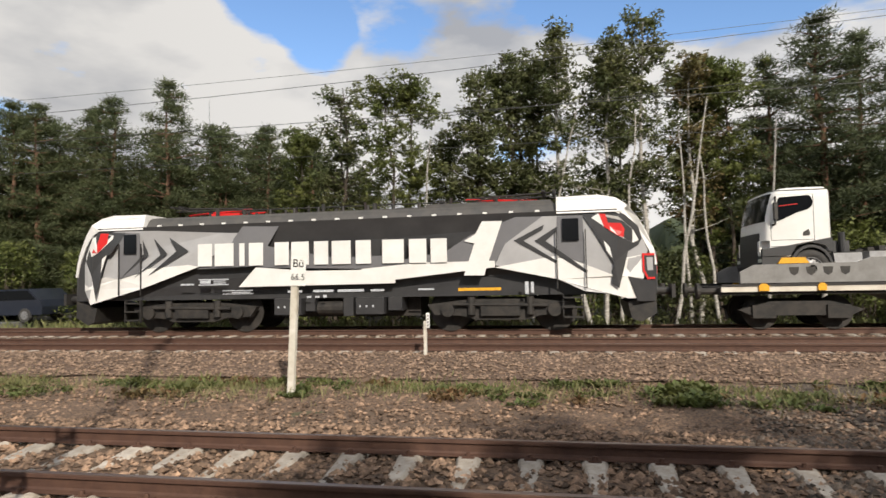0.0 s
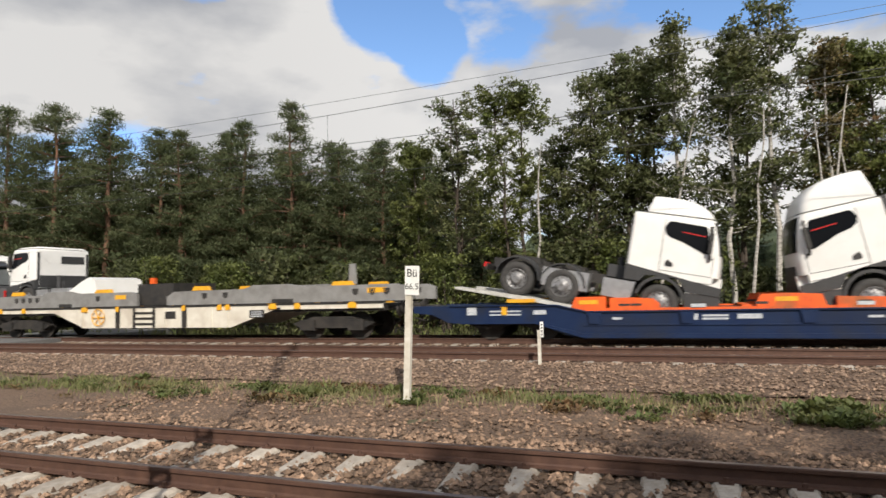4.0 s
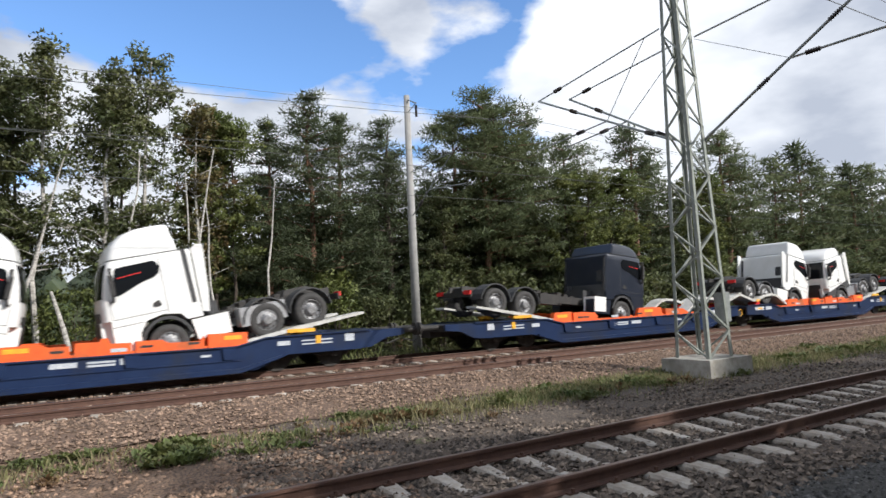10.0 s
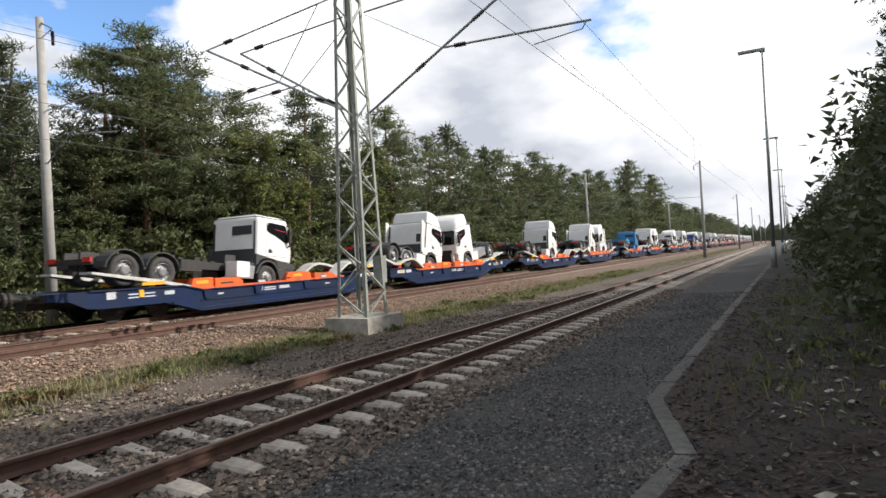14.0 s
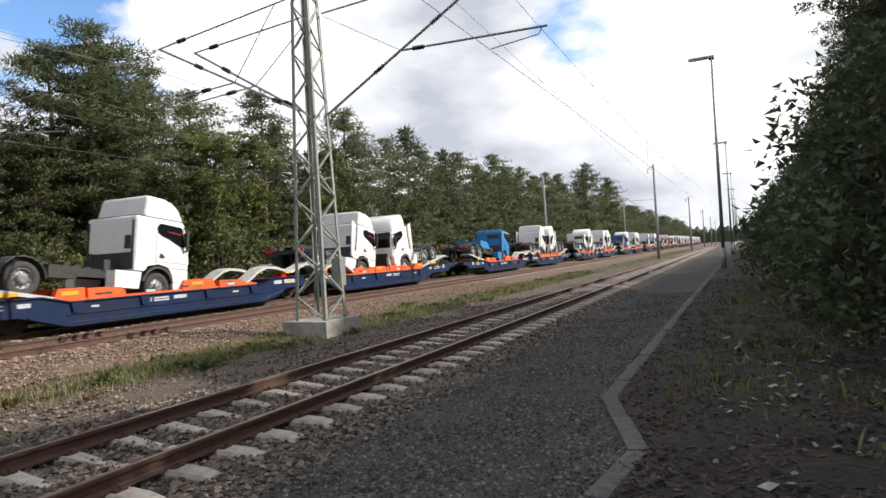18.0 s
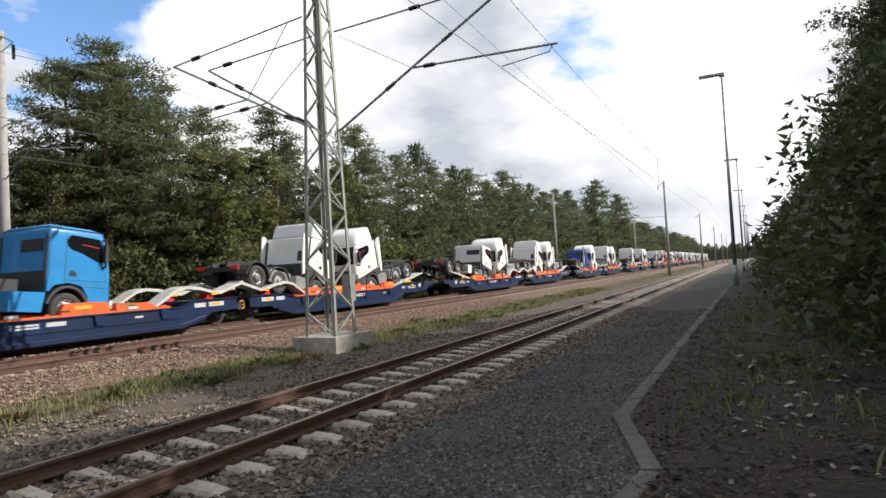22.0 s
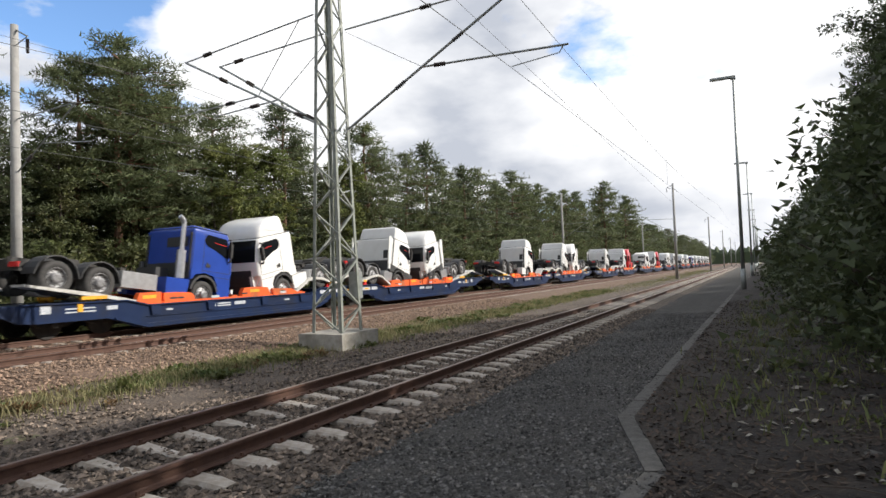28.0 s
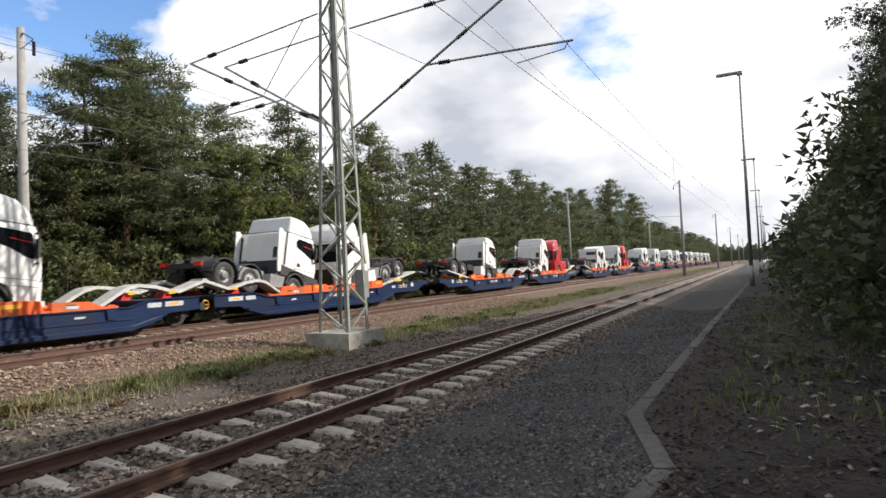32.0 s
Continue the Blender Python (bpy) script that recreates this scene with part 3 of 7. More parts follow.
# ---- loose stones, grass and leaf litter ----
def stones(name, count, xr, yr, size, material, label, lift=0.0, seed=1, bias=1.0):
    rng = np.random.default_rng(seed)
    base = np.array([(1, 0, 0), (-1, 0, 0), (0, 1, 0), (0, -1, 0), (0, 0, 1), (0, 0, -1)], float)
    tri = np.array([(0, 2, 4), (2, 1, 4), (1, 3, 4), (3, 0, 4), (2, 0, 5), (1, 2, 5), (3, 1, 5), (0, 3, 5)])
    x = xr[0] + (xr[1] - xr[0]) * rng.random(count) ** bias
    y = yr[0] + (yr[1] - yr[0]) * rng.random(count)
    z = np.array([level(v) for v in y]) + lift
    s = size * (0.5 + rng.random((count, 1, 1)))
    jit = 0.55 + 0.9 * rng.random((count, 6, 3))
    v = base[None] * jit * s * np.array([1.0, 1.0, 0.7])
    v = v + 0.35 * s * (rng.random((count, 6, 3)) - 0.5)
    a = rng.random(count) * 6.28
    ca, sa = np.cos(a)[:, None], np.sin(a)[:, None]
    vx, vy = v[..., 0] * ca - v[..., 1] * sa, v[..., 0] * sa + v[..., 1] * ca
    v = np.stack([vx + x[:, None], vy + y[:, None], v[..., 2] + z[:, None]], -1)
    f = (tri[None] + 6 * np.arange(count)[:, None, None]).reshape(-1, 3)
    me = bpy.data.meshes.new(name)
    me.from_pydata(v.reshape(-1, 3).tolist(), [], f.tolist())
    me.materials.append(M[material])
    return tagged(new(name, me), label, "stones", kind="stuff")


stones("siding_ballast_stones", 19000, (0.6, 26), (-1.25, 2.9), 0.034, "stone_grey", "loose grey ballast stones of the siding", 0.01, 1, 1.3)
stones("siding_rusty_stones", 11000, (-10, 2.2), (-1.25, 2.9), 0.034, "stone_rust_lit", "rusty ballast stones of the siding, sunlight put into their lighter colour", 0.01, 21)
stones("verge_rusty_stones", 5000, (-12, 3), (2.8, 6.6), 0.03, "stone_rust_lit", "brown stones on the verge, sunlight put into their lighter colour", -0.015, 22)
stones("verge_stones", 7500, (1, 24), (2.8, 6.6), 0.03, "stone_grey", "scattered grey stones on the verge", -0.015, 2, 1.2)
stones("main_ballast_stones", 24000, (-24, 34), (6.7, 9.0), 0.031, "stone_brown", "sunlit brown ballast stones of the main line", 0.015, 3)
stones("main_ballast_stones", 8000, (-24, 30), (9.0, 13.4), 0.032, "stone_brown", "brown ballast stones between the main tracks", 0.015, 4)
stones("path_stones", 34000, (1.0, 24), (-4.4, -1.1), 0.019, "path_stone", "fine stones of the gravel path", 0.006, 5, 1.5)


def blades(name, spots, material, label, height, seed, width=0.012, cat="grass"):
    """spots: rows of x, y, spread, count."""
    rng = np.random.default_rng(seed)
    vs, fs = [], []
    for sx, sy, sp, count in spots:
        p = rng.normal(0, 1, (count, 2)) * np.array([sp * 1.5, sp * 0.7]) + (sx, sy)
        for x, y in p:
            h = height * (0.4 + 0.9 * rng.random())
            a = rng.random() * 6.28
            lx, ly = (rng.random(2) - 0.5) * h * 0.9
            dx, dy = math.cos(a) * width, math.sin(a) * width
            z = level(y) - 0.03
            k = len(vs)
            vs += [(x - dx, y - dy, z), (x + dx, y + dy, z), (x + lx * 0.45 + dx * 0.7, y + ly * 0.45 + dy * 0.7, z + h * 0.65), (x + lx, y + ly, z + h)]
            fs += [(k, k + 1, k + 2), (k, k + 2, k + 3)]
    return tagged(raw(name, vs, fs, material), label, cat, kind="stuff")


def low_weeds(name, count, xr, yr, material, label, leaf, seed, cut, freq=0.8):
    """Rosettes of short broad leaves, in patches."""
    rng = np.random.default_rng(seed)
    vs, fs = [], []
    for _ in range(count):
        x, y = xr[0] + (xr[1] - xr[0]) * rng.random(), yr[0] + (yr[1] - yr[0]) * rng.random()
        d = noise.noise(Vector((x * freq, y * freq * 1.7, seed))) + 0.5 * noise.noise(Vector((x * freq * 3, y * freq * 4, seed + 5)))
        d -= 0.35 * (abs(y - (yr[0] + yr[1]) / 2) / ((yr[1] - yr[0]) / 2)) ** 2
        if d < cut:
            continue
        z = level(y) - 0.02
        grow = 0.6 + 1.2 * min(1.0, (d - cut) * 2)
        for _ in range(7):
            a, t = rng.random() * 6.28, 0.25 + 0.9 * rng.random()
            ln = leaf * grow * (0.6 + 0.7 * rng.random())
            ux, uy, uz = math.cos(a) * math.cos(t), math.sin(a) * math.cos(t), math.sin(t)
            wx, wy = -math.sin(a) * ln * 0.24, math.cos(a) * ln * 0.24
            px, py = x + rng.normal(0, 0.05), y + rng.normal(0, 0.05)
            zz = z + rng.random() * 0.05 * grow
            k = len(vs)
            vs += [(px, py, zz), (px + ux * ln * 0.5 + wx, py + uy * ln * 0.5 + wy, zz + uz * ln * 0.6),
                   (px + ux * ln, py + uy * ln, zz + uz * ln * 0.85), (px + ux * ln * 0.5 - wx, py + uy * ln * 0.5 - wy, zz + uz * ln * 0.6)]
            fs.append((k, k + 1, k + 2, k + 3))
    return tagged(raw(name, vs, fs, material), label, "weeds", kind="stuff")


rg = random.Random(5)
low_weeds("verge_weeds", 9000, (-26, 12), (4.5, 6.7), "weed", "patches of low green weeds on the brown verge", 0.11, 3, 0.12)
low_weeds("verge_reddish_weeds", 4000, (-26, 12), (4.2, 6.7), "redweed", "reddish brown weeds and dead stems on the verge", 0.09, 9, 0.2)
low_weeds("verge_weeds", 5000, (12, 48), (4.3, 7.0), "weed", "patches of low green weeds round the mast", 0.12, 5, 0.05)
green, dry = [], []
for i in range(70):
    x = -26 + i * 0.56 + rg.uniform(-0.4, 0.4)
    if noise.noise(Vector((x * 0.45, 3.1, 0.0))) > 0.02:
        green.append((x, 5.6 + rg.uniform(-0.5, 0.6), rg.uniform(0.2, 0.45), rg.randint(60, 200)))
    dry.append((x, 5.4 + rg.uniform(-0.7, 0.9), 0.45, rg.randint(20, 70)))
for i in range(70):
    x = 4 + i * 0.62 + rg.uniform(-0.4, 0.4)
    dry.append((x, 5.7 + rg.uniform(-0.6, 0.7), 0.55, rg.randint(150, 330)))
    green.append((x + 3, 5.5 + rg.uniform(-0.7, 0.7), 0.5, rg.randint(60, 150)))
for i in range(60):
    x = 45 + i * 2.0
    dry.append((x, 5.6 + rg.uniform(-1.2, 1.2), 1.2, 70))
    green.append((x, 5.2 + rg.uniform(-1.2, 1.2), 1.2, 70))
blades("verge_grass", green, "grass", "short green grass growing on the verge", 0.15, 3, 0.013)
blades("verge_dry_grass", dry, "drygrass", "pale dry grass on the verge", 0.17, 4, 0.008)
blades("trackside_grass", [(x, 17.4 + rg.uniform(-0.6, 1.0), 1.0, 90) for x in np.arange(-40, 60, 0.9)], "grass", "tall sunlit grass behind the train", 0.55, 6, 0.02)
blades("woodside_weeds", [(5 + 0.5 * i + rg.uniform(0, 3), -5.2 + rg.uniform(-1.6, 0.8), 0.5, 55) for i in range(46)], "grass", "sparse weeds on the leaf litter", 0.2, 7, 0.012)


def litter(count, seed):
    rng = np.random.default_rng(seed)
    x = 2.5 + 27 * rng.random(count) ** 1.6
    y = np.array([kerb_y(a) for a in x]) - 0.12 - 5.0 * rng.random(count) ** 1.2
    vs, fs = [], []
    for a, b in zip(x, y):
        z = level(b) + 0.03 + 0.03 * rng.random()
        s = 0.012 + 0.028 * rng.random()
        t = rng.random(3) * 6.28
        u = Vector((math.cos(t[0]), math.sin(t[0]), 0.5 * math.sin(t[1]))) * s
        w = Vector((-math.sin(t[0]), math.cos(t[0]), 0.5 * math.cos(t[2]))) * s * 0.6
        c = Vector((a, b, z))
        k = len(vs)
        vs += [c - u, c + w, c + u, c - w]
        fs.append((k, k + 1, k + 2, k + 3))
    return tagged(raw("leaf_litter", vs, fs, "litter"), "brown fallen leaves on soil, tree shade put into their dark colour", "leaves", kind="stuff")


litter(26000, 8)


def pale_litter(count, seed):
    rng = np.random.default_rng(seed)
    vs, fs = [], []
    for i in range(count):
        x, y = 3.8 + 8 * rng.random(), -4.6 - 2.6 * rng.random()
        z, s, a = level(y) + 0.07, 0.03 + 0.05 * rng.random(), rng.random() * 6.28
        u = Vector((math.cos(a), math.sin(a), 0.2)) * s
        w = Vector((-math.sin(a), math.cos(a), 0.35)) * s * 0.7
        c = Vector((x, y, z))
        k = len(vs)
        vs += [c - u, c + w * 0.8, c + u * 0.9, c - w, c + Vector((0, 0, 0.02))]
        fs += [(k, k + 1, k + 4), (k + 1, k + 2, k + 4), (k + 2, k + 3, k + 4), (k + 3, k, k + 4)]
    return tagged(raw("pale_litter", vs, fs, "pale_litter"), "pale dry leaves and scraps on the soil", "litter", kind="stuff")


pale_litter(110, 12)


def twigs(count, seed):
    rng = np.random.default_rng(seed)
    bm = bmesh.new()
    for _ in range(count):
        x, a = 3.0 + 14 * rng.random() ** 1.4, rng.random() * 6.28
        y = kerb_y(x) - 0.25 - 4.2 * rng.random()
        ln, z = 0.1 + 0.35 * rng.random(), level(y) + 0.06 + 0.03 * rng.random()
        tube(bm, [(x, y, z), (x + math.cos(a) * ln * 0.5, y + math.sin(a) * ln * 0.5, z + 0.04 * rng.random()), (x + math.cos(a + 0.4) * ln, y + math.sin(a + 0.4) * ln, z - 0.01)], 0.004 + 0.005 * rng.random(), 4)
    return tagged(part("twigs", bm, "dark_bark"), "thin dark twigs scattered over the leaf litter", "twigs", kind="stuff")


twigs(260, 15)
low_weeds("litter_weeds", 2600, (4.2, 16), (-7.4, -4.2), "weed", "low green weeds growing through the leaf litter", 0.07, 11, 0.16, 1.4)


# ---- trees ----
def leaf_cloud(name, centres, radii, per, length, width, material, parent, seed, droop=0.0, flat=0.75, lift=0.0):
    """Many small leaves or needle sprays round clump centres, shaded as soft clumps."""
    rng = np.random.default_rng(seed)
    c = np.repeat(np.asarray(centres, float), per, 0)
    r = np.repeat(np.asarray(radii, float), per)
    n = len(c)
    d = rng.normal(0, 1, (n, 3))
    d /= np.linalg.norm(d, axis=1, keepdims=True) + 1e-9
    p = c + d * (r * rng.random(n) ** 0.45)[:, None] * np.array([1, 1, flat])
    u = rng.normal(0, 1, (n, 3)) + d * 0.9
    u[:, 2] += lift - droop
    u /= np.linalg.norm(u, axis=1, keepdims=True) + 1e-9
    w = np.cross(u, rng.normal(0, 1, (n, 3)))
    w /= np.linalg.norm(w, axis=1, keepdims=True) + 1e-9
    size = (0.6 + 0.8 * rng.random(n))[:, None]
    u, w = u * size * length, w * size * width / 2
    soft = d * np.array([1, 1, 1 / flat]) + rng.normal(0, 0.35, (n, 3)) + np.array([0, 0, 0.25])
    soft /= np.linalg.norm(soft, axis=1, keepdims=True) + 1e-9
    turned = (np.cross(2 * w, u + w) * soft).sum(1) < 0
    w[turned] *= -1
    v = np.stack([p - w, p + w, p + u], 1).reshape(-1, 3)
    me = bpy.data.meshes.new(name)
    me.from_pydata(v.tolist(), [], np.arange(3 * n).reshape(-1, 3).tolist())
    me.materials.append(M[material])
    me.shade_smooth()
    me.normals_split_custom_set_from_vertices(np.repeat(soft, 3, 0).tolist())
    ob = new(name, me)
    ob.parent = parent
    return ob


def limb(bm, p, q, r0, r1, bend, rng, steps=3, seg=6):
    """A bent, tapering branch in one piece."""
    pts = [Vector(p)]
    for i in range(1, steps + 1):
        c = Vector(p).lerp(Vector(q), i / steps)
        if i < steps:
            c += Vector((rng.uniform(-1, 1), rng.uniform(-1, 1), rng.uniform(-0.5, 0.5))) * bend
        pts.append(c)
    way = (pts[-1] - pts[0]).normalized()
    side = way.orthogonal().normalized()
    other = way.cross(side)
    rings = []
    for i, c in enumerate(pts):
        r = r0 + (r1 - r0) * i / steps
        rings.append([bm.verts.new(c + (side * math.cos(2 * math.pi * k / seg) + other * math.sin(2 * math.pi * k / seg)) * r) for k in range(seg)])
    for a, b in zip(rings[:-1], rings[1:]):
        for k in range(seg):
            bm.faces.new((a[k], a[(k + 1) % seg], b[(k + 1) % seg], b[k]))
    return pts


def make_pine(height, spread_r, start, leaf, seed, fine=1.0, bark="pine_bark", conic=0.5, blade=1.0):
    rng = random.Random(seed)
    tree = empty("pine_tree")
    bm = bmesh.new()
    limb(bm, (0, 0, -0.3), (rng.uniform(-0.3, 0.3), rng.uniform(-0.3, 0.3), height * 0.96), 0.2, 0.03, 0.12, rng, 6, 8)
    cs, rs = [], []
    levels = int((height * (1 - start)) / 0.62)
    for i in range(levels):
        t = i / max(1, levels - 1)
        z = height * (start + (1 - start) * t)
        reach = spread_r * ((1 - t) ** conic) * (0.75 + 0.5 * rng.random()) + 0.25
        if t < 0.18:
            reach *= 0.55 + 2.2 * t
        for b in range(rng.randint(6, 8)):
            a = rng.random() * 6.28
            rr = reach * rng.uniform(0.65, 1.1)
            tip = Vector((math.cos(a) * rr, math.sin(a) * rr, z + rr * rng.uniform(-0.05, 0.35)))
            if rng.random() < 0.55:
                limb(bm, (0, 0, z), tip, 0.045, 0.012, 0.08, rng, 2, 4)
            for q in range(max(2, int(rr / 0.48))):
                s = 1 - q * 0.48 / max(rr, 0.6)
                if s < 0.2:
                    break
                cs.append((tip.x * s + rng.uniform(-0.2, 0.2), tip.y * s + rng.uniform(-0.2, 0.2), z + (tip.z - z) * s + rng.uniform(-0.08, 0.12)))
                rs.append(rng.uniform(0.32, 0.6))
    for i in range(6):
        cs.append((rng.uniform(-0.1, 0.1), rng.uniform(-0.1, 0.1), height - 0.25 * i))
        rs.append(0.2 + 0.03 * i)
    part("trunk", bm, bark, tree)
    leaf_cloud("crown", cs, rs, int(78 * fine), 0.2 * blade, 0.05 * blade, leaf, tree, seed, 0, 0.55, 0.5)
    return tree


def make_birch(height, seed, leaf="birch_leaf", bark="birch_bark", fine=1.0, spread_r=1.7, stems=1, blade=1.0):
    rng = random.Random(seed)
    tree = empty("birch_tree")
    bm = bmesh.new()
    cs, rs = [], []
    for s in range(stems):
        lean = Vector((rng.uniform(-1, 1), rng.uniform(-0.6, 0.6), 0)) * (0.5 + 0.7 * s)
        top = Vector((lean.x, lean.y, height * rng.uniform(0.9, 1.0)))
        pts = limb(bm, (0.25 * s, 0.1 * s, -0.3), top, 0.12, 0.02, 0.2, rng, 6, 7)
        for i in range(int(height * 3.6)):
            t = rng.uniform(0.34, 1.0)
            k = min(5, int(t * 6))
            base = pts[k].lerp(pts[k + 1], t * 6 - k)
            a = rng.random() * 6.28
            rr = spread_r * (1.15 - t) ** 0.55 * rng.uniform(0.4, 1.1)
            tip = base + Vector((math.cos(a) * rr, math.sin(a) * rr, rr * rng.uniform(0.1, 0.8)))
            limb(bm, base, tip, 0.028, 0.006, 0.12, rng, 2, 4)
            for q in range(5):
                c = base.lerp(tip, 0.35 + 0.18 * q)
                cs.append((c.x + rng.uniform(-0.3, 0.3), c.y + rng.uniform(-0.3, 0.3), c.z + rng.uniform(-0.35, 0.15)))
                rs.append(rng.uniform(0.14, 0.42))
    part("trunk", bm, bark, tree)
    leaf_cloud("crown", cs, rs, int(30 * fine), 0.125 * blade, 0.1 * blade, leaf, tree, seed, 0.4)
    return tree


def make_bush(height, spread_r, seed, leaf="oak_leaf", fine=1.0, count=80, size=0.14):
    rng = random.Random(seed)
    tree = empty("shrub")
    bm = bmesh.new()
    cs, rs = [], []
    for i in range(count):
        a = rng.random() * 6.28
        h = height * rng.random() ** 0.8
        rr = spread_r * rng.random() ** 0.6 * (1.15 - 0.65 * (h / height) ** 2)
        c = (math.cos(a) * rr, math.sin(a) * rr, h)
        cs.append(c)
        rs.append(rng.uniform(0.3, 0.55))
        if i % 4 == 0:
            limb(bm, (rng.uniform(-0.2, 0.2), rng.uniform(-0.2, 0.2), -0.2), c, 0.035, 0.008, 0.15, rng, 3, 4)
    part("stem", bm, "dark_bark", tree)
    leaf_cloud("foliage", cs, rs, int(62 * fine), size, size * 0.7, leaf, tree, seed)
    return tree


PINE_LABEL = "tall Scots pine with reddish trunk and dark needles"
BIRCH_LABEL = "slender birch with pale bark and thin yellow-green leaves"
LEAFY_LABEL = "leafy deciduous tree with early autumn leaves"
BUSH_LABEL = "dense green shrub at the edge of the wood"
protos = {
    "pine_a": (make_pine(13.0, 3.0, 0.24, "pine_leaf", 11, 0.8), PINE_LABEL, "tree"),
    "pine_b": (make_pine(13.0, 2.6, 0.12, "spruce_leaf", 12, 0.75, "pine_bark", 0.6), "dark green conifer with a pointed crown", "tree"),
    "pine_c": (make_pine(13.0, 3.3, 0.36, "pine_leaf", 13, 0.85, "pine_bark", 0.4), PINE_LABEL, "tree"),
    "pine_d": (make_pine(13.0, 2.2, 0.1, "spruce_leaf", 14, 0.75, "dark_bark", 0.7), "narrow dark conifer with a pointed top", "tree"),
    "pine_e": (make_pine(13.0, 2.5, 0.1, "pine_leaf", 19, 0.75, "pine_bark", 0.65), "sunlit olive-green conifer with a pointed crown", "tree"),
    "birch_a": (make_birch(13.0, 21, "birch_leaf", "birch_bark", 0.9, 2.0), BIRCH_LABEL, "tree"),
    "birch_b": (make_birch(13.0, 22, "birch_leaf", "dark_bark", 0.9, 2.3, 2), LEAFY_LABEL, "tree"),
    "birch_c": (make_birch(13.0, 23, "oak_leaf", "dark_bark", 0.95, 2.6, 2), LEAFY_LABEL, "tree"),
    "birch_d": (make_birch(13.0, 24, "rust_leaf", "birch_bark", 0.7, 1.8), "birch with thin reddish autumn leaves", "tree"),
    "lime": (make_birch(13.0, 25, "lime_leaf", "dark_bark", 1.3, 2.8, 2), "bright yellow-green leafy tree at the wood's edge", "tree"),
    "side_birch": (make_birch(13.0, 26, "side_leaf", "dark_bark", 2.1, 2.6, 2, 0.62), "leafy tree shading the path, with shade put into its leaf colour", "tree"),
    "bush_a": (make_bush(3.2, 1.8, 31, "oak_leaf", 0.6, 90, 0.15), BUSH_LABEL, "shrub"),
    "bush_b": (make_bush(4.5, 1.7, 32, "lime_leaf", 0.6, 90, 0.15), BUSH_LABEL, "shrub"),
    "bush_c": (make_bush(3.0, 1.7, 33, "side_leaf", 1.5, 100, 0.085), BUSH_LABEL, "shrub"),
    "mid_pine": (make_pine(13.0, 3.0, 0.14, "pine_leaf", 17, 0.42, "pine_bark", 0.5, 1.35), PINE_LABEL, "tree"),
    "mid_pine_b": (make_pine(13.0, 2.8, 0.08, "spruce_leaf", 18, 0.42, "pine_bark", 0.6, 1.35), "dark green conifer with a pointed crown", "tree"),
    "far_pine": (make_pine(13.0, 3.0, 0.12, "pine_leaf", 15, 0.2, "pine_bark", 0.5, 2.0), PINE_LABEL, "tree"),
    "far_pine_b": (make_pine(13.0, 2.8, 0.06, "spruce_leaf", 16, 0.2, "pine_bark", 0.6, 2.0), "dark green conifer with a pointed crown", "tree"),
}
used = set()


def plant(kind, x, y, height, turn=None, wide=1.0, group="forest behind the railway", z=None):
    ob, label, cat = protos[kind]
    base = {"bush_a": 3.2, "bush_b": 4.5, "bush_c": 3.0}.get(kind, 13.0)
    s = height / base
    turn = (x * 37 + y * 91) % 360 if turn is None else turn
    z = level(y) - 0.1 if z is None else z
    m = pose(x, y, z, 0, 0, turn)
    if kind in used:
        ob = copy_thing(ob, m)
        ob.matrix_basis = m
    else:
        used.add(kind)
        ob.matrix_basis = m
    sw = s * wide
    ob.matrix_basis = m @ Matrix.Diagonal((sw, sw, s, 1))
    return tagged(ob, label, cat, group)


rt = random.Random(77)
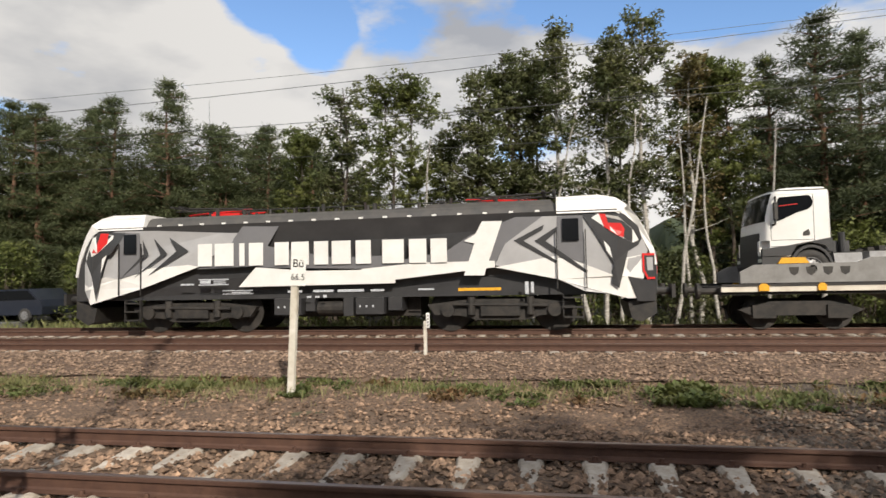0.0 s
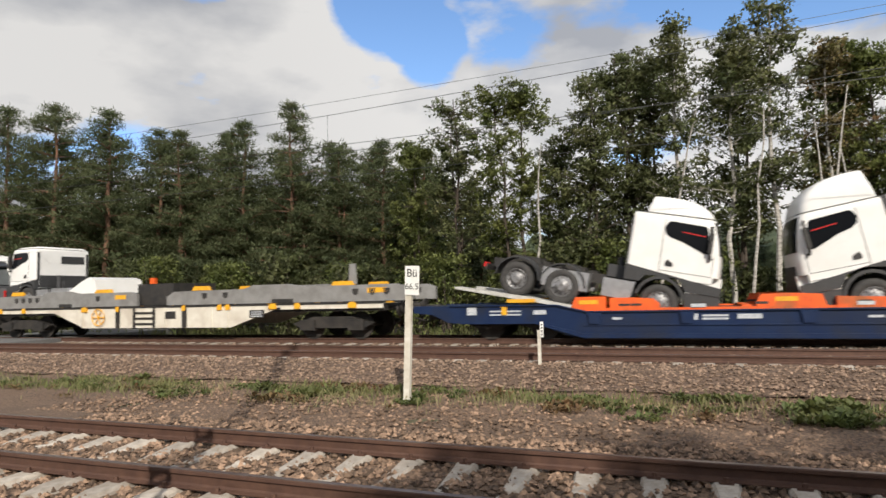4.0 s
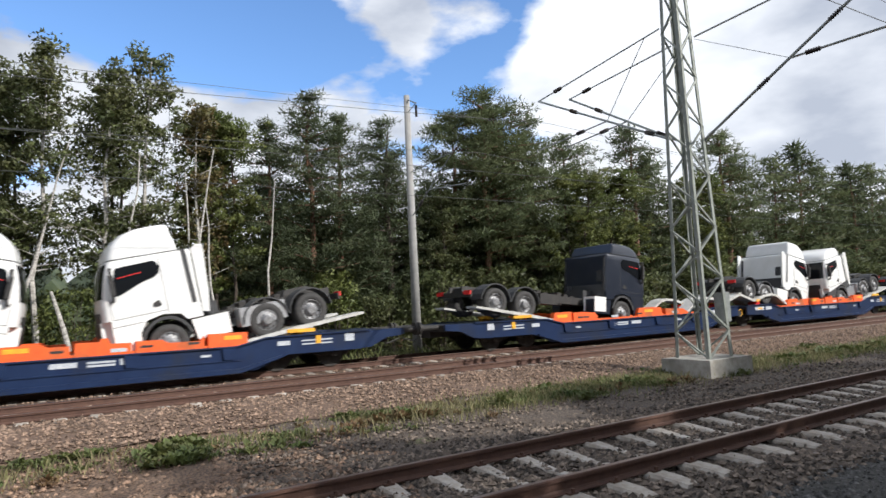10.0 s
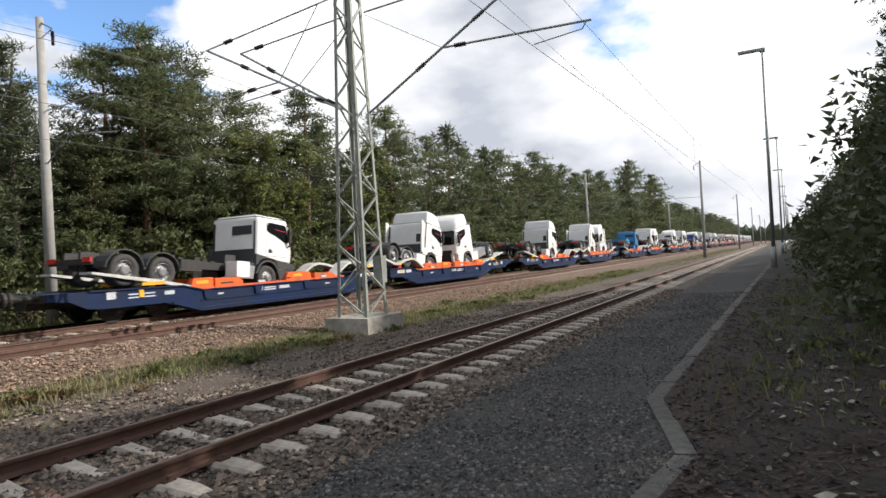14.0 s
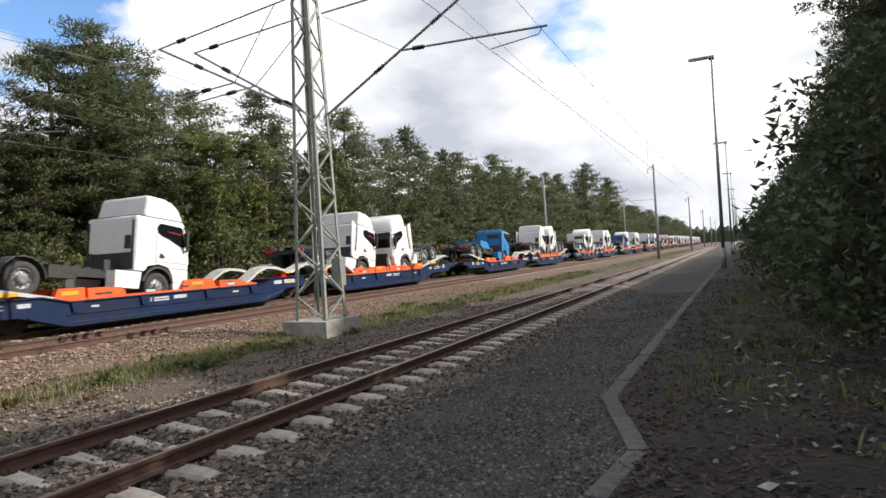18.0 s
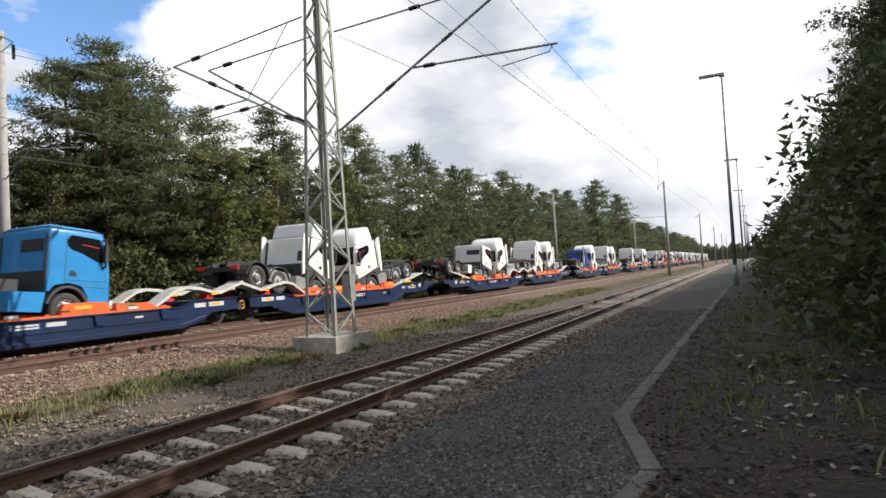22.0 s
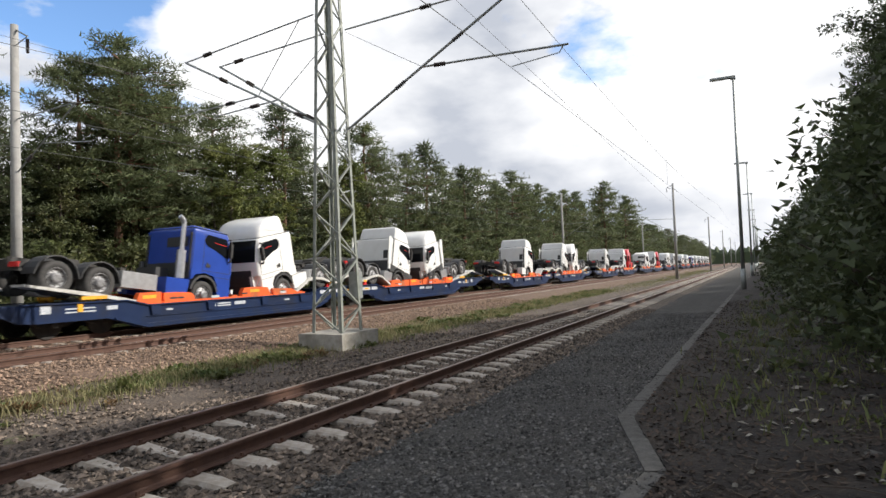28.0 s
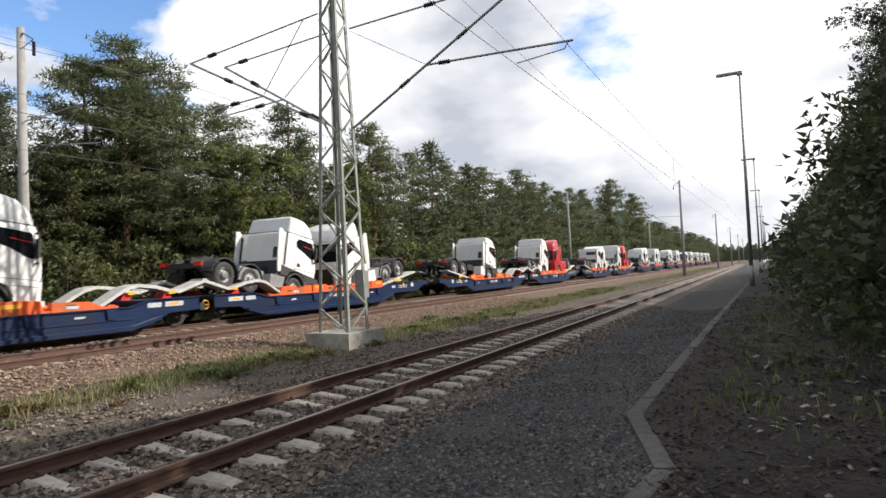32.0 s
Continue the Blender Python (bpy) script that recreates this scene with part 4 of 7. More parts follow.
# front row that the skyline shows
front = [
    ("pine_e", -52, 27, 15), ("pine_e", -47, 26, 16), ("pine_a", -42, 26, 15.5), ("pine_e", -37, 26, 14.5), ("pine_a", -33.5, 27, 13), ("pine_e", -30.7, 26, 12.4),
    ("pine_e", -28.0, 27, 12.2), ("pine_e", -26.0, 26, 12.4), ("pine_e", -22.4, 26, 13.1), ("pine_a", -24.3, 28, 10.0), ("pine_e", -19.6, 26.5, 10.2), ("pine_e", -16.6, 26, 10.2),
    ("lime", -13.2, 23, 9.2), ("birch_b", -10.6, 22.4, 10.8), ("lime", -8.0, 22, 10.9), ("birch_c", -6.4, 24, 9.0), ("birch_b", -5.0, 21.8, 11.4), ("birch_c", -3.2, 23.0, 12.0), ("birch_a", -1.6, 22, 12.9),
    ("birch_c", -2.4, 25.0, 12.4), ("birch_c", 1.2, 24.6, 12.2), ("birch_c", 5.0, 25.4, 12.0), ("birch_a", 0.4, 21.5, 12.2), ("birch_a", 2.1, 21.7, 13.3), ("birch_d", 4.2, 22.5, 12.0), ("lime", 5.6, 23.5, 11.0), ("pine_b", 7.6, 24, 11.0),
    ("pine_b", 9.6, 23.8, 12.6), ("pine_b", 11.4, 24.6, 12.0), ("pine_d", 13.8, 24.3, 12.0), ("pine_b", 15.2, 26, 10.8), ("birch_c", 16.6, 23, 8.5),
    ("pine_c", 19.6, 23, 14.0), ("pine_a", 18.3, 24.4, 13.0), ("pine_c", 20.8, 23.8, 13.4), ("pine_a", 21.2, 24.5, 12.2), ("pine_d", 23.6, 24, 13.0), ("lime", 24.5, 21.6, 9.6), ("pine_c", 26.5, 24, 12.4), ("lime", 29.0, 22.0, 10.0),
    ("mid_pine_b", 32.5, 24, 13.6), ("mid_pine", 35.5, 25, 12.0), ("lime", 38.0, 22.5, 10.5), ("mid_pine", 42.5, 23.5, 14.2), ("mid_pine_b", 46.0, 25, 13.0),
    ("far_pine", 50.0, 24.0, 13.0), ("far_pine_b", 54.0, 24.0, 14.5), ("far_pine", 58.5, 24.5, 13.0), ("far_pine_b", 63.0, 24.0, 13.5), ("far_pine", 68.0, 24.5, 14.0),
    ("far_pine_b", 73.0, 24.0, 13.0), ("far_pine", 79.0, 24.0, 15.0), ("far_pine_b", 85.0, 24.5, 14.0), ("far_pine", 91.0, 24.0, 14.5), ("far_pine_b", 98.0, 24, 14.0), ("far_pine", 105.0, 24.0, 15.0),
    ("far_pine_b", 113, 24, 15.5), ("far_pine", 122, 25, 14.5), ("far_pine", 134, 23, 19.5), ("far_pine_b", 140, 25, 18.0), ("far_pine", 160, 23, 19.0), ("far_pine", 166, 24, 18.0),
]
for k, x, y, h in front:
    plant(k, x, y, h, wide=(1.2 if x > 7 else 1.05) + 0.15 * rt.random())
# broad pines between them at the crossing end
for x, y, h in ((-50, 30, 14.5), (-44.5, 28.5, 14), (-39.5, 28, 13.5), (-35, 29, 12.6), (-32, 28.5, 12.0), (-29.2, 28, 11.2), (-25.2, 29, 11.2), (-21.0, 28, 11.0), (-18.2, 28.5, 10.4), (-14.8, 28, 9.8)):
    plant("mid_pine", x, y, h, wide=1.35)
# deeper rows fill the wood
for row, (y0, y1, top) in enumerate(((25.5, 28, 0.72), (29, 32, 0.85), (33, 38, 1.0))):
    for i in range(46):
        x = -64 + i * 2.8 + rt.uniform(-0.9, 0.9)
        if -14 < x < 6.5:
            if row == 2 or rt.random() < 0.45:
                continue
            k, h = rt.choice(("birch_c", "birch_b", "far_pine_b")), rt.uniform(4.5, 7.0)
        else:
            k, h = rt.choice(("far_pine", "far_pine_b", "far_pine_b")), rt.uniform(9.0, 11.5) * top
        if x < -14:
            k = k.replace("pine_b", "pine")
        if row == 0 and x < 30:
            k = k.replace("far_", "mid_")
        plant(k, x, rt.uniform(y0, y1), h, wide=1.25)
for i in range(40):
    x = 66 + i * 4.4 + rt.uniform(-1.5, 1.5)
    plant(rt.choice(("far_pine", "far_pine_b")), x, rt.uniform(26, 31), rt.uniform(11, 14.0), wide=1.4)
for i in range(26):
    x = 172 + i * 11 + rt.uniform(-3, 3)
    plant(rt.choice(("far_pine", "far_pine_b")), x, rt.uniform(22, 27), rt.uniform(12, 15), wide=2.0)
# understorey
for i in range(72):
    x = -50 + i * 1.6 + rt.uniform(-0.7, 0.7)
    dark = x < -16 or x > 6
    plant(rt.choice(("bush_a", "bush_b", "bush_b")) if not dark or rt.random() < 0.6 else "bush_a", x, rt.uniform(20.4, 24.0), rt.uniform(1.8, 4.6), wide=1.1, group="undergrowth at the wood's edge")
# far wooded horizon
def far_wood(name, pts, z0, z1, seed, depth):
    bm = bmesh.new()
    rows = []
    for i, (x, y) in enumerate(pts):
        h = z1 * (0.75 + 0.35 * noise.noise(Vector((i * 0.23, seed, 0))) + 0.3 * noise.noise(Vector((i * 0.77, seed, 5))) + 0.12 * (i % 3))
        rows.append([bm.verts.new((x, y, z0)), bm.verts.new((x, y, h * 0.7)), bm.verts.new((x + depth[0] * 0.3, y + depth[1] * 0.3, h)), bm.verts.new((x + depth[0], y + depth[1], h)), bm.verts.new((x + depth[0], y + depth[1], z0))])
    for a, b in zip(rows[:-1], rows[1:]):
        for j in range(4):
            bm.faces.new((a[j], b[j], b[j + 1], a[j + 1]))
    return tagged(part(name, bm, "far_green"), "distant dark green woodland", "woodland", kind="structure")


far_wood("backdrop_wood_north", [(-300 + 1.0 * i, 42) for i in range(720)], -1, 6.5, 1, (0, 20))
far_wood("backdrop_wood_east", [(700, 400 - 2.5 * i) for i in range(336)], -1, 17, 2, (20, 0))
far_wood("backdrop_wood_west", [(-180, -200 + 4 * i) for i in range(90)], -1, 14, 3, (-20, 0))
far_wood("backdrop_wood_south", [(-300 + 5 * i, -70) for i in range(220)], -1, 11, 4, (0, -20))

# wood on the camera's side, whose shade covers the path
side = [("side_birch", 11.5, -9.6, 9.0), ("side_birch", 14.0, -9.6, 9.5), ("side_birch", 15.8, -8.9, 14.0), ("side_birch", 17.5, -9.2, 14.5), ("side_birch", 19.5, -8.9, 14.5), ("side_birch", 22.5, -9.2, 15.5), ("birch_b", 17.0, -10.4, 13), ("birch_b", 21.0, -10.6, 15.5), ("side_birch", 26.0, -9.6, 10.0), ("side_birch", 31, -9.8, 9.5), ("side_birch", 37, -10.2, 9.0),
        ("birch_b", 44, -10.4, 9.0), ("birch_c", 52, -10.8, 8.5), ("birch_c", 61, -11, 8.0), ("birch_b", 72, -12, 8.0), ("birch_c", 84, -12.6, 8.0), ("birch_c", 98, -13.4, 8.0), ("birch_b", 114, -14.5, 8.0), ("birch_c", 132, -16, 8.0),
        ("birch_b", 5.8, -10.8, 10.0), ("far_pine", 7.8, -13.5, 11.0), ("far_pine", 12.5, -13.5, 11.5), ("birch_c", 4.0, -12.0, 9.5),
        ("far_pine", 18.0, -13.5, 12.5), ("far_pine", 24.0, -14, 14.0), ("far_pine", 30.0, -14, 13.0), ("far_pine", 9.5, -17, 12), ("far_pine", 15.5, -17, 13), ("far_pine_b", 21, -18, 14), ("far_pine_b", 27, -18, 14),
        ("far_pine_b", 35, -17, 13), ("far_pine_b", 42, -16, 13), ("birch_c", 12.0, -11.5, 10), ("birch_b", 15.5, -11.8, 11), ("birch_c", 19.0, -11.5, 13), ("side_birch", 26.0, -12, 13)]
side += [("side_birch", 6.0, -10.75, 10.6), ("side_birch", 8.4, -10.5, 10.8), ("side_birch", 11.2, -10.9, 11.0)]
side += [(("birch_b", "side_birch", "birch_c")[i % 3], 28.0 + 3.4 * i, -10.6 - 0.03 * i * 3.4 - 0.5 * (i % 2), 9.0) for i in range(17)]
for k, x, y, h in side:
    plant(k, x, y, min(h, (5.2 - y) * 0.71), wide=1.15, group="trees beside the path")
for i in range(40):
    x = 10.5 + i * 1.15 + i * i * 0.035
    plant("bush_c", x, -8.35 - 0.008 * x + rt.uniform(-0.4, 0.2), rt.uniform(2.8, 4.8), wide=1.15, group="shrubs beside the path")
# unseen row behind the camera, added to block light from the low sky
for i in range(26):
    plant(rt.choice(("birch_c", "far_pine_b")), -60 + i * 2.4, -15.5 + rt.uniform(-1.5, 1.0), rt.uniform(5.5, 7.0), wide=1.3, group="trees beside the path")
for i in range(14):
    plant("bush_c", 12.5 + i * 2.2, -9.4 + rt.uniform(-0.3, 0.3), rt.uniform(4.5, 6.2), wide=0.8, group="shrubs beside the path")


# ---- overhead line: masts, arms, wires ----
def lattice_mast(x, y, z0, height, w0, w1, label, block=True):
    mast = empty("lattice_mast", label, "catenary mast", "overhead line masts")
    mast.location = (x, y, 0)
    if block:
        bm = bmesh.new()
        box(bm, -0.78, 0.92, -0.7, 0.7, z0 - 0.5, z0 + 0.42)
        soften(bm, 0.03, 2)
        part("foundation_block", bm, "concrete", mast, "weathered concrete foundation block")
        zb = z0 + 0.42
    else:
        zb = z0
    zt = zb + height

    def half(z):
        return (w0 + (w1 - w0) * (z - zb) / height) / 2

    for sx in (-1, 1):
        for sy in (-1, 1):
            bm = bmesh.new()
            a, b = half(zb), half(zt)
            for k in ((0.08, 0.0), (0.0, 0.08)):
                vs = box(bm, -0.008 - k[0] * (sx > 0), 0.008 + k[0] * (sx < 0), -0.008 - k[1] * (sy > 0), 0.008 + k[1] * (sy < 0), 0, height)
                for v in vs:
                    t = v.co.z / height
                    v.co.x += sx * (a + (b - a) * t)
                    v.co.y += sy * (a + (b - a) * t)
                    v.co.z += zb
            part("corner_angle", bm, "mast_paint", mast)
    n = int(height / 0.62)
    lat = bmesh.new()
    for face in range(4):
        for i in range(n):
            za, zc = zb + height * i / n, zb + height * (i + 1) / n
            s = 1 if (i + face) % 2 else -1
            p = [s * half(za), -half(za)], [-s * half(zc), -half(zc)]
            pts = []
            for (u, v), z in zip(p, (za, zc)):
                for _ in range(face):
                    u, v = -v, u
                pts.append(Vector((u, v, z)))
            cyl(lat, pts[0], pts[1], 0.029, 4)
            if block:
                part("lattice_bar", lat, "mast_paint", mast)
                lat = bmesh.new()
    if block:
        lat.free()
    else:
        tagged(part("lattice_bars", lat, "mast_paint", mast), kind="stuff")
    return mast


def insulator(bm, p, q, at, n=6):
    p, q = Vector(p), Vector(q)
    d = (q - p).normalized()
    for i in range(n):
        c = p.lerp(q, at) + d * (i * 0.055)
        cyl(bm, c, c + d * 0.04, 0.065, 8, 0.035)


def arm(mast, pts, r=0.03, label=""):
    bm = bmesh.new()
    tube(bm, [Vector(p) for p in pts], r, 7)
    return part("bracket_tube", bm, "galv", mast, label)


def ins(mast, p, q, at):
    bm = bmesh.new()
    insulator(bm, p, q, at)
    part("insulator", bm, "insul", mast, "dark ribbed insulator")


mast = lattice_mast(12.95, 5.35, -0.28, 10.5, 0.95, 0.42, "green-grey lattice mast on a concrete block with bracket arms")
# brackets over the main line: two frames side by side
for dx, low, tip, top in ((-0.28, (0.25, 5.81), (5.24, 8.4), (0.3, 8.85)), (0.05, (0.25, 5.81), (4.15, 8.17), (0.22, 8.4))):
    low, tip, top = [Vector((dx, a, b)) for a, b in (low, tip, top)]
    mid = low.lerp(tip, 0.42)
    arm(mast, [low, tip], 0.033)
    arm(mast, [top, tip], 0.022)
    ins(mast, low, tip, 0.1), ins(mast, low, tip, 0.66), ins(mast, tip, top, 0.16)
    reg = [mid, (dx, tip.y + 0.25, mid.z - 0.14)]
    arm(mast, reg, 0.022)
    ins(mast, reg[0], reg[1], 0.3)
    bm = bmesh.new()
    tube(bm, [mid, tip.lerp(top, 0.9) if dx < 0 else Vector((dx, 0.2, 8.1))], 0.011, 4)
    part("hanger_wire", bm, "wire", mast)
# bracket over the siding
low, tip, top = (0.35, -0.27, 5.68), (0.35, -5.65, 8.7), (0.35, -0.29, 8.51)
arm(mast, [low, tip], 0.035)
arm(mast, [top, tip], 0.024)
ins(mast, low, tip, 0.3), ins(mast, low, tip, 0.62), ins(mast, top, tip, 0.45)
reg = [(0.35, -2.66, 7.03), (0.35, -6.57, 6.88)]
arm(mast, reg, 0.028)
ins(mast, reg[0], reg[1], 0.1)
arm(mast, [(0.35, -6.45, 6.88), (0.35, -6.35, 6.72), (0.35, -5.16, 6.6)], 0.014)
bm = bmesh.new()
tube(bm, [(0.35, -0.29, 8.45), (0.35, -2.66, 7.05)], 0.009, 4)
part("hanger_wire", bm, "wire", mast)
bm = bmesh.new()
box(bm, 0.45, 0.75, -0.35, -0.1, 1.0, 1.75)
soften(bm, 0.02, 1)
part("switch_box", bm, "galv", mast, "small grey box on the mast")
lattice_mast(-49.4, 17.0, -0.35, 11.0, 0.9, 0.4, "distant green-grey lattice mast behind the level crossing", False)

pole_top = []


def concrete_pole(x, y, height, lean=0.0, arms=1, group="overhead line masts"):
    pole = empty("concrete_pole", "tapered round concrete catenary pole with a small bracket", "catenary mast", group)
    pole.location = (x, y, 0)
    z0 = level(y) - 0.3
    bm = bmesh.new()
    cyl(bm, (0, 0, z0), (lean, 0, height), 0.2, 14, 0.12)
    part("shaft", bm, "pole_concrete", pole, smooth=True)
    s = -1 if y > 12 else 1
    bm = bmesh.new()
    tube(bm, [(lean, 0, height - 0.15), (lean, s * 0.75, height - 0.55)], 0.03, 6)
    tube(bm, [(lean, 0, height - 0.75), (lean, s * 0.75, height - 0.55)], 0.02, 6)
    part("top_bracket", bm, "galv", pole)
    bm = bmesh.new()
    insulator(bm, (lean, s * 0.75, height - 0.6), (lean, s * 0.75, height - 1.6), 0.05, 9)
    part("insulator", bm, "insul", pole, "dark ribbed insulator")
    if arms:
        low, tip, top = (0, 0, 5.5), (0, s * 3.3, 7.5), (0, 0, 7.4)
        bm = bmesh.new()
        tube(bm, [low, tip], 0.028, 6)
        part("bracket_tube", bm, "galv", pole)
        bm = bmesh.new()
        tube(bm, [top, tip], 0.022, 6)
        part("stay_tube", bm, "galv", pole)
        bm = bmesh.new()
        tube(bm, [Vector(low).lerp(Vector(tip), 0.45), (0, s * 4.0, 6.15)], 0.02, 6)
        part("registration_arm", bm, "galv", pole)
        for a in (0.2,):
            bm = bmesh.new()
            insulator(bm, low, tip, a)
            part("insulator", bm, "insul", pole, "dark ribbed insulator")
    return pole


concrete_pole(11.6, 17.6, 10.7)
concrete_pole(80.6, 17.6, 11.5)
concrete_pole(149, 17.6, 11.5)
concrete_pole(218, 17.6, 11.5)
concrete_pole(-57, 4.6, 10.5)
for x in (84, 152, 220, 290, 360):
    concrete_pole(x, 4.2 - 0.004 * x, 12.0)


def wires(name, spans, label, r=0.008):
    ob = empty(name, label, "overhead wires")
    for (x0, y0, z0), (x1, y1, z1), sag in spans:
        pts = []
        for i in range(13):
            t = i / 12
            pts.append((x0 + (x1 - x0) * t, y0 + (y1 - y0) * t, z0 + (z1 - z0) * t - sag * 4 * t * (1 - t)))
        vs, fs = [], []
        for x, y, z in pts:
            for k in range(5):
                a = k * 1.2566
                vs.append((x, y + r * math.cos(a), z + r * math.sin(a)) if abs(x1 - x0) > 0.1 else (x + r * math.cos(a), y + r * math.sin(a), z))
        for i in range(12):
            for k in range(5):
                j = (k + 1) % 5
                fs.append((i * 5 + k, i * 5 + j, i * 5 + 5 + j, i * 5 + 5 + k))
        raw("wire", vs, fs, "wire", ob)
    return ob


supports = [-190, -125, -56, 12.6, 81, 150, 219, 290, 360]
near_main, far_main, side_w, feeder = [], [], [], []
for a, b in zip(supports[:-1], supports[1:]):
    near_main += [((a, 10.1, 5.7), (b, 10.1, 5.7), 0.05), ((a, 10.1, 7.5), (b, 10.1, 7.5), 1.1)]
    far_main += [((a, 14.1, 5.7), (b, 14.1, 5.7), 0.05), ((a, 14.1, 7.5), (b, 14.1, 7.5), 1.1)]
    feeder += [((a, 16.9, 10.0), (b, 16.9, 10.0), 0.7)]
for a, b in zip(supports[2:-1], supports[3:]):
    ya, yb = (1.5 if a < 0 else 0.19 - 0.024 * (a - 12.6)), 0.19 - 0.024 * (b - 12.6)
    side_w += [((a, ya, 6.54), (b, yb, 6.54), 0.05), ((a, ya, 8.6), (b, yb, 8.6), 0.75)]
side_w += [((-56, 3.5, 13.0), (84, 3.8, 9.3), 0.3), ((39, -0.45, 6.53), (39, -0.45, 7.95), 0.0)]
wires("contact_wires_main_near", near_main, "thin overhead wires above the near main track")
wires("contact_wires_main_far", far_main, "thin overhead wires above the train")
wires("contact_wires_siding", side_w, "thin overhead wires above the siding")
wires("feeder_wires", feeder, "thin feeder cable on the far poles")
drops = []
for a, b in zip(supports[2:-2], supports[3:-1]):
    for y in (10.1, 14.1):
        for k in range(1, 6):
            t = k / 6
            x = a + (b - a) * t
            drops.append(((x, y, 5.68), (x, y, 7.5 - 1.1 * 4 * t * (1 - t)), 0.0))
wires("dropper_wires", drops, "thin dropper wires between the overhead wires", 0.005)

# near steel column: two channels joined by plates
col = empty("steel_column", "grey battened steel column close to the siding", "catenary mast", "overhead line masts")
col.matrix_basis = pose(-4.27, -3.06, 0, 0, 0.6, 33)
for x0, x1 in ((-0.115, -0.078), (0.066, 0.11)):
    bm = bmesh.new()
    box(bm, x0, x1, -0.11, -0.098, -0.5, 11.5)
    box(bm, x0, x1, 0.098, 0.11, -0.5, 11.5)
    box(bm, x0 if x0 < -0.05 else x1 - 0.012, x0 + 0.012 if x0 < -0.05 else x1, -0.098, 0.098, -0.5, 11.5)
    part("channel", bm, "column", col)
for i in range(22):
    for y in (-0.123, 0.111):
        bm = bmesh.new()
        box(bm, -0.113, 0.085, y, y + 0.012, 0.065 + i * 0.49, 0.165 + i * 0.49)
        part("batten_plate", bm, "column", col)
bm = bmesh.new()
box(bm, 0.1105, 0.122, -0.06, 0.06, 1.56, 1.70)
soften(bm, 0.004, 1)
part("marker_plate", bm, "column", col, "small square marker plate")
me = text_mesh("FH", 0.085, 0.003)
me.materials.append(M["galv"])
tx = new("marker_letters", me)
tx.parent = col
tx.matrix_basis = pose(0.125, 0.0, 1.63, 90, 0, 90)
bm = bmesh.new()
box(bm, 0.06, 0.118, -0.125, -0.111, 2.74, 2.77)
box(bm, 0.111, 0.118, -0.111, 0.111, 2.74, 2.77)
cyl(bm, (0.055, -0.13, 2.72), (0.055, -0.13, 2.79), 0.018, 8)
part("cable_strap", bm, "galv", col)
bm = bmesh.new()
tube(bm, [(0.09, 0.13, -0.3), (0.09, 0.13, 1.2), (0.05, 0.13, 1.45)], 0.022, 6)
part("earth_cable", bm, "black", col)


# ---- lamps along the path ----
def path_lamp(x, y, height):
    lamp = empty("street_lamp", "tall thin grey steel lamp post with a flat head", "street lamp", "lamps along the path")
    lamp.location = (x, y, level(y) - 0.1)
    bm = bmesh.new()
    cyl(bm, (0, 0, 0), (0, 0, 1.4), 0.16, 12)
    cyl(bm, (0, 0, 1.4), (0, 0, height), 0.12, 12, 0.06)
    part("pole", bm, "galv", lamp, smooth=True)
    bm = bmesh.new()
    prism(bm, [(-0.05, 0.0), (0.25, -0.05), (0.25, 0.14), (-0.05, 0.2)], -0.15, 0.15)
    box(bm, -0.16, 0.16, 0.1, 1.35, 0.02, 0.17)
    bmesh.ops.translate(bm, verts=bm.verts, vec=(0, 0, height - 0.05))
    soften(bm, 0.03, 2)
    part("lamp_head", bm, "galv", lamp)
    bm = bmesh.new()
    box(bm, -0.12, 0.12, 0.5, 1.3, height - 0.045, height - 0.032)
    part("lens", bm, "headlight", lamp)
    return lamp


for i in range(7):
    x = 42.0 + 38.5 * i
    path_lamp(x, -4.3 - 0.0125 * (x - 42), 13.4)

# ---- posts beside the track ----
post = empty("kilometre_post", "leaning white wooden post with a lettered white plate", "railway sign")
post.matrix_basis = pose(-5.72, 5.05, -0.3, 0, 2.6, 0)
bm = bmesh.new()
box(bm, -0.055, 0.055, -0.04, 0.04, -0.2, 2.2)
soften(bm, 0.012, 1)
part("wooden_post", bm, "postwood", post)
bm = bmesh.new()
box(bm, -0.06, 0.2, -0.055, -0.043, 1.84, 2.33)
soften(bm, 0.004, 1)
part("sign_plate", bm, "sign", post)
for body, z, size in (("B\u00fc", 2.205, 0.19), ("66.5", 1.98, 0.145)):
    me = text_mesh(body, size, 0.002)
    me.materials.append(M["signblack"])
    tx = new("sign_lettering", me)
    tx.parent = post
    tx.matrix_basis = pose(0.07, -0.059, z, 90, 0, 0)
km = empty("distance_post", "small white post with a narrow plate between the tracks", "railway sign")
km.location = (-4.25, 8.72, -0.05)
bm = bmesh.new()
box(bm, -0.035, 0.03, -0.03, 0.03, -0.2, 0.75)
part("wooden_post", bm, "postwood", km)
bm = bmesh.new()
box(bm, 0.03, 0.105, -0.045, -0.032, 0.6, 0.93)
part("sign_plate", bm, "sign", km)
bm = bmesh.new()
for i in range(4):
    box(bm, 0.055, 0.082, -0.05, -0.046, 0.64 + i * 0.07, 0.675 + i * 0.07)
part("dark_bars", bm, "signblack", km)
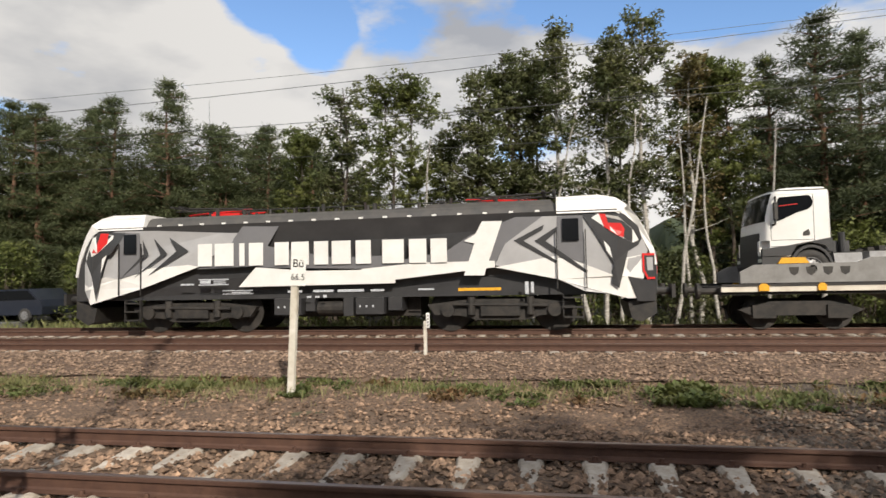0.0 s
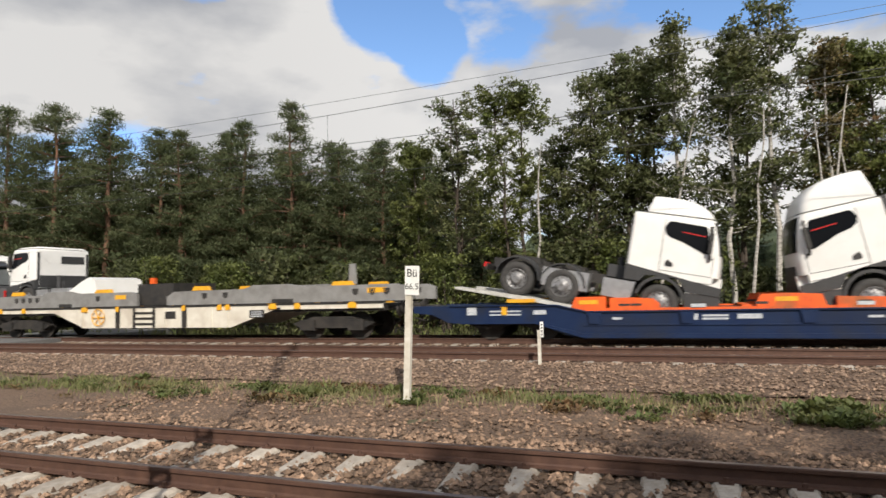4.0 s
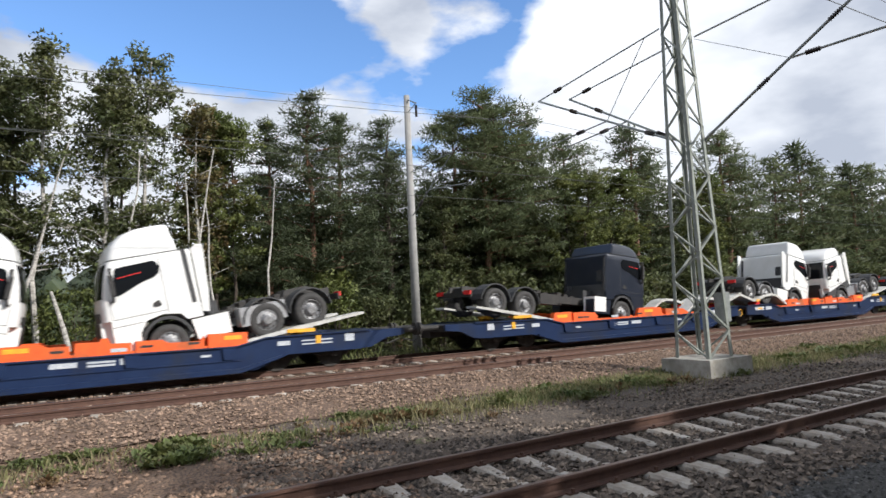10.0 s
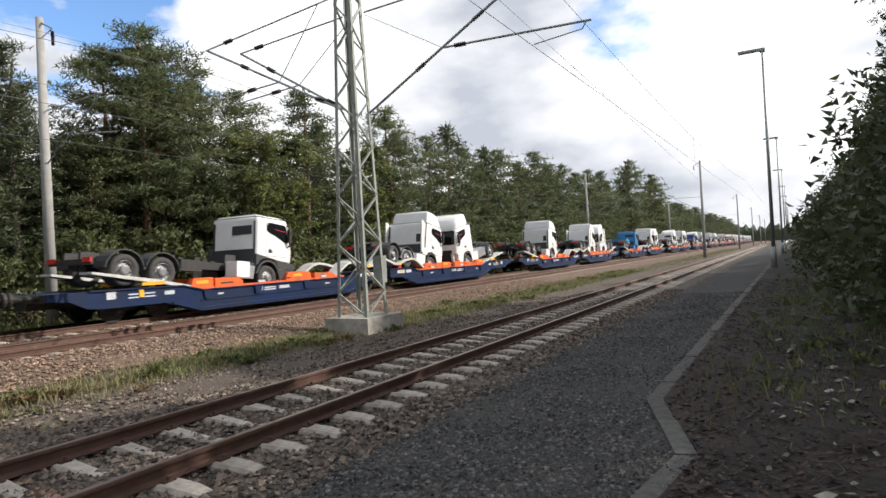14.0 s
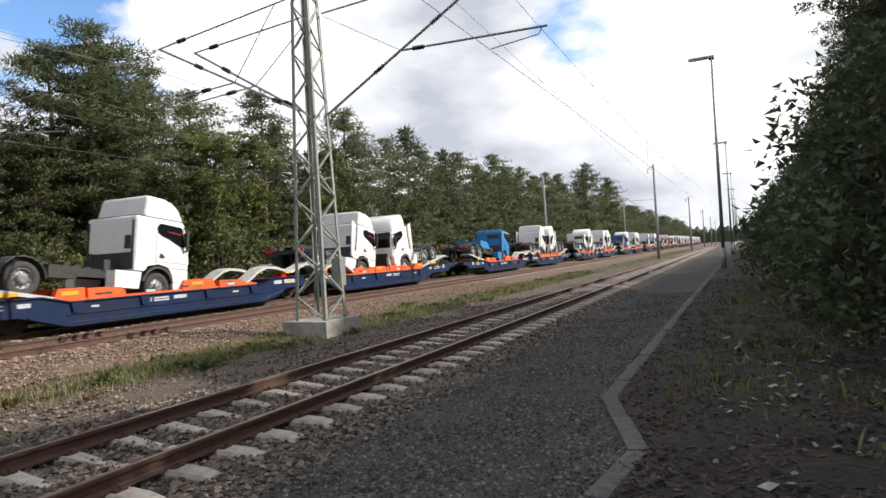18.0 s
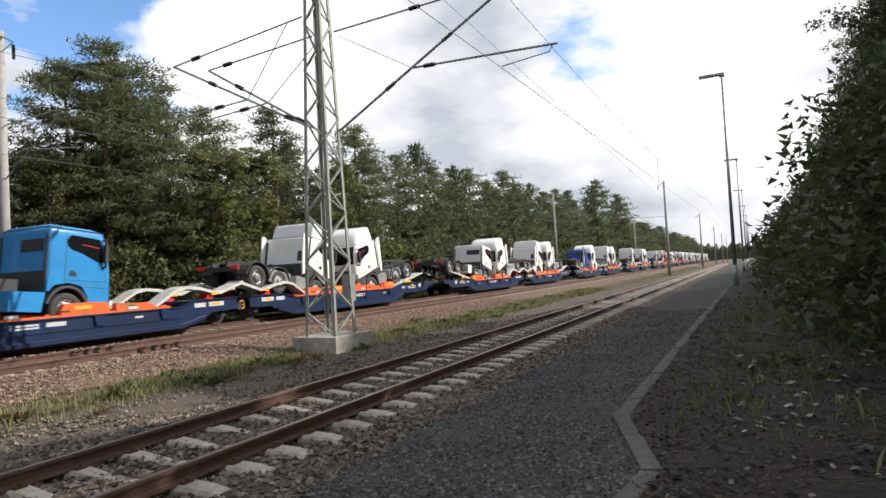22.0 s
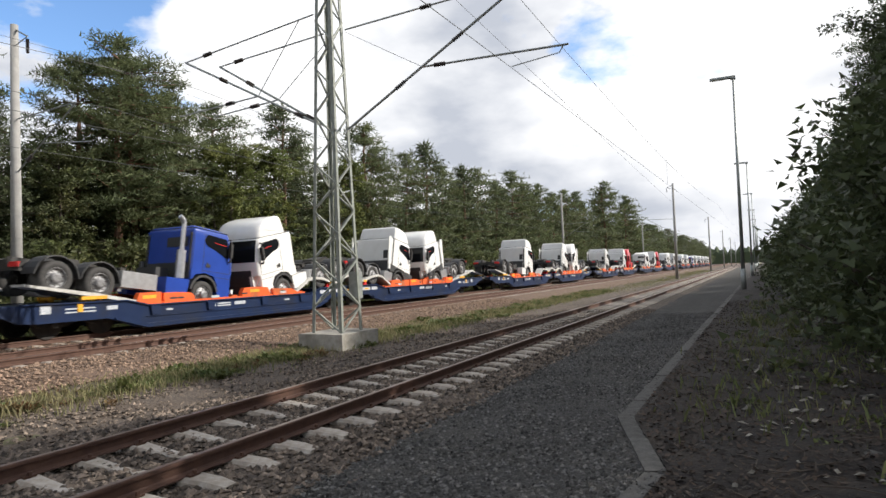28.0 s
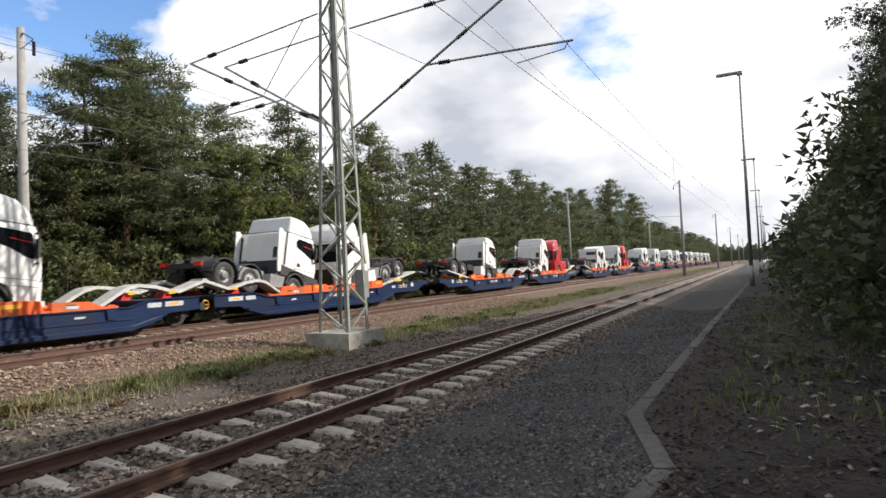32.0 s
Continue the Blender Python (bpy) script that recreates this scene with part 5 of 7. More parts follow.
for (x, y, h, tilt) in ((7.6, 19.3, 2.6, 3), (-0.2, 20.0, 3.5, -14)):
    st = empty("dead_trunk", "bare pale broken tree trunk at the wood's edge", "tree trunk", "dead trunks")
    st.matrix_basis = pose(x, y, level(y) - 0.1, 0, tilt, 0)
    bm = bmesh.new()
    cyl(bm, (0, 0, 0), (0.05, 0, h * 0.6), 0.1, 8, 0.085)
    cyl(bm, (0.05, 0, h * 0.6), (0, 0, h), 0.085, 8, 0.05)
    part("bare_stem", bm, "birch_bark", st)
for i, (x, y, h, tl) in enumerate(((-2.6, 20.6, 9, 12), (0.9, 20.2, 8.5, 4), (2.9, 20.4, 9, 8), (4.6, 20.8, 7, -6), (-7.0, 20.5, 8, 2), (6.3, 20.9, 8, 3), (3.6, 21.0, 8, -3))):
    st = empty("young_birch", "thin pale birch stem leaning at the wood's edge", "tree trunk", "thin birch stems")
    st.matrix_basis = pose(x, y, level(y) - 0.1, 0, tl, 0)
    bm = bmesh.new()
    limb(bm, (0, 0, 0), (0.2, 0, h), 0.075, 0.02, 0.08, random.Random(i), 6, 7)
    part("stem", bm, "birch_bark", st)

# pale rubbish and stones in the litter
for i, (x, y) in enumerate(((7.6, -5.05), (9.9, -5.4), (6.0, -5.2), (8.2, -6.0), (10.5, -6.0), (5.6, -5.7))):
    bm = bmesh.new()
    bmesh.ops.create_icosphere(bm, subdivisions=2, radius=0.085)
    for v in bm.verts:
        v.co *= 0.8 + 0.6 * noise.noise(v.co * 14 + Vector((i * 7, 0, 0)))
        v.co.z *= 0.45
    ob = part("pale_stone", bm, "kerb", smooth=False)
    ob.location = (x, y, level(y) + 0.03)
    tagged(ob, "small pale stone lying in the leaf litter", "stone", "stones in the litter")

# parked car at the level crossing
car = empty("parked_car", "dark blue estate car waiting at the level crossing", "car")
car.matrix_basis = pose(-25.6, 19.6, 0.10, 0, 0, 178)
bm = bmesh.new()
prism(bm, [(-2.2, 0.35), (2.25, 0.3), (2.3, 0.62), (2.1, 0.8), (1.1, 0.95), (0.35, 1.45), (-1.5, 1.48), (-2.1, 1.0), (-2.25, 0.7)], -0.88, 0.88)
soften(bm, 0.08, 3, 15)
part("body", bm, "navy", car)
for s in (-1, 1):
    bm = bmesh.new()
    prism(bm, [(0.95, 0.95), (0.35, 1.38), (-1.45, 1.4), (-1.95, 1.0)], s * 0.885 - 0.004, s * 0.885 + 0.004)
    part("side_window", bm, "glass", car)
    for x in (-1.35, 1.4):
        bm = bmesh.new()
        lathe(bm, [(0.0, -0.1), (0.2, -0.1), (0.3, -0.09), (0.32, 0), (0.3, 0.1), (0.0, 0.1)], (x, s * 0.82, 0.32), 18)
        w = part("wheel", bm, "tyre", car)
        bm = bmesh.new()
        lathe(bm, [(0.0, s * 0.115), (0.19, s * 0.105)], (x, s * 0.82, 0.32), 12)
        part("hubcap", bm, "rim", w)
    bm = bmesh.new()
    box(bm, 2.2, 2.3, s * 0.65 - 0.16, s * 0.65 + 0.16, 0.62, 0.74)
    part("headlight", bm, "headlight", car)


# ---- train: where it is at each second ----
def gone(t):
    """Metres the train has run since the start: it gathers speed steadily."""
    return 7.58 * t + 0.05616 * t * t


TRAVEL = [(t / 2, gone(t / 2)) for t in range(65)]
TRACK_Y, RAIL_Z = 14.15, 0.15
moving = []      # thing, pose at the start
turning = []     # wheelset, its place on its thing, radius


def on_train(ob, m):
    """m: the pose at the start of the clip."""
    ob.matrix_basis = m
    moving.append((ob, m.copy()))
    return ob


def at(s, z=0.0, tilt=0.0, turn=0.0, y=0.0):
    return pose(s, TRACK_Y + y, RAIL_Z + z, 0, 0, turn) @ pose(0, 0, 0, 0, tilt, 0)


# ---- lorries ----
def wheel_meshes(r=0.5, w=0.3, dual=False):
    bm = bmesh.new()
    k = w / 2
    lathe(bm, [(0.30, -k + 0.03), (0.33, -k), (r - 0.05, -k), (r - 0.01, -k + 0.04), (r, -k + 0.07), (r, k - 0.07), (r - 0.01, k - 0.04), (r - 0.05, k), (0.30, k)], (0, 0, 0), 26)
    tyre = bpy.data.meshes.new("tyre")
    bm.to_mesh(tyre)
    bm.free()
    tyre.shade_smooth()
    tyre.materials.append(M["tyre"])
    bm = bmesh.new()
    d = 0.0 if dual else -0.06
    lathe(bm, [(0.30, -k + 0.02), (0.285, -k + 0.01), (0.27, -k + 0.06), (0.21, -k + 0.09 + d), (0.16, -k + 0.07 + d), (0.15, -k + 0.0 + d), (0.1, -k - 0.03 + d), (0.001, -k - 0.03 + d)], (0, 0, 0), 22)
    for i in range(10):
        a = 2 * math.pi * i / 10
        cyl(bm, (0.185 * math.cos(a), -k + 0.08 + d, 0.185 * math.sin(a)), (0.185 * math.cos(a), -k + 0.045 + d, 0.185 * math.sin(a)), 0.016, 5)
    n = len(bm.faces)
    for i in range(10):
        a = 2 * math.pi * (i + 0.5) / 10
        cyl(bm, (0.238 * math.cos(a), -k + 0.09 + d * 0.6, 0.238 * math.sin(a)), (0.238 * math.cos(a), -k + 0.066 + d * 0.6, 0.238 * math.sin(a)), 0.027, 6)
    for f in list(bm.faces)[n:]:
        f.material_index = 1
    rim = bpy.data.meshes.new("rim")
    bm.to_mesh(rim)
    bm.free()
    rim.materials.append(M["rim"])
    rim.materials.append(M["black"])
    return tyre, rim


TYRE_F, RIM_F = wheel_meshes(0.5, 0.3)
TYRE_R, RIM_R = wheel_meshes(0.5, 0.55, True)


def add_wheel(parent, x, side, rear):
    w = new("wheel")
    w.parent = parent
    y = -1.06 if not rear else -0.95
    w.matrix_basis = pose(x, y if side < 0 else -y, 0.5, 0, 0, 0 if side < 0 else 180)
    t = new("tyre", TYRE_R if rear else TYRE_F)
    t.parent = w
    r = new("rim", RIM_R if rear else RIM_F)
    r.parent = w
    return w


ROOF = {"low": 2.98, "flat": 3.2, "mid": 3.34, "high": 3.62}


def NOSE(z):
    """How far the cab's front stands ahead of the front axle at each height."""
    return float(np.interp(z, [1.36, 1.7, 2.0, 2.4, 2.7, 2.88], [1.46, 1.44, 1.40, 1.31, 1.21, 1.13]))


def cab_ring(z, rear, nose, half, depth, n=3.0, arc=8):
    """Outline of a cab at one height: square behind, rounded in front."""
    pts = [(rear, -half + 0.05, z), (rear + 0.05, -half, z)]
    for i in range(-arc, arc + 1):
        a = 0.5 * math.pi * i / arc
        y = math.copysign(abs(math.sin(a)) ** (2 / n), a) * half
        pts.append((nose - depth + depth * max(0.0, math.cos(a)) ** (2 / n), y, z))
    return pts + [(rear + 0.05, half, z), (rear, half - 0.05, z)]


def loft(bm, rings):
    vs = [[bm.verts.new(p) for p in r] for r in rings]
    n = len(rings[0])
    for a, b in zip(vs[:-1], vs[1:]):
        for i in range(n):
            bm.faces.new((a[i], a[(i + 1) % n], b[(i + 1) % n], b[i]))
    bm.faces.new(vs[-1])
    bm.faces.new(vs[0][::-1])
    bmesh.ops.recalc_face_normals(bm, faces=bm.faces)


def front_patch(bm, heights, half, proud):
    """A curved panel that lies on the front of the cab."""
    rows = []
    for z in heights:
        row = []
        for i in range(15):
            y = half * (i / 7 - 1)
            k = max(0.0, 1 - (abs(y) / 1.22) ** 3) ** (1 / 3)
            row.append((NOSE(z) - 0.28 + 0.28 * k + proud, y, z))
        rows.append(row)
    out = [[bm.verts.new(p) for p in r] for r in rows]
    inn = [[bm.verts.new((x - proud - 0.01, y, z)) for x, y, z in r] for r in rows]
    for a, b in zip(out[:-1], out[1:]):
        for i in range(14):
            bm.faces.new((a[i], a[i + 1], b[i + 1], b[i]))
    for o, i in ((out[0], inn[0]), (inn[-1], out[-1])):
        for k in range(14):
            bm.faces.new((i[k], i[k + 1], o[k + 1], o[k]))
    for k in (0, -1):
        for j in range(len(rows) - 1):
            q = (out[j][k], out[j + 1][k], inn[j + 1][k], inn[j][k])
            bm.faces.new(q if k == 0 else q[::-1])
COLOUR_WORD = {"white": "white", "red": "red", "navy": "dark navy", "sky_blue": "light blue", "deep_blue": "deep blue"}


def round_corners(bm, front, r):
    """Rounds the upright corner edges ahead of a given x."""
    es = [e for e in bm.edges if all(v.co.x > front for v in e.verts) and abs(e.verts[0].co.y - e.verts[1].co.y) < 1e-4]
    bmesh.ops.bevel(bm, geom=es, offset=r, segments=4, affect="EDGES")


def make_truck(colour, roof, axles, dark_sill, deflector, skirt):
    tr = empty("lorry_tractor")
    C = colour
    # cab shell: lower part with the wheel arch, then the rounded upper body
    R = -0.62 if roof == "low" else -0.78 if roof == "flat" else -0.95
    shell = [(R, 1.02), (-0.56, 1.02), (-0.42, 1.2), (0.0, 1.29), (0.42, 1.2), (0.6, 0.92)]
    if dark_sill:
        shell += [(0.62, 0.88), (1.455, 0.92)]
    else:
        shell += [(0.66, 0.34), (1.40, 0.34), (1.46, 0.6)]
    shell += [(1.455, 1.37), (R, 1.37)]
    bm = bmesh.new()
    prism(bm, shell, -1.22, 1.22)
    round_corners(bm, 1.1, 0.24)
    cab = part("cab", bm, C, tr, smooth="edges")
    bm = bmesh.new()
    loft(bm, [cab_ring(z, R, NOSE(z), 1.22, 0.28) for z in (1.365, 1.6, 1.85, 2.1, 2.35, 2.6, 2.76)]
         + [cab_ring(2.84, R + 0.01, NOSE(2.84), 1.20, 0.29), cab_ring(2.88, R + 0.04, NOSE(2.88), 1.15, 0.30)])
    part("upper_body", bm, C, cab, smooth="edges")
    # roof
    bm = bmesh.new()
    h = ROOF[roof]
    if roof in ("low", "flat"):
        k = h - 2.87
        loft(bm, [cab_ring(2.87 + k * f, R + 0.05 + e, 1.1 - d, w, 0.3) for f, d, e, w in ((0, 0, 0, 1.13), (0.35, 0.07, 0.0, 1.12), (0.7, 0.22, 0.02, 1.08), (0.9, 0.5, 0.05, 1.0), (1.0, 0.85, 0.12, 0.86))])
    else:
        k = h - 2.86
        loft(bm, [cab_ring(2.86 + k * f, r0, x1, w, 0.32) for f, r0, x1, w in ((0, -0.64, 1.13, 1.19), (0.2, -0.62, 1.09, 1.185), (0.45, -0.58, 1.0, 1.175), (0.68, -0.54, 0.84, 1.16), (0.84, -0.52, 0.66, 1.14),
                  (0.95, -0.50, 0.40, 1.1), (1.0, -0.45, 0.08, 1.0))])
    part("roof", bm, C, cab, smooth="edges")
    bm = bmesh.new()
    loft(bm, [cab_ring(z, R + 0.02, NOSE(z) + 0.004, 1.205, 0.285) for z in (2.868, 2.884)])
    part("roof_seam", bm, "plastic", cab)
    if roof not in ("low", "flat"):
        for s in (-1, 1) if C == "red" else ():
            bm = bmesh.new()
            box(bm, -0.02, 0.62, s * 1.16 - 0.012, s * 1.16 + 0.012, 3.14, 3.18)
            part("roof_groove", bm, "plastic", cab)
    # lower trim
    low = "plastic" if dark_sill else C
    if dark_sill:
        bm = bmesh.new()
        prism(bm, [(0.60, 0.89), (0.66, 0.34), (1.40, 0.34), (1.48, 0.6), (1.46, 0.9)], -1.21, 1.21)
        soften(bm, 0.05, 2, 25)
        part("bumper", bm, "plastic", tr, "dark grey plastic bumper")
        for s in (-1, 1):
            bm = bmesh.new()
            y0, y1 = (-1.235, -1.1) if s < 0 else (1.1, 1.235)
            prism(bm, [(R - 0.02, 1.0), (R - 0.02, 1.42), (0.6, 1.22), (1.46, 1.12), (1.46, 0.9), (0.62, 0.9), (0.42, 1.2), (0.0, 1.3), (-0.42, 1.2), (-0.58, 1.0)], y0, y1)
            part("lower_trim", bm, "plastic", tr, "dark grey lower cab trim")
    for s in (-1, 1):
        bm = bmesh.new()
        y0, y1 = (-1.245, -0.9) if s < 0 else (0.9, 1.245)
        outer = [(0.66 * math.cos(a), 0.5 + 0.72 * math.sin(a)) for a in np.linspace(0.25, 2.9, 10)]
        inner = [(0.58 * math.cos(a), 0.5 + 0.64 * math.sin(a)) for a in np.linspace(2.9, 0.25, 10)]
        prism(bm, outer + inner, y0, y1)
        part("wheel_arch", bm, "plastic", tr)
    # steps behind the front wheel
    for s in (-1, 1):
        bm = bmesh.new()
        y0, y1 = (-1.2, -0.75) if s < 0 else (0.75, 1.2)
        prism(bm, [(-1.5, 0.45), (-0.74, 0.45), (-0.66, 0.95), (-1.5, 0.95)] if dark_sill else [(-1.6, 0.42), (-0.72, 0.42), (-0.64, 0.98), (-1.6, 0.98)], y0, y1)
        soften(bm, 0.06, 3)
        part("side_step_panel", bm, C if not dark_sill else "alu", tr, smooth="edges")
    # glass
    for s in (-1, 1):
        bm = bmesh.new()
        prism(bm, [(-0.12, 2.52), (-0.05, 2.66), (0.02, 2.7), (0.88, 2.66), (0.93, 2.6), (1.06, 2.04), (1.03, 1.96), (0.92, 1.95), (0.66, 2.06), (0.36, 2.19), (0.05, 2.27), (-0.08, 2.36)], s * 1.224 - 0.008, s * 1.224 + 0.008)
        part("side_window", bm, "glass", cab, "dark side window")
    bm = bmesh.new()
    front_patch(bm, (1.95, 2.2, 2.45, 2.66, 2.8), 1.1, 0.012)
    part("windscreen", bm, "glass", cab, "dark windscreen")
    bm = bmesh.new()
    front_patch(bm, (1.38, 1.5, 1.62), 0.9, 0.014)
    prism(bm, [(1.44, 0.66), (1.478, 0.66), (1.474, 1.38), (1.42, 1.38)], -0.82, 0.82)
    part("grille", bm, "plastic", cab, "dark front grille")
    bm = bmesh.new()
    for i in range(4):
        box(bm, 1.45, 1.488 - 0.006 * i, -0.76, 0.76, 0.78 + 0.17 * i, 0.81 + 0.17 * i)
    part("grille_insert", bm, "black", cab)
    for s in (-1, 1):
        bm = bmesh.new()
        box(bm, 1.38, 1.472, s * 1.0 - 0.16, s * 1.0 + 0.16, 0.66, 0.82)
        part("headlight", bm, "headlight", cab)
        bm = bmesh.new()
        box(bm, 1.0, 1.1, s * 1.33 - 0.07, s * 1.33 + 0.07, 1.98, 2.5)
        soften(bm, 0.025, 2)
        tube(bm, [(1.12, s * 1.15, 1.84), (1.08, s * 1.33, 1.84), (1.05, s * 1.33, 2.0)], 0.035, 6)
        tube(bm, [(1.0, s * 1.18, 2.66), (1.04, s * 1.33, 2.66), (1.05, s * 1.33, 2.48)], 0.03, 6)
        part("mirror", bm, "black", cab)
        bm = bmesh.new()
        prism(bm, [(0.0, 1.56), (0.05, 1.68), (0.2, 1.6), (0.21, 1.5), (0.02, 1.5)], s * 1.228 - 0.01, s * 1.228 + 0.01)
        part("door_handle", bm, "black", cab)
    bm = bmesh.new()
    for s in (-1, 1):
        y = s * 1.221
        for x0, x1, z0, z1 in ((-0.135, -0.12, 1.3, 2.72), (0.5, 1.2, 1.18, 1.195), (-0.12, 1.16, 1.366, 1.38), (1.16, 1.172, 1.38, 1.9)):
            box(bm, x0, x1, y - 0.003, y + 0.003, z0, z1)
    part("door_seam", bm, "plastic", cab)
    for s in (-1, 1):
        bm = bmesh.new()
        prism(bm, [(0.34, 2.44), (0.9, 2.39), (0.9, 2.41), (0.34, 2.46)], s * 1.236 - 0.002, s * 1.233 + 0.002)
        part("tension_strap", bm, "signal_red", cab, "red strap across the window")
    # rear of the cab
    bm = bmesh.new()
    box(bm, R - 0.035, R, -1.02, 1.02, 1.05, 1.62)
    box(bm, R - 0.03, R, -0.95, 0.1, 2.2, 2.55) if roof == "low" else box(bm, R - 0.03, R, -1.0, -0.72, 1.75, 2.2)
    part("rear_panel", bm, "plastic", cab)
    for s in (-1, 1):
        bm = bmesh.new()
        box(bm, R - 0.035, R, s * 1.1 - 0.04, s * 1.1 + 0.04, 1.05, 2.7)
        part("rear_corner_slot", bm, "plastic", cab)
    if deflector:
        for s in (-1, 1):
            bm = bmesh.new()
            prism(bm, [(-0.86, 1.42), (-0.74, 1.42), (-0.70, 2.86), (-0.82, 2.86)], s * 1.223 - 0.006, s * 1.223 + 0.006)
            part("dark_side_strip", bm, "plastic", cab)
    if deflector:
        for s in (-1, 1):
            bm = bmesh.new()
            prism(bm, [(-0.97, 1.15), (-0.97, 2.85), (-1.1, 2.95), (-1.28, 2.92), (-1.2, 1.6), (-1.12, 1.1)], s * 1.2 - 0.03, s * 1.2 + 0.03)
            soften(bm, 0.02, 2)
            part("side_deflector", bm, C, tr)
    # chassis
    tail = min(axles) - 0.95
    bm = bmesh.new()
    for s in (-1, 1):
        box(bm, tail, 0.9, s * 0.4 - 0.05, s * 0.4 + 0.05, 0.74, 1.02)
    for x in np.arange(-1.6, tail, -1.1):
        box(bm, x - 0.06, x + 0.06, -0.36, 0.36, 0.78, 0.98)
    box(bm, tail - 0.05, tail, -1.1, 1.1, 0.62, 0.8)
    part("chassis_frame", bm, "black", tr)
    rears = [a for a in axles if a < -2.6]
    lead = max(rears)
    # tanks and side boxes
    x1, x0 = -1.72, lead + 0.72
    if x1 - x0 > 0.3:
        for s in (-1, 1):
            bm = bmesh.new()
            y0, y1 = (-1.18, -0.55) if s < 0 else (0.55, 1.18)
            if skirt:
                box(bm, x0, x1, y0, y1, 0.38, 1.0)
            else:
                box(bm, x0, x0 + min(0.85 if min(axles) < -5.6 else 1.3, (x1 - x0)), y0, y1, 0.6 if min(axles) < -5.6 else 0.46, 0.98)
            soften(bm, 0.1, 3)
            part("side_skirt" if skirt else "fuel_tank", bm, C if skirt else "black" if min(axles) < -5.6 else "alu", tr)
    else:
        pass
    bm = bmesh.new()
    box(bm, -1.5, -1.0, -0.5, 0.5, 1.0, 1.35)
    cyl(bm, (-1.25, 0.55, 1.0), (-1.25, 0.55, 1.6), 0.1, 8)
    part("engine_cover", bm, "plastic", tr)
    bm = bmesh.new()
    for i in range(7):
        x = -1.9 - i * 0.35
        if x > lead + 0.2:
            box(bm, x - 0.1, x + 0.1, -0.3, 0.3, 1.02, 1.08 + 0.05 * (i % 3))
    part("frame_equipment", bm, "under", tr)
    if min(axles) > -5.6:
        bm = bmesh.new()
        c = sum(rears) / len(rears)
        prism(bm, [(c - 0.55, 1.03), (c + 0.5, 1.03), (c + 0.42, 1.2), (c - 0.3, 1.2)], -0.42, 0.42)
        part("fifth_wheel", bm, "black", tr, "black coupling plate")
    for x in axles:
        rear = x in rears
        for s in (-1, 1):
            add_wheel(tr, x, s, rear)
            if x < -1.5:
                bm = bmesh.new()
                y0, y1 = (-1.24, -0.62) if s < 0 else (0.62, 1.24)
                outer = [(x + 0.66 * math.cos(a), 0.52 + 0.64 * math.sin(a)) for a in np.linspace(0.05, 3.09, 11)]
                inner = [(x + 0.63 * math.cos(a), 0.52 + 0.60 * math.sin(a)) for a in np.linspace(3.09, 0.05, 11)]
                prism(bm, outer + inner, y0, y1)
                part("mudguard", bm, "plastic", tr)
    for s in (-1, 1):
        bm = bmesh.new()
        box(bm, tail - 0.1, tail - 0.04, s * 0.9 - 0.2, s * 0.9 + 0.2, 0.7, 0.84)
        part("tail_lamp", bm, "signal_red", tr, "red tail lamp")
    # upright exhaust, white tank or body parts that some of them carry
    if (len(axles) == 4 and not dark_sill) or C == "deep_blue":
        bm = bmesh.new()
        cyl(bm, (R - 0.3, -1.0, 1.0), (R - 0.3, -1.0, 2.0), 0.16, 12)
        tube(bm, [(R - 0.3, -1.0, 2.0), (R - 0.3, -1.0, 2.95), (R - 0.36, -1.0, 3.1), (R - 0.5, -1.0, 3.18)], 0.08, 8)
        part("exhaust_stack", bm, "alu", tr, "bright upright exhaust pipe")
    elif min(axles) < -5.6 and C in ("white", "navy") and roof in ("low", "mid"):
        bm = bmesh.new()
        x = -0.95 if len(axles) == 3 else -2.75
        box(bm, x - 0.62, x, -1.22, -0.62, 0.5, 1.08)
        soften(bm, 0.03, 2)
        part("side_tank", bm, "white", tr, "white square tank beside the frame")
    if C == "sky_blue":
        bm = bmesh.new()
        prism(bm, [(-5.0, 1.06), (-2.9, 1.06), (-3.5, 1.5), (-3.6, 1.6), (-5.0, 1.6)], -1.0, 1.0)
        part("body_panel", bm, C, tr, "light blue panel lying on the frame")
    return tr


truck_kinds = {}


def lorry(colour, roof, axles, dark_sill, deflector, skirt, s, z, tilt, facing, extra=""):
    key = (colour, roof, tuple(axles), dark_sill, deflector, skirt)
    m = at(s, z, tilt, 0 if facing > 0 else 180)
    if key in truck_kinds:
        ob = copy_thing(truck_kinds[key], m)
    else:
        ob = truck_kinds[key] = make_truck(*key)
    long = min(axles) < -5.6
    word = COLOUR_WORD[colour]
    kind = {"low": "low-roofed", "flat": "flat-roofed", "mid": "medium-roofed", "high": "high-roofed"}[roof]
    tagged(ob, f"new {word} {kind} lorry {'chassis' if long else 'tractor'} tilted on a rail wagon", "lorry", "lorries on the train")
    return on_train(ob, m)


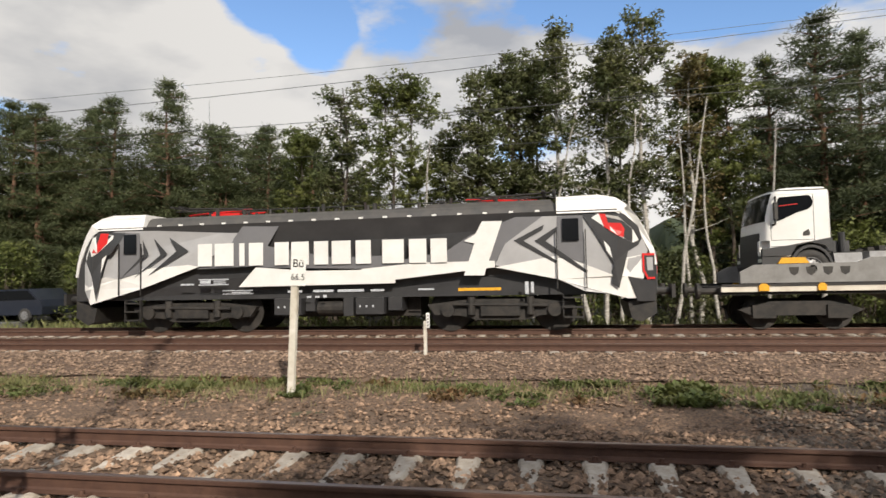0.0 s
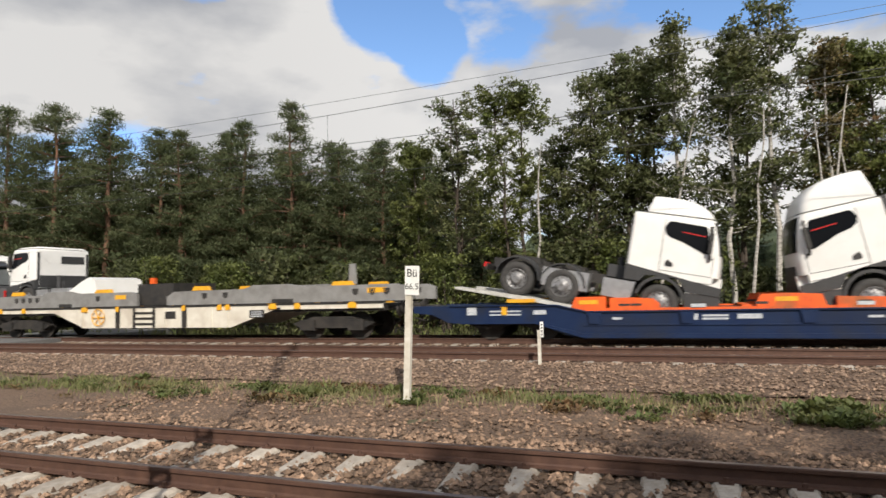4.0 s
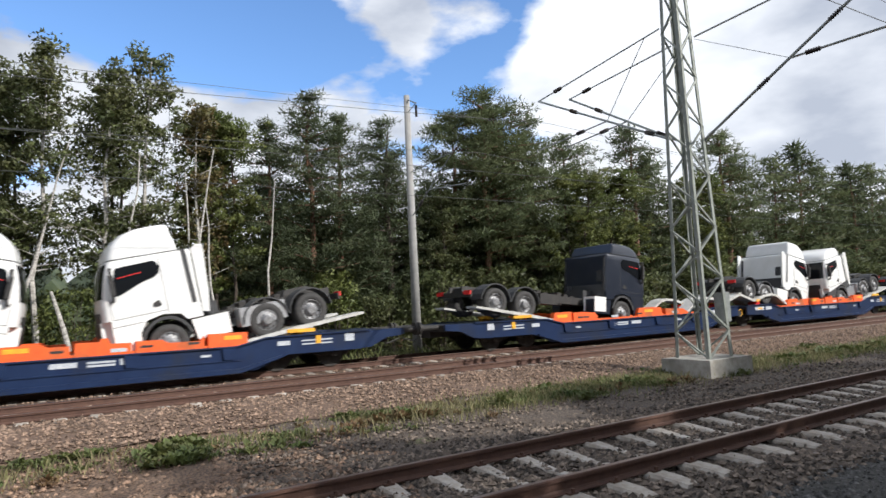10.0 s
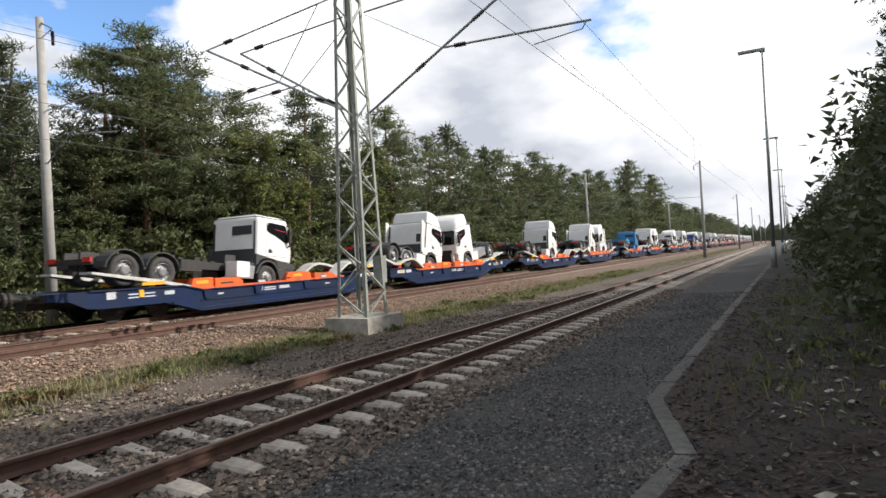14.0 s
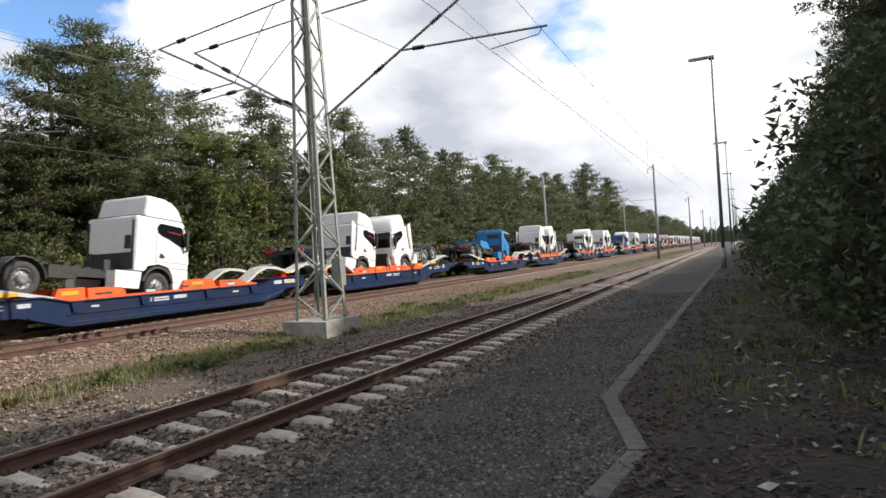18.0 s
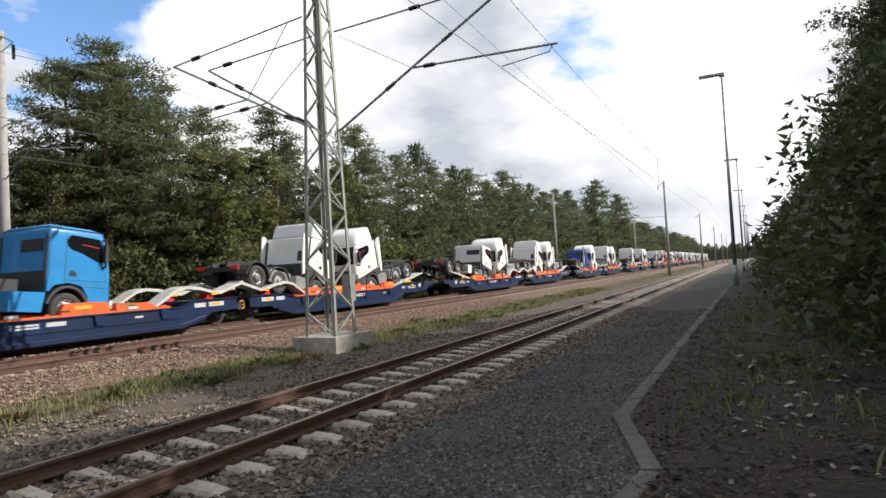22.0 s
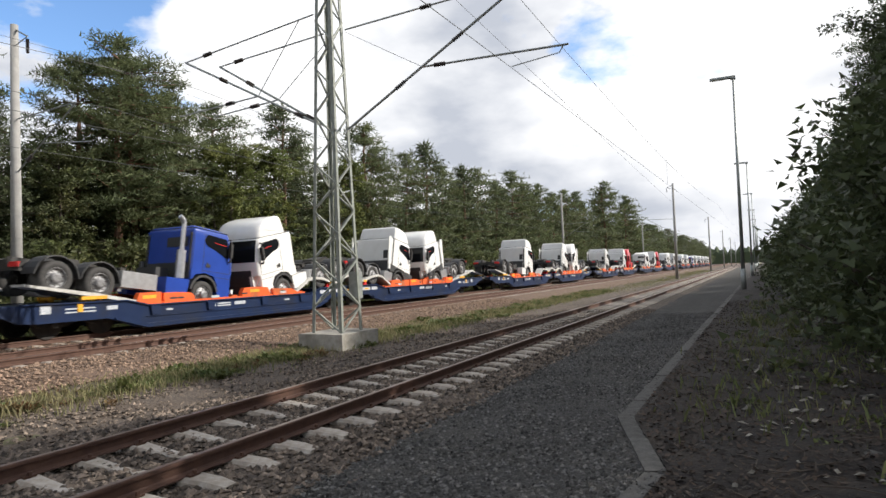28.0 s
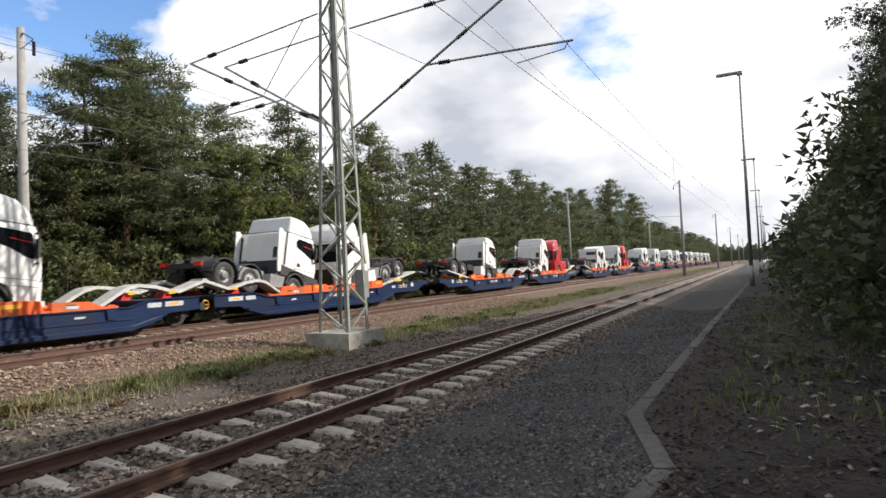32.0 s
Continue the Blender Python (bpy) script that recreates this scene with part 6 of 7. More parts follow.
# ---- low blue wagons ----
def wheelset_meshes():
    bm = bmesh.new()
    for s in (-1, 1):
        y = s * 0.7525
        lathe(bm, [(0.02, y - s * 0.07), (0.16, y - s * 0.08), (0.2, y - s * 0.05), (0.34, y - s * 0.045), (0.36, y - s * 0.065), (0.42, y - s * 0.065), (0.425, y + s * 0.06), (0.45, y + s * 0.065), (0.36, y + s * 0.07), (0.02, y + s * 0.07)], (0, 0, 0), 24)
        for i in range(5):
            a = i * 1.2566
            cyl(bm, (0.27 * math.cos(a), y - s * 0.055, 0.27 * math.sin(a)), (0.27 * math.cos(a), y - s * 0.065, 0.27 * math.sin(a)), 0.03, 6)
    cyl(bm, (0, -0.95, 0), (0, 0.95, 0), 0.08, 10)
    bmesh.ops.recalc_face_normals(bm, faces=bm.faces)
    me = bpy.data.meshes.new("wheelset")
    bm.to_mesh(me)
    bm.free()
    me.materials.append(M["under"])
    return me


WHEELSET = wheelset_meshes()
SILL = [(0.35, 0.96), (2.2, 0.96), (3.0, 0.76), (11.1, 0.76), (11.9, 0.95), (15.0, 0.98), (15.5, 1.0), (16.15, 1.0), (16.15, 0.80), (15.55, 0.74), (15.05, 0.5), (14.6, 0.46), (12.5, 0.46), (11.6, 0.12),
        (11.2, 0.08), (2.9, 0.08), (2.3, 0.14), (1.55, 0.5), (0.35, 0.54)]


K = 1.0216      # length of a half wagon against its drawing


def make_wagon(sign, tone):
    """One half of a coupled pair: the joint is at 0, the buffered end at 16.65. sign mirrors it."""
    wg = empty("flat_wagon")

    def P(pts):
        return [(sign * K * a, b) for a, b in pts]

    def B(bm, u0, u1, y0, y1, z0, z1):
        a, b = sorted((sign * K * u0, sign * K * u1))
        return box(bm, a, b, y0, y1, z0, z1)

    for s in (-1, 1):
        bm = bmesh.new()
        y0, y1 = (-1.40, -1.33) if s < 0 else (1.33, 1.40)
        prism(bm, P(SILL), y0, y1)
        part("side_sill", bm, "wagon", wg)
        bm = bmesh.new()
        y0, y1 = (-1.46, -1.30) if s < 0 else (1.30, 1.46)
        prism(bm, P([(0.35, 0.96), (2.2, 0.96), (3.0, 0.76), (11.1, 0.76), (11.9, 0.95), (15.0, 0.98), (15.0, 1.02), (11.9, 0.99), (11.1, 0.80), (3.0, 0.80), (2.2, 1.0), (0.35, 1.0)]), y0, y1)
        part("top_flange", bm, "wagon", wg)
        bm = bmesh.new()
        prism(bm, P([(1.9, 0.32), (2.9, 0.07), (11.2, 0.07), (12.3, 0.40), (12.3, 0.46), (11.2, 0.19), (2.9, 0.19), (1.9, 0.42)]), y0 - 0.02 if s < 0 else y0, y1 + (0.02 if s > 0 else 0))
        part("lower_flange", bm, "wagon", wg)
        bm = bmesh.new()
        B(bm, 2.9, 11.2, -1.43 if s < 0 else 1.40, -1.40 if s < 0 else 1.43, 0.40, 0.43)
        part("sill_rib", bm, "wagon", wg)
        for u in (3.6, 5.9, 8.6, 10.9):
            bm = bmesh.new()
            prism(bm, P([(u - 0.18, 0.75), (u + 0.18, 0.75), (u + 0.13, 0.45), (u - 0.13, 0.45)]), (-1.47 if s < 0 else 1.40), (-1.40 if s < 0 else 1.47))
            soften(bm, 0.02, 1)
            part("lashing_pocket", bm, "wagon", wg)
    # floors
    bm = bmesh.new()
    B(bm, 2.6, 11.6, -1.33, 1.33, 0.44, 0.57)
    part("low_deck", bm, "under", wg)
    bm = bmesh.new()
    B(bm, 0.35, 2.4, -1.33, 1.33, 0.84, 0.96)
    part("end_deck", bm, "wagon", wg)
    bm = bmesh.new()
    B(bm, 11.7, 16.1, -1.33, 1.33, 0.86, 0.98)
    part("end_deck", bm, "wagon", wg)
    bm = bmesh.new()
    B(bm, 0.4, 16.1, -0.3, 0.3, 0.55, 0.84)
    part("centre_beam", bm, "under", wg)
    # running gear
    for u in (0.85, 12.35, 13.95):
        ob = new("wheelset", WHEELSET)
        ob.parent = wg
        ob.location = (sign * K * u, 0, 0.42)
    for s in (-1, 1):
        bm = bmesh.new()
        y0, y1 = (-1.12, -0.9) if s < 0 else (0.9, 1.12)
        prism(bm, P([(11.7, 0.5), (12.0, 0.32), (12.7, 0.32), (13.0, 0.42), (13.3, 0.42), (13.6, 0.32), (14.3, 0.32), (14.6, 0.5), (13.6, 0.66), (12.6, 0.66)]), y0, y1)
        for u in (12.35, 13.95):
            cyl(bm, (sign * K * u, y0 - 0.08, 0.42), (sign * K * u, y1 + 0.08, 0.42), 0.12, 10)
        part("bogie_side", bm, "under", wg)
        bm = bmesh.new()
        prism(bm, P([(0.5, 0.45), (0.6, 0.3), (1.1, 0.3), (1.2, 0.45), (1.0, 0.6), (0.7, 0.6)]), y0, y1)
        cyl(bm, (sign * K * 0.85, y0 - 0.08, 0.42), (sign * K * 0.85, y1 + 0.08, 0.42), 0.12, 10)
        part("axle_guard", bm, "under", wg)
        bm = bmesh.new()
        cyl(bm, (sign * 16.45, s * 0.875, 0.92), (sign * 17.16, s * 0.875, 0.92), 0.09, 10)
        cyl(bm, (sign * 17.16, s * 0.875, 0.92), (sign * 17.24, s * 0.875, 0.92), 0.21, 14)
        part("buffer", bm, "under", wg)
        bm = bmesh.new()
        if sign > 0:
            lathe(bm, [(0.13, s * 1.2), (0.15, s * 1.22), (0.175, s * 1.2), (0.15, s * 1.18), (0.13, s * 1.2)], (0.12, 0, 0.66), 16)
            cyl(bm, (-0.02, s * 1.2, 0.66), (0.26, s * 1.2, 0.66), 0.015, 5)
        else:
            cyl(bm, (sign * 0.05, s * 1.2, 0.62), (sign * 0.05, s * 1.24, 0.62), 0.15, 14)
        if sign > 0:
            part("handbrake_wheel", bm, "yellow", wg, "yellow round handwheel")
        else:
            part("joint_plate", bm, "under", wg)
        # ramps
        y0, y1 = (-1.34, -0.72) if s < 0 else (0.72, 1.34)
        bm = bmesh.new()
        top = [(-0.1, 1.60), (0.5, 1.42), (1.05, 1.25), (1.4, 1.28), (2.0, 1.44), (2.6, 1.50), (3.0, 1.42), (4.0, 0.86)]
        prism(bm, P(top + [(a, b - 0.11) for a, b in top[::-1]]), y0, y1)
        part("arched_ramp", bm, "ramp", wg, "pale grey arched wheel ramp")
        bm = bmesh.new()
        B(bm, 1.25, 1.5, y0 - 0.01, y1 + 0.01, 1.13, 1.235)
        part("ramp_mark", bm, "yellow", wg, "yellow reflective mark")
        bm = bmesh.new()
        prism(bm, P([(11.0, 0.78), (14.85, 1.5), (14.85, 1.57), (12.8, 1.24), (11.0, 0.85)]), y0, y1)
        part("end_ramp", bm, "ramp", wg, "pale grey sloping wheel ramp")
        bm = bmesh.new()
        prism(bm, P([(12.75, 0.96), (12.95, 0.96), (13.05, 1.2), (12.85, 1.2)]), y0 + 0.1, y1 - 0.1)
        B(bm, 12.5, 13.3, y0 - 0.03, y0 + 0.08, 1.06, 1.16)
        part("ramp_prop", bm, "yellow", wg)
        bm = bmesh.new()
        prism(bm, P([(1.3, 0.96), (1.7, 0.96), (1.6, 1.15), (1.4, 1.15)]), y0 + 0.1, y1 - 0.1)
        part("wheel_stop", bm, "signal_red", wg)
        # orange loading frame: raised lengths on a low rail
        y0, y1 = (-1.36, -1.16) if s < 0 else (1.16, 1.36)
        if sign > 0:
            tops = [[(3.15, 0.83), (3.75, 0.85), (3.95, 1.14), (4.7, 1.16), (4.85, 1.07), (5.2, 1.07), (5.3, 1.13), (5.75, 1.13)], [(5.85, 1.14), (6.75, 1.14), (6.85, 1.07), (7.3, 1.07)], [(7.4, 1.13), (7.9, 1.13), (7.95, 1.21), (8.1, 1.21), (8.15, 1.07), (8.6, 1.07)],
                    [(8.7, 1.09), (9.3, 1.09), (9.45, 1.00), (10.2, 1.00), (10.3, 1.12)], [(10.4, 1.16), (11.4, 1.16)]]
            marks = ((6.0, 0.5), (10.8, 0.45))
        else:
            tops = [[(3.7, 0.81), (4.2, 1.04), (5.3, 1.08)], [(5.5, 0.83), (5.6, 1.14), (6.2, 1.18), (6.9, 1.16), (7.0, 0.98)], [(9.25, 0.98), (9.4, 1.10), (9.9, 1.14), (10.5, 1.14)], [(10.6, 1.18), (11.4, 1.18), (11.55, 0.83)]]
            marks = ((6.1, 0.5), (10.8, 0.5))
        for prof in tops:
            bm = bmesh.new()
            prism(bm, P(prof + [(prof[-1][0], 0.77), (prof[0][0], 0.77)]), y0, y1)
            part("loading_rail", bm, "orange", wg, "orange loading frame rail")
        bm = bmesh.new()
        B(bm, 3.3, 11.4, y0 + 0.03, y1 - 0.03, 0.76, 0.86)
        part("base_rail", bm, "orange", wg)
        for u, wd in marks:
            bm = bmesh.new()
            B(bm, u, u + wd, y0 - 0.006, y1 + 0.006, 0.98, 1.09)
            part("reflector", bm, "yellow", wg, "yellow reflector patch")
        bm = bmesh.new()
        for u in ((4.2, 6.9, 8.8, 9.9) if sign > 0 else (4.6, 6.75, 9.7, 10.0)):
            B(bm, u, u + 0.28, y0 - 0.005, y0 + 0.02, 0.92, 0.98)
        part("dark_slot", bm, "black", wg)
        for u in (4.55, 8.15):
            bm = bmesh.new()
            B(bm, u, u + 0.35, y0 - 0.006, y0, 0.86, 0.95)
            part("pale_label", bm, "stencil", wg)
    bm = bmesh.new()
    for u in (3.3, 5.1, 7.1, 9.1, 10.8):
        B(bm, u, u + 0.22, -1.16, 1.16, 0.8, 0.9)
    part("loading_crossbar", bm, "orange", wg)
    # stencilled data panels
    for u, w, z, h in ((1.0, 0.7, 0.72, 0.16), (1.85, 0.5, 0.72, 0.15), (6.9, 0.55, 0.56, 0.12), (7.65, 0.6, 0.62, 0.05), (7.65, 0.6, 0.54, 0.05), (8.35, 0.16, 0.54, 0.16), (4.4, 0.3, 0.56, 0.06), (10.2, 0.25, 0.56, 0.06), (12.2, 0.35, 0.72, 0.12), (12.9, 0.9, 0.8, 0.04), (12.9, 0.9, 0.7, 0.04), (14.2, 0.28, 0.72, 0.22)):
        bm = bmesh.new()
        B(bm, u, u + w, -1.404, -1.400, z, z + h)
        part("stencil_panel", bm, "stencil", wg)
    bm = bmesh.new()
    B(bm, 1.2, 1.55, -1.407, -1.404, 0.76, 0.84)
    part("yellow_mark", bm, "yellow", wg)
    bm = bmesh.new()
    B(bm, 13.3, 13.45, -1.43, -1.40, 0.72, 0.95)
    part("yellow_mark", bm, "yellow", wg)
    bm = bmesh.new()
    cyl(bm, (sign * 16.45, 0, 0.9), (sign * 17.25, 0, 0.9), 0.07, 8)
    box(bm, min(sign * 15.9, sign * 16.45), max(sign * 15.9, sign * 16.45), -1.2, 1.2, 0.76, 0.98)
    tube(bm, [(sign * 16.45, 0.3, 0.85), (sign * 16.7, 0.3, 0.45), (sign * 17.2, 0.25, 0.6)], 0.025, 5)
    part("coupling", bm, "under", wg)
    return wg


NODE0, PITCH = 38.75, 17.27
wagon_right, wagon_left = make_wagon(1, 0), make_wagon(-1, 0)
first = {1: True, -1: True}
LAST_NODE = 31


def add_wagon(n):
    """The half wagon between node n and node n + 1. Even nodes are joints, odd ones buffered ends."""
    sign = 1 if n % 2 == 0 else -1
    s = NODE0 + PITCH * (n if sign > 0 else n + 1)
    proto = wagon_right if sign > 0 else wagon_left
    m = at(s)
    if first[sign]:
        ob, first[sign] = proto, False
    else:
        ob = copy_thing(proto, m)
    tagged(ob, "dark blue low flat wagon with orange loading frame and pale ramps", "rail wagon", "wagons of the train")
    on_train(ob, m)
    if n < 9:
        for c in ob.children:
            if c.name.startswith("wheelset"):
                turning.append((c, c.location.copy(), 0.42))
    return ob


# what stands on each half wagon: slot, colour, roof, axles, dark sill, deflector, skirt
S1, S2 = (0, -3.6), (0, -2.6, -3.92)
L3, L4, T3, N3 = (0, -5.04, -6.38), (0, -1.75, -5.0, -6.36), (0, -4.45, -5.8), (0, -3.97, -5.32)
M3, X3, S3 = (0, -4.7, -6.03), (0, -5.72, -7.1), (0, -3.9)
LOADS = {
    -1: [("A", "white", "mid", S2, True, False, False), ("B", "white", "high", S2, True, True, False)],
    0: [("C", "white", "high", S1, False, False, False), ("D", "red", "high", S1, False, True, True)],
    1: [("E", "white", "low", L4, False, False, False), ("L", "white", "flat", S3, False, False, False)],
    2: [("C", "white", "high", S2, False, True, False), ("D", "white", "high", S2, False, True, False)],
    3: [("F", "navy", "mid", L3, False, False, False)],
    4: [("C", "white", "high", S2, False, True, False), ("D", "white", "mid", S2, True, True, False)],
    5: [("J", "white", "low", M3, True, False, False)],
    6: [("C", "white", "high", S2, False, True, False), ("D", "white", "high", S1, False, False, False)],
    7: [("G", "white", "high", T3, False, False, False)],
    8: [("C", "white", "high", S2, False, True, False), ("D", "white", "high", S2, False, True, False)],
    9: [("K", "sky_blue", "low", X3, False, False, False)],
    10: [("C", "white", "high", S2, True, True, False), ("D", "white", "high", S2, True, True, False)],
    11: [("E", "white", "low", L4, True, False, False), ("B", "white", "high", S1, True, True, False)],
    12: [("C", "white", "high", S2, False, True, False), ("D", "white", "high", S1, True, True, False)],
    13: [("H", "deep_blue", "low", N3, False, False, False), ("B", "white", "high", S2, False, False, False)],
    14: [("C", "white", "high", S2, True, True, False), ("D", "white", "high", S2, True, True, False)],
    15: [("M", "white", "high", T3, False, False, False)],
    16: [("C", "white", "high", S2, True, True, False), ("D", "white", "high", S2, False, True, False)],
    17: [("G", "white", "mid", T3, True, True, False)],
    18: [("C", "white", "high", S2, False, True, False), ("D", "red", "high", S1, False, True, True)],
    19: [("F", "white", "low", L3, False, False, False), ("B", "white", "mid", S1, False, False, False)],
    20: [("C", "white", "high", S2, False, True, False), ("D", "red", "high", S1, False, True, True)],
}
for n in range(21, LAST_NODE):
    LOADS[n] = ([("C", "white", "high", S2, False, True, False), ("D", "white", "high", S2, False, True, False)] if n % 2 == 0
                else [("A", "white", "mid", S2, True, False, False), ("B", "white", "high", S1, True, True, False)])
LOADS[25] = [("A", "deep_blue", "low", L3, False, False, False), ("B", "white", "mid", S1, False, False, False)]
# place of the front axle from the left node, tilt, way it faces
SLOT = {"A": (7.68, 11.3, 1), "B": (12.75, 10.5, -1), "C": (4.81, 10.5, 1), "D": (9.79, 10.5, -1), "E": (8.46, 7.4, 1), "F": (9.33, 6.2, 1),
        "G": (9.1, 7.0, 1), "H": (8.25, 8.0, 1), "J": (9.18, 5.6, 1), "K": (10.32, 5.6, 1), "L": (12.12, 11.5, -1), "M": (10.22, 7.0, 1)}
SMALL = {"stencil_panel", "lashing_pocket", "reflector", "dark_slot", "pale_label", "yellow_mark", "tension_strap", "tail_lamp", "door_handle", "rear_corner_slot", "door_seam",
         "headlight", "grille_insert", "ramp_mark", "wheel_stop", "ramp_prop", "sill_rib", "joint_plate", "handbrake_wheel", "roof_groove", "frame_equipment", "mirror"}


def plain(ob):
    """Takes off the fittings that nobody could see at the far end of the train."""
    for c in [c for c in ob.children_recursive if c.name.split(".")[0] in SMALL]:
        bpy.data.objects.remove(c)


for n in range(-1, LAST_NODE):
    if n > 20:
        plain(add_wagon(n))
    else:
        add_wagon(n)
    for slot, colour, roof, axles, sill, defl, skirt in LOADS[n]:
        u, tilt, facing = SLOT[slot]
        truck = lorry(colour, roof, axles, sill, defl, skirt, NODE0 + PITCH * n + u, 0.49, tilt, facing)
        if n > 20 and truck not in truck_kinds.values():
            plain(truck)


# ---- cream pocket wagon with grey loading frames ----
def make_cream():
    wg = empty("pocket_wagon", "cream pocket wagon carrying grey loading frames with yellow lugs", "rail wagon", "wagons of the train")
    L0, L1 = -9.2, 9.2
    for s in (-1, 1):
        y0, y1 = (-1.40, -1.32) if s < 0 else (1.32, 1.40)
        bm = bmesh.new()
        prism(bm, [(L0, 1.12), (L1, 1.12), (L1, 0.98), (5.2, 0.98), (3.4, 0.40), (-3.5, 0.40), (-5.1, 0.98), (L0, 0.98)], y0, y1)
        part("side_sill", bm, "cream", wg)
        bm = bmesh.new()
        box(bm, L0, L1, y0 - 0.02, y1 + 0.02, 1.12, 1.18)
        part("top_flange", bm, "black", wg)
        for x, hw in ((-3.55, 0.03), (-3.0, 0.03), (-1.75, 0.1), (-0.95, 0.05), (0.0, 0.05), (0.5, 0.03), (1.4, 0.1), (2.6, 0.03), (3.3, 0.03)):
            bm = bmesh.new()
            box(bm, x - hw, x + hw, y0 - 0.03, y1 + 0.03, 0.41, 1.12)
            part("stanchion", bm, "under" if hw > 0.04 else "cream", wg)
        for k in range(3):
            bm = bmesh.new()
            box(bm, -0.9, -0.05, y0 - 0.025, y1 + 0.025, 0.5 + 0.2 * k, 0.58 + 0.2 * k)
            part("ladder_step", bm, "under", wg)
        for x, w in ((-8.3, 0.25), (-6.9, 0.2), (-3.6, 0.3), (-1.85, 0.16), (1.3, 0.16), (2.85, 0.2), (3.2, 0.2), (5.0, 0.3), (6.0, 0.22), (8.0, 0.3)):
            bm = bmesh.new()
            box(bm, x, x + w, y0 - 0.05, y0 if s < 0 else y0 + 0.13, 1.0, 1.13)
            prism(bm, [(x, 1.13), (x + w, 1.13), (x + w * 0.7, 1.19), (x + w * 0.3, 1.19)], y0 - 0.045, y0 + 0.02)
            part("yellow_lug", bm, "yellow", wg)
        for c in (-7.22, 7.22):
            bm = bmesh.new()
            b0, b1 = (-1.12, -0.92) if s < 0 else (0.92, 1.12)
            prism(bm, [(c - 1.5, 0.5), (c - 1.1, 0.3), (c - 0.6, 0.35), (c + 0.6, 0.35), (c + 1.1, 0.3), (c + 1.5, 0.5), (c + 0.7, 0.72), (c - 0.7, 0.72)], b0, b1)
            for dx in (-0.9, 0.9):
                box(bm, c + dx - 0.28, c + dx + 0.28, b0 - 0.06, b1 + 0.06, 0.28, 0.62)
            part("bogie_side", bm, "under", wg)
        for x in (-9.2, 9.2):
            d = 1 if x > 0 else -1
            bm = bmesh.new()
            cyl(bm, (x, s * 0.875, 1.0), (x + d * 0.45, s * 0.875, 1.0), 0.09, 10)
            cyl(bm, (x + d * 0.45, s * 0.875, 1.0), (x + d * 0.53, s * 0.875, 1.0), 0.22, 14)
            part("buffer", bm, "under", wg)
    bm = bmesh.new()
    box(bm, L0, L1, -1.3, 1.3, 0.9, 1.1)
    part("deck", bm, "under", wg)
    bm = bmesh.new()
    lathe(bm, [(0.29, 0), (0.31, -0.02), (0.33, 0), (0.31, 0.02), (0.29, 0)], (-2.68, -1.47, 0.80), 20)
    for a in range(3):
        t = a * 1.047
        cyl(bm, (-2.68 - 0.3 * math.cos(t), -1.47, 0.80 - 0.3 * math.sin(t)), (-2.68 + 0.3 * math.cos(t), -1.47, 0.80 + 0.3 * math.sin(t)), 0.018, 5)
    part("handbrake_wheel", bm, "yellow", wg, "yellow spoked handwheel")
    for x, w in ((0.5, 0.5), (4.2, 0.6)):
        bm = bmesh.new()
        box(bm, x, x + w, -1.415, -1.40, 0.72, 0.98)
        part("dark_panel", bm, "black", wg)
    bm = bmesh.new()
    for k in range(3):
        box(bm, 4.27, 4.72, -1.42, -1.415, 0.76 + 0.07 * k, 0.79 + 0.07 * k)
    part("stencil_panel", bm, "stencil", wg)
    bm = bmesh.new()
    box(bm, 4.95, 5.45, -1.404, -1.40, 0.98, 1.05)
    part("plain_mark", bm, "navy", wg)
    for c in (-7.22, 7.22):
        for dx in (-0.9, 0.9):
            ob = new("wheelset", WHEELSET)
            ob.parent = wg
            ob.location = (c + dx, 0, 0.42)
    return wg


cream = make_cream()
CREAM_S = 12.0
on_train(cream, at(CREAM_S))


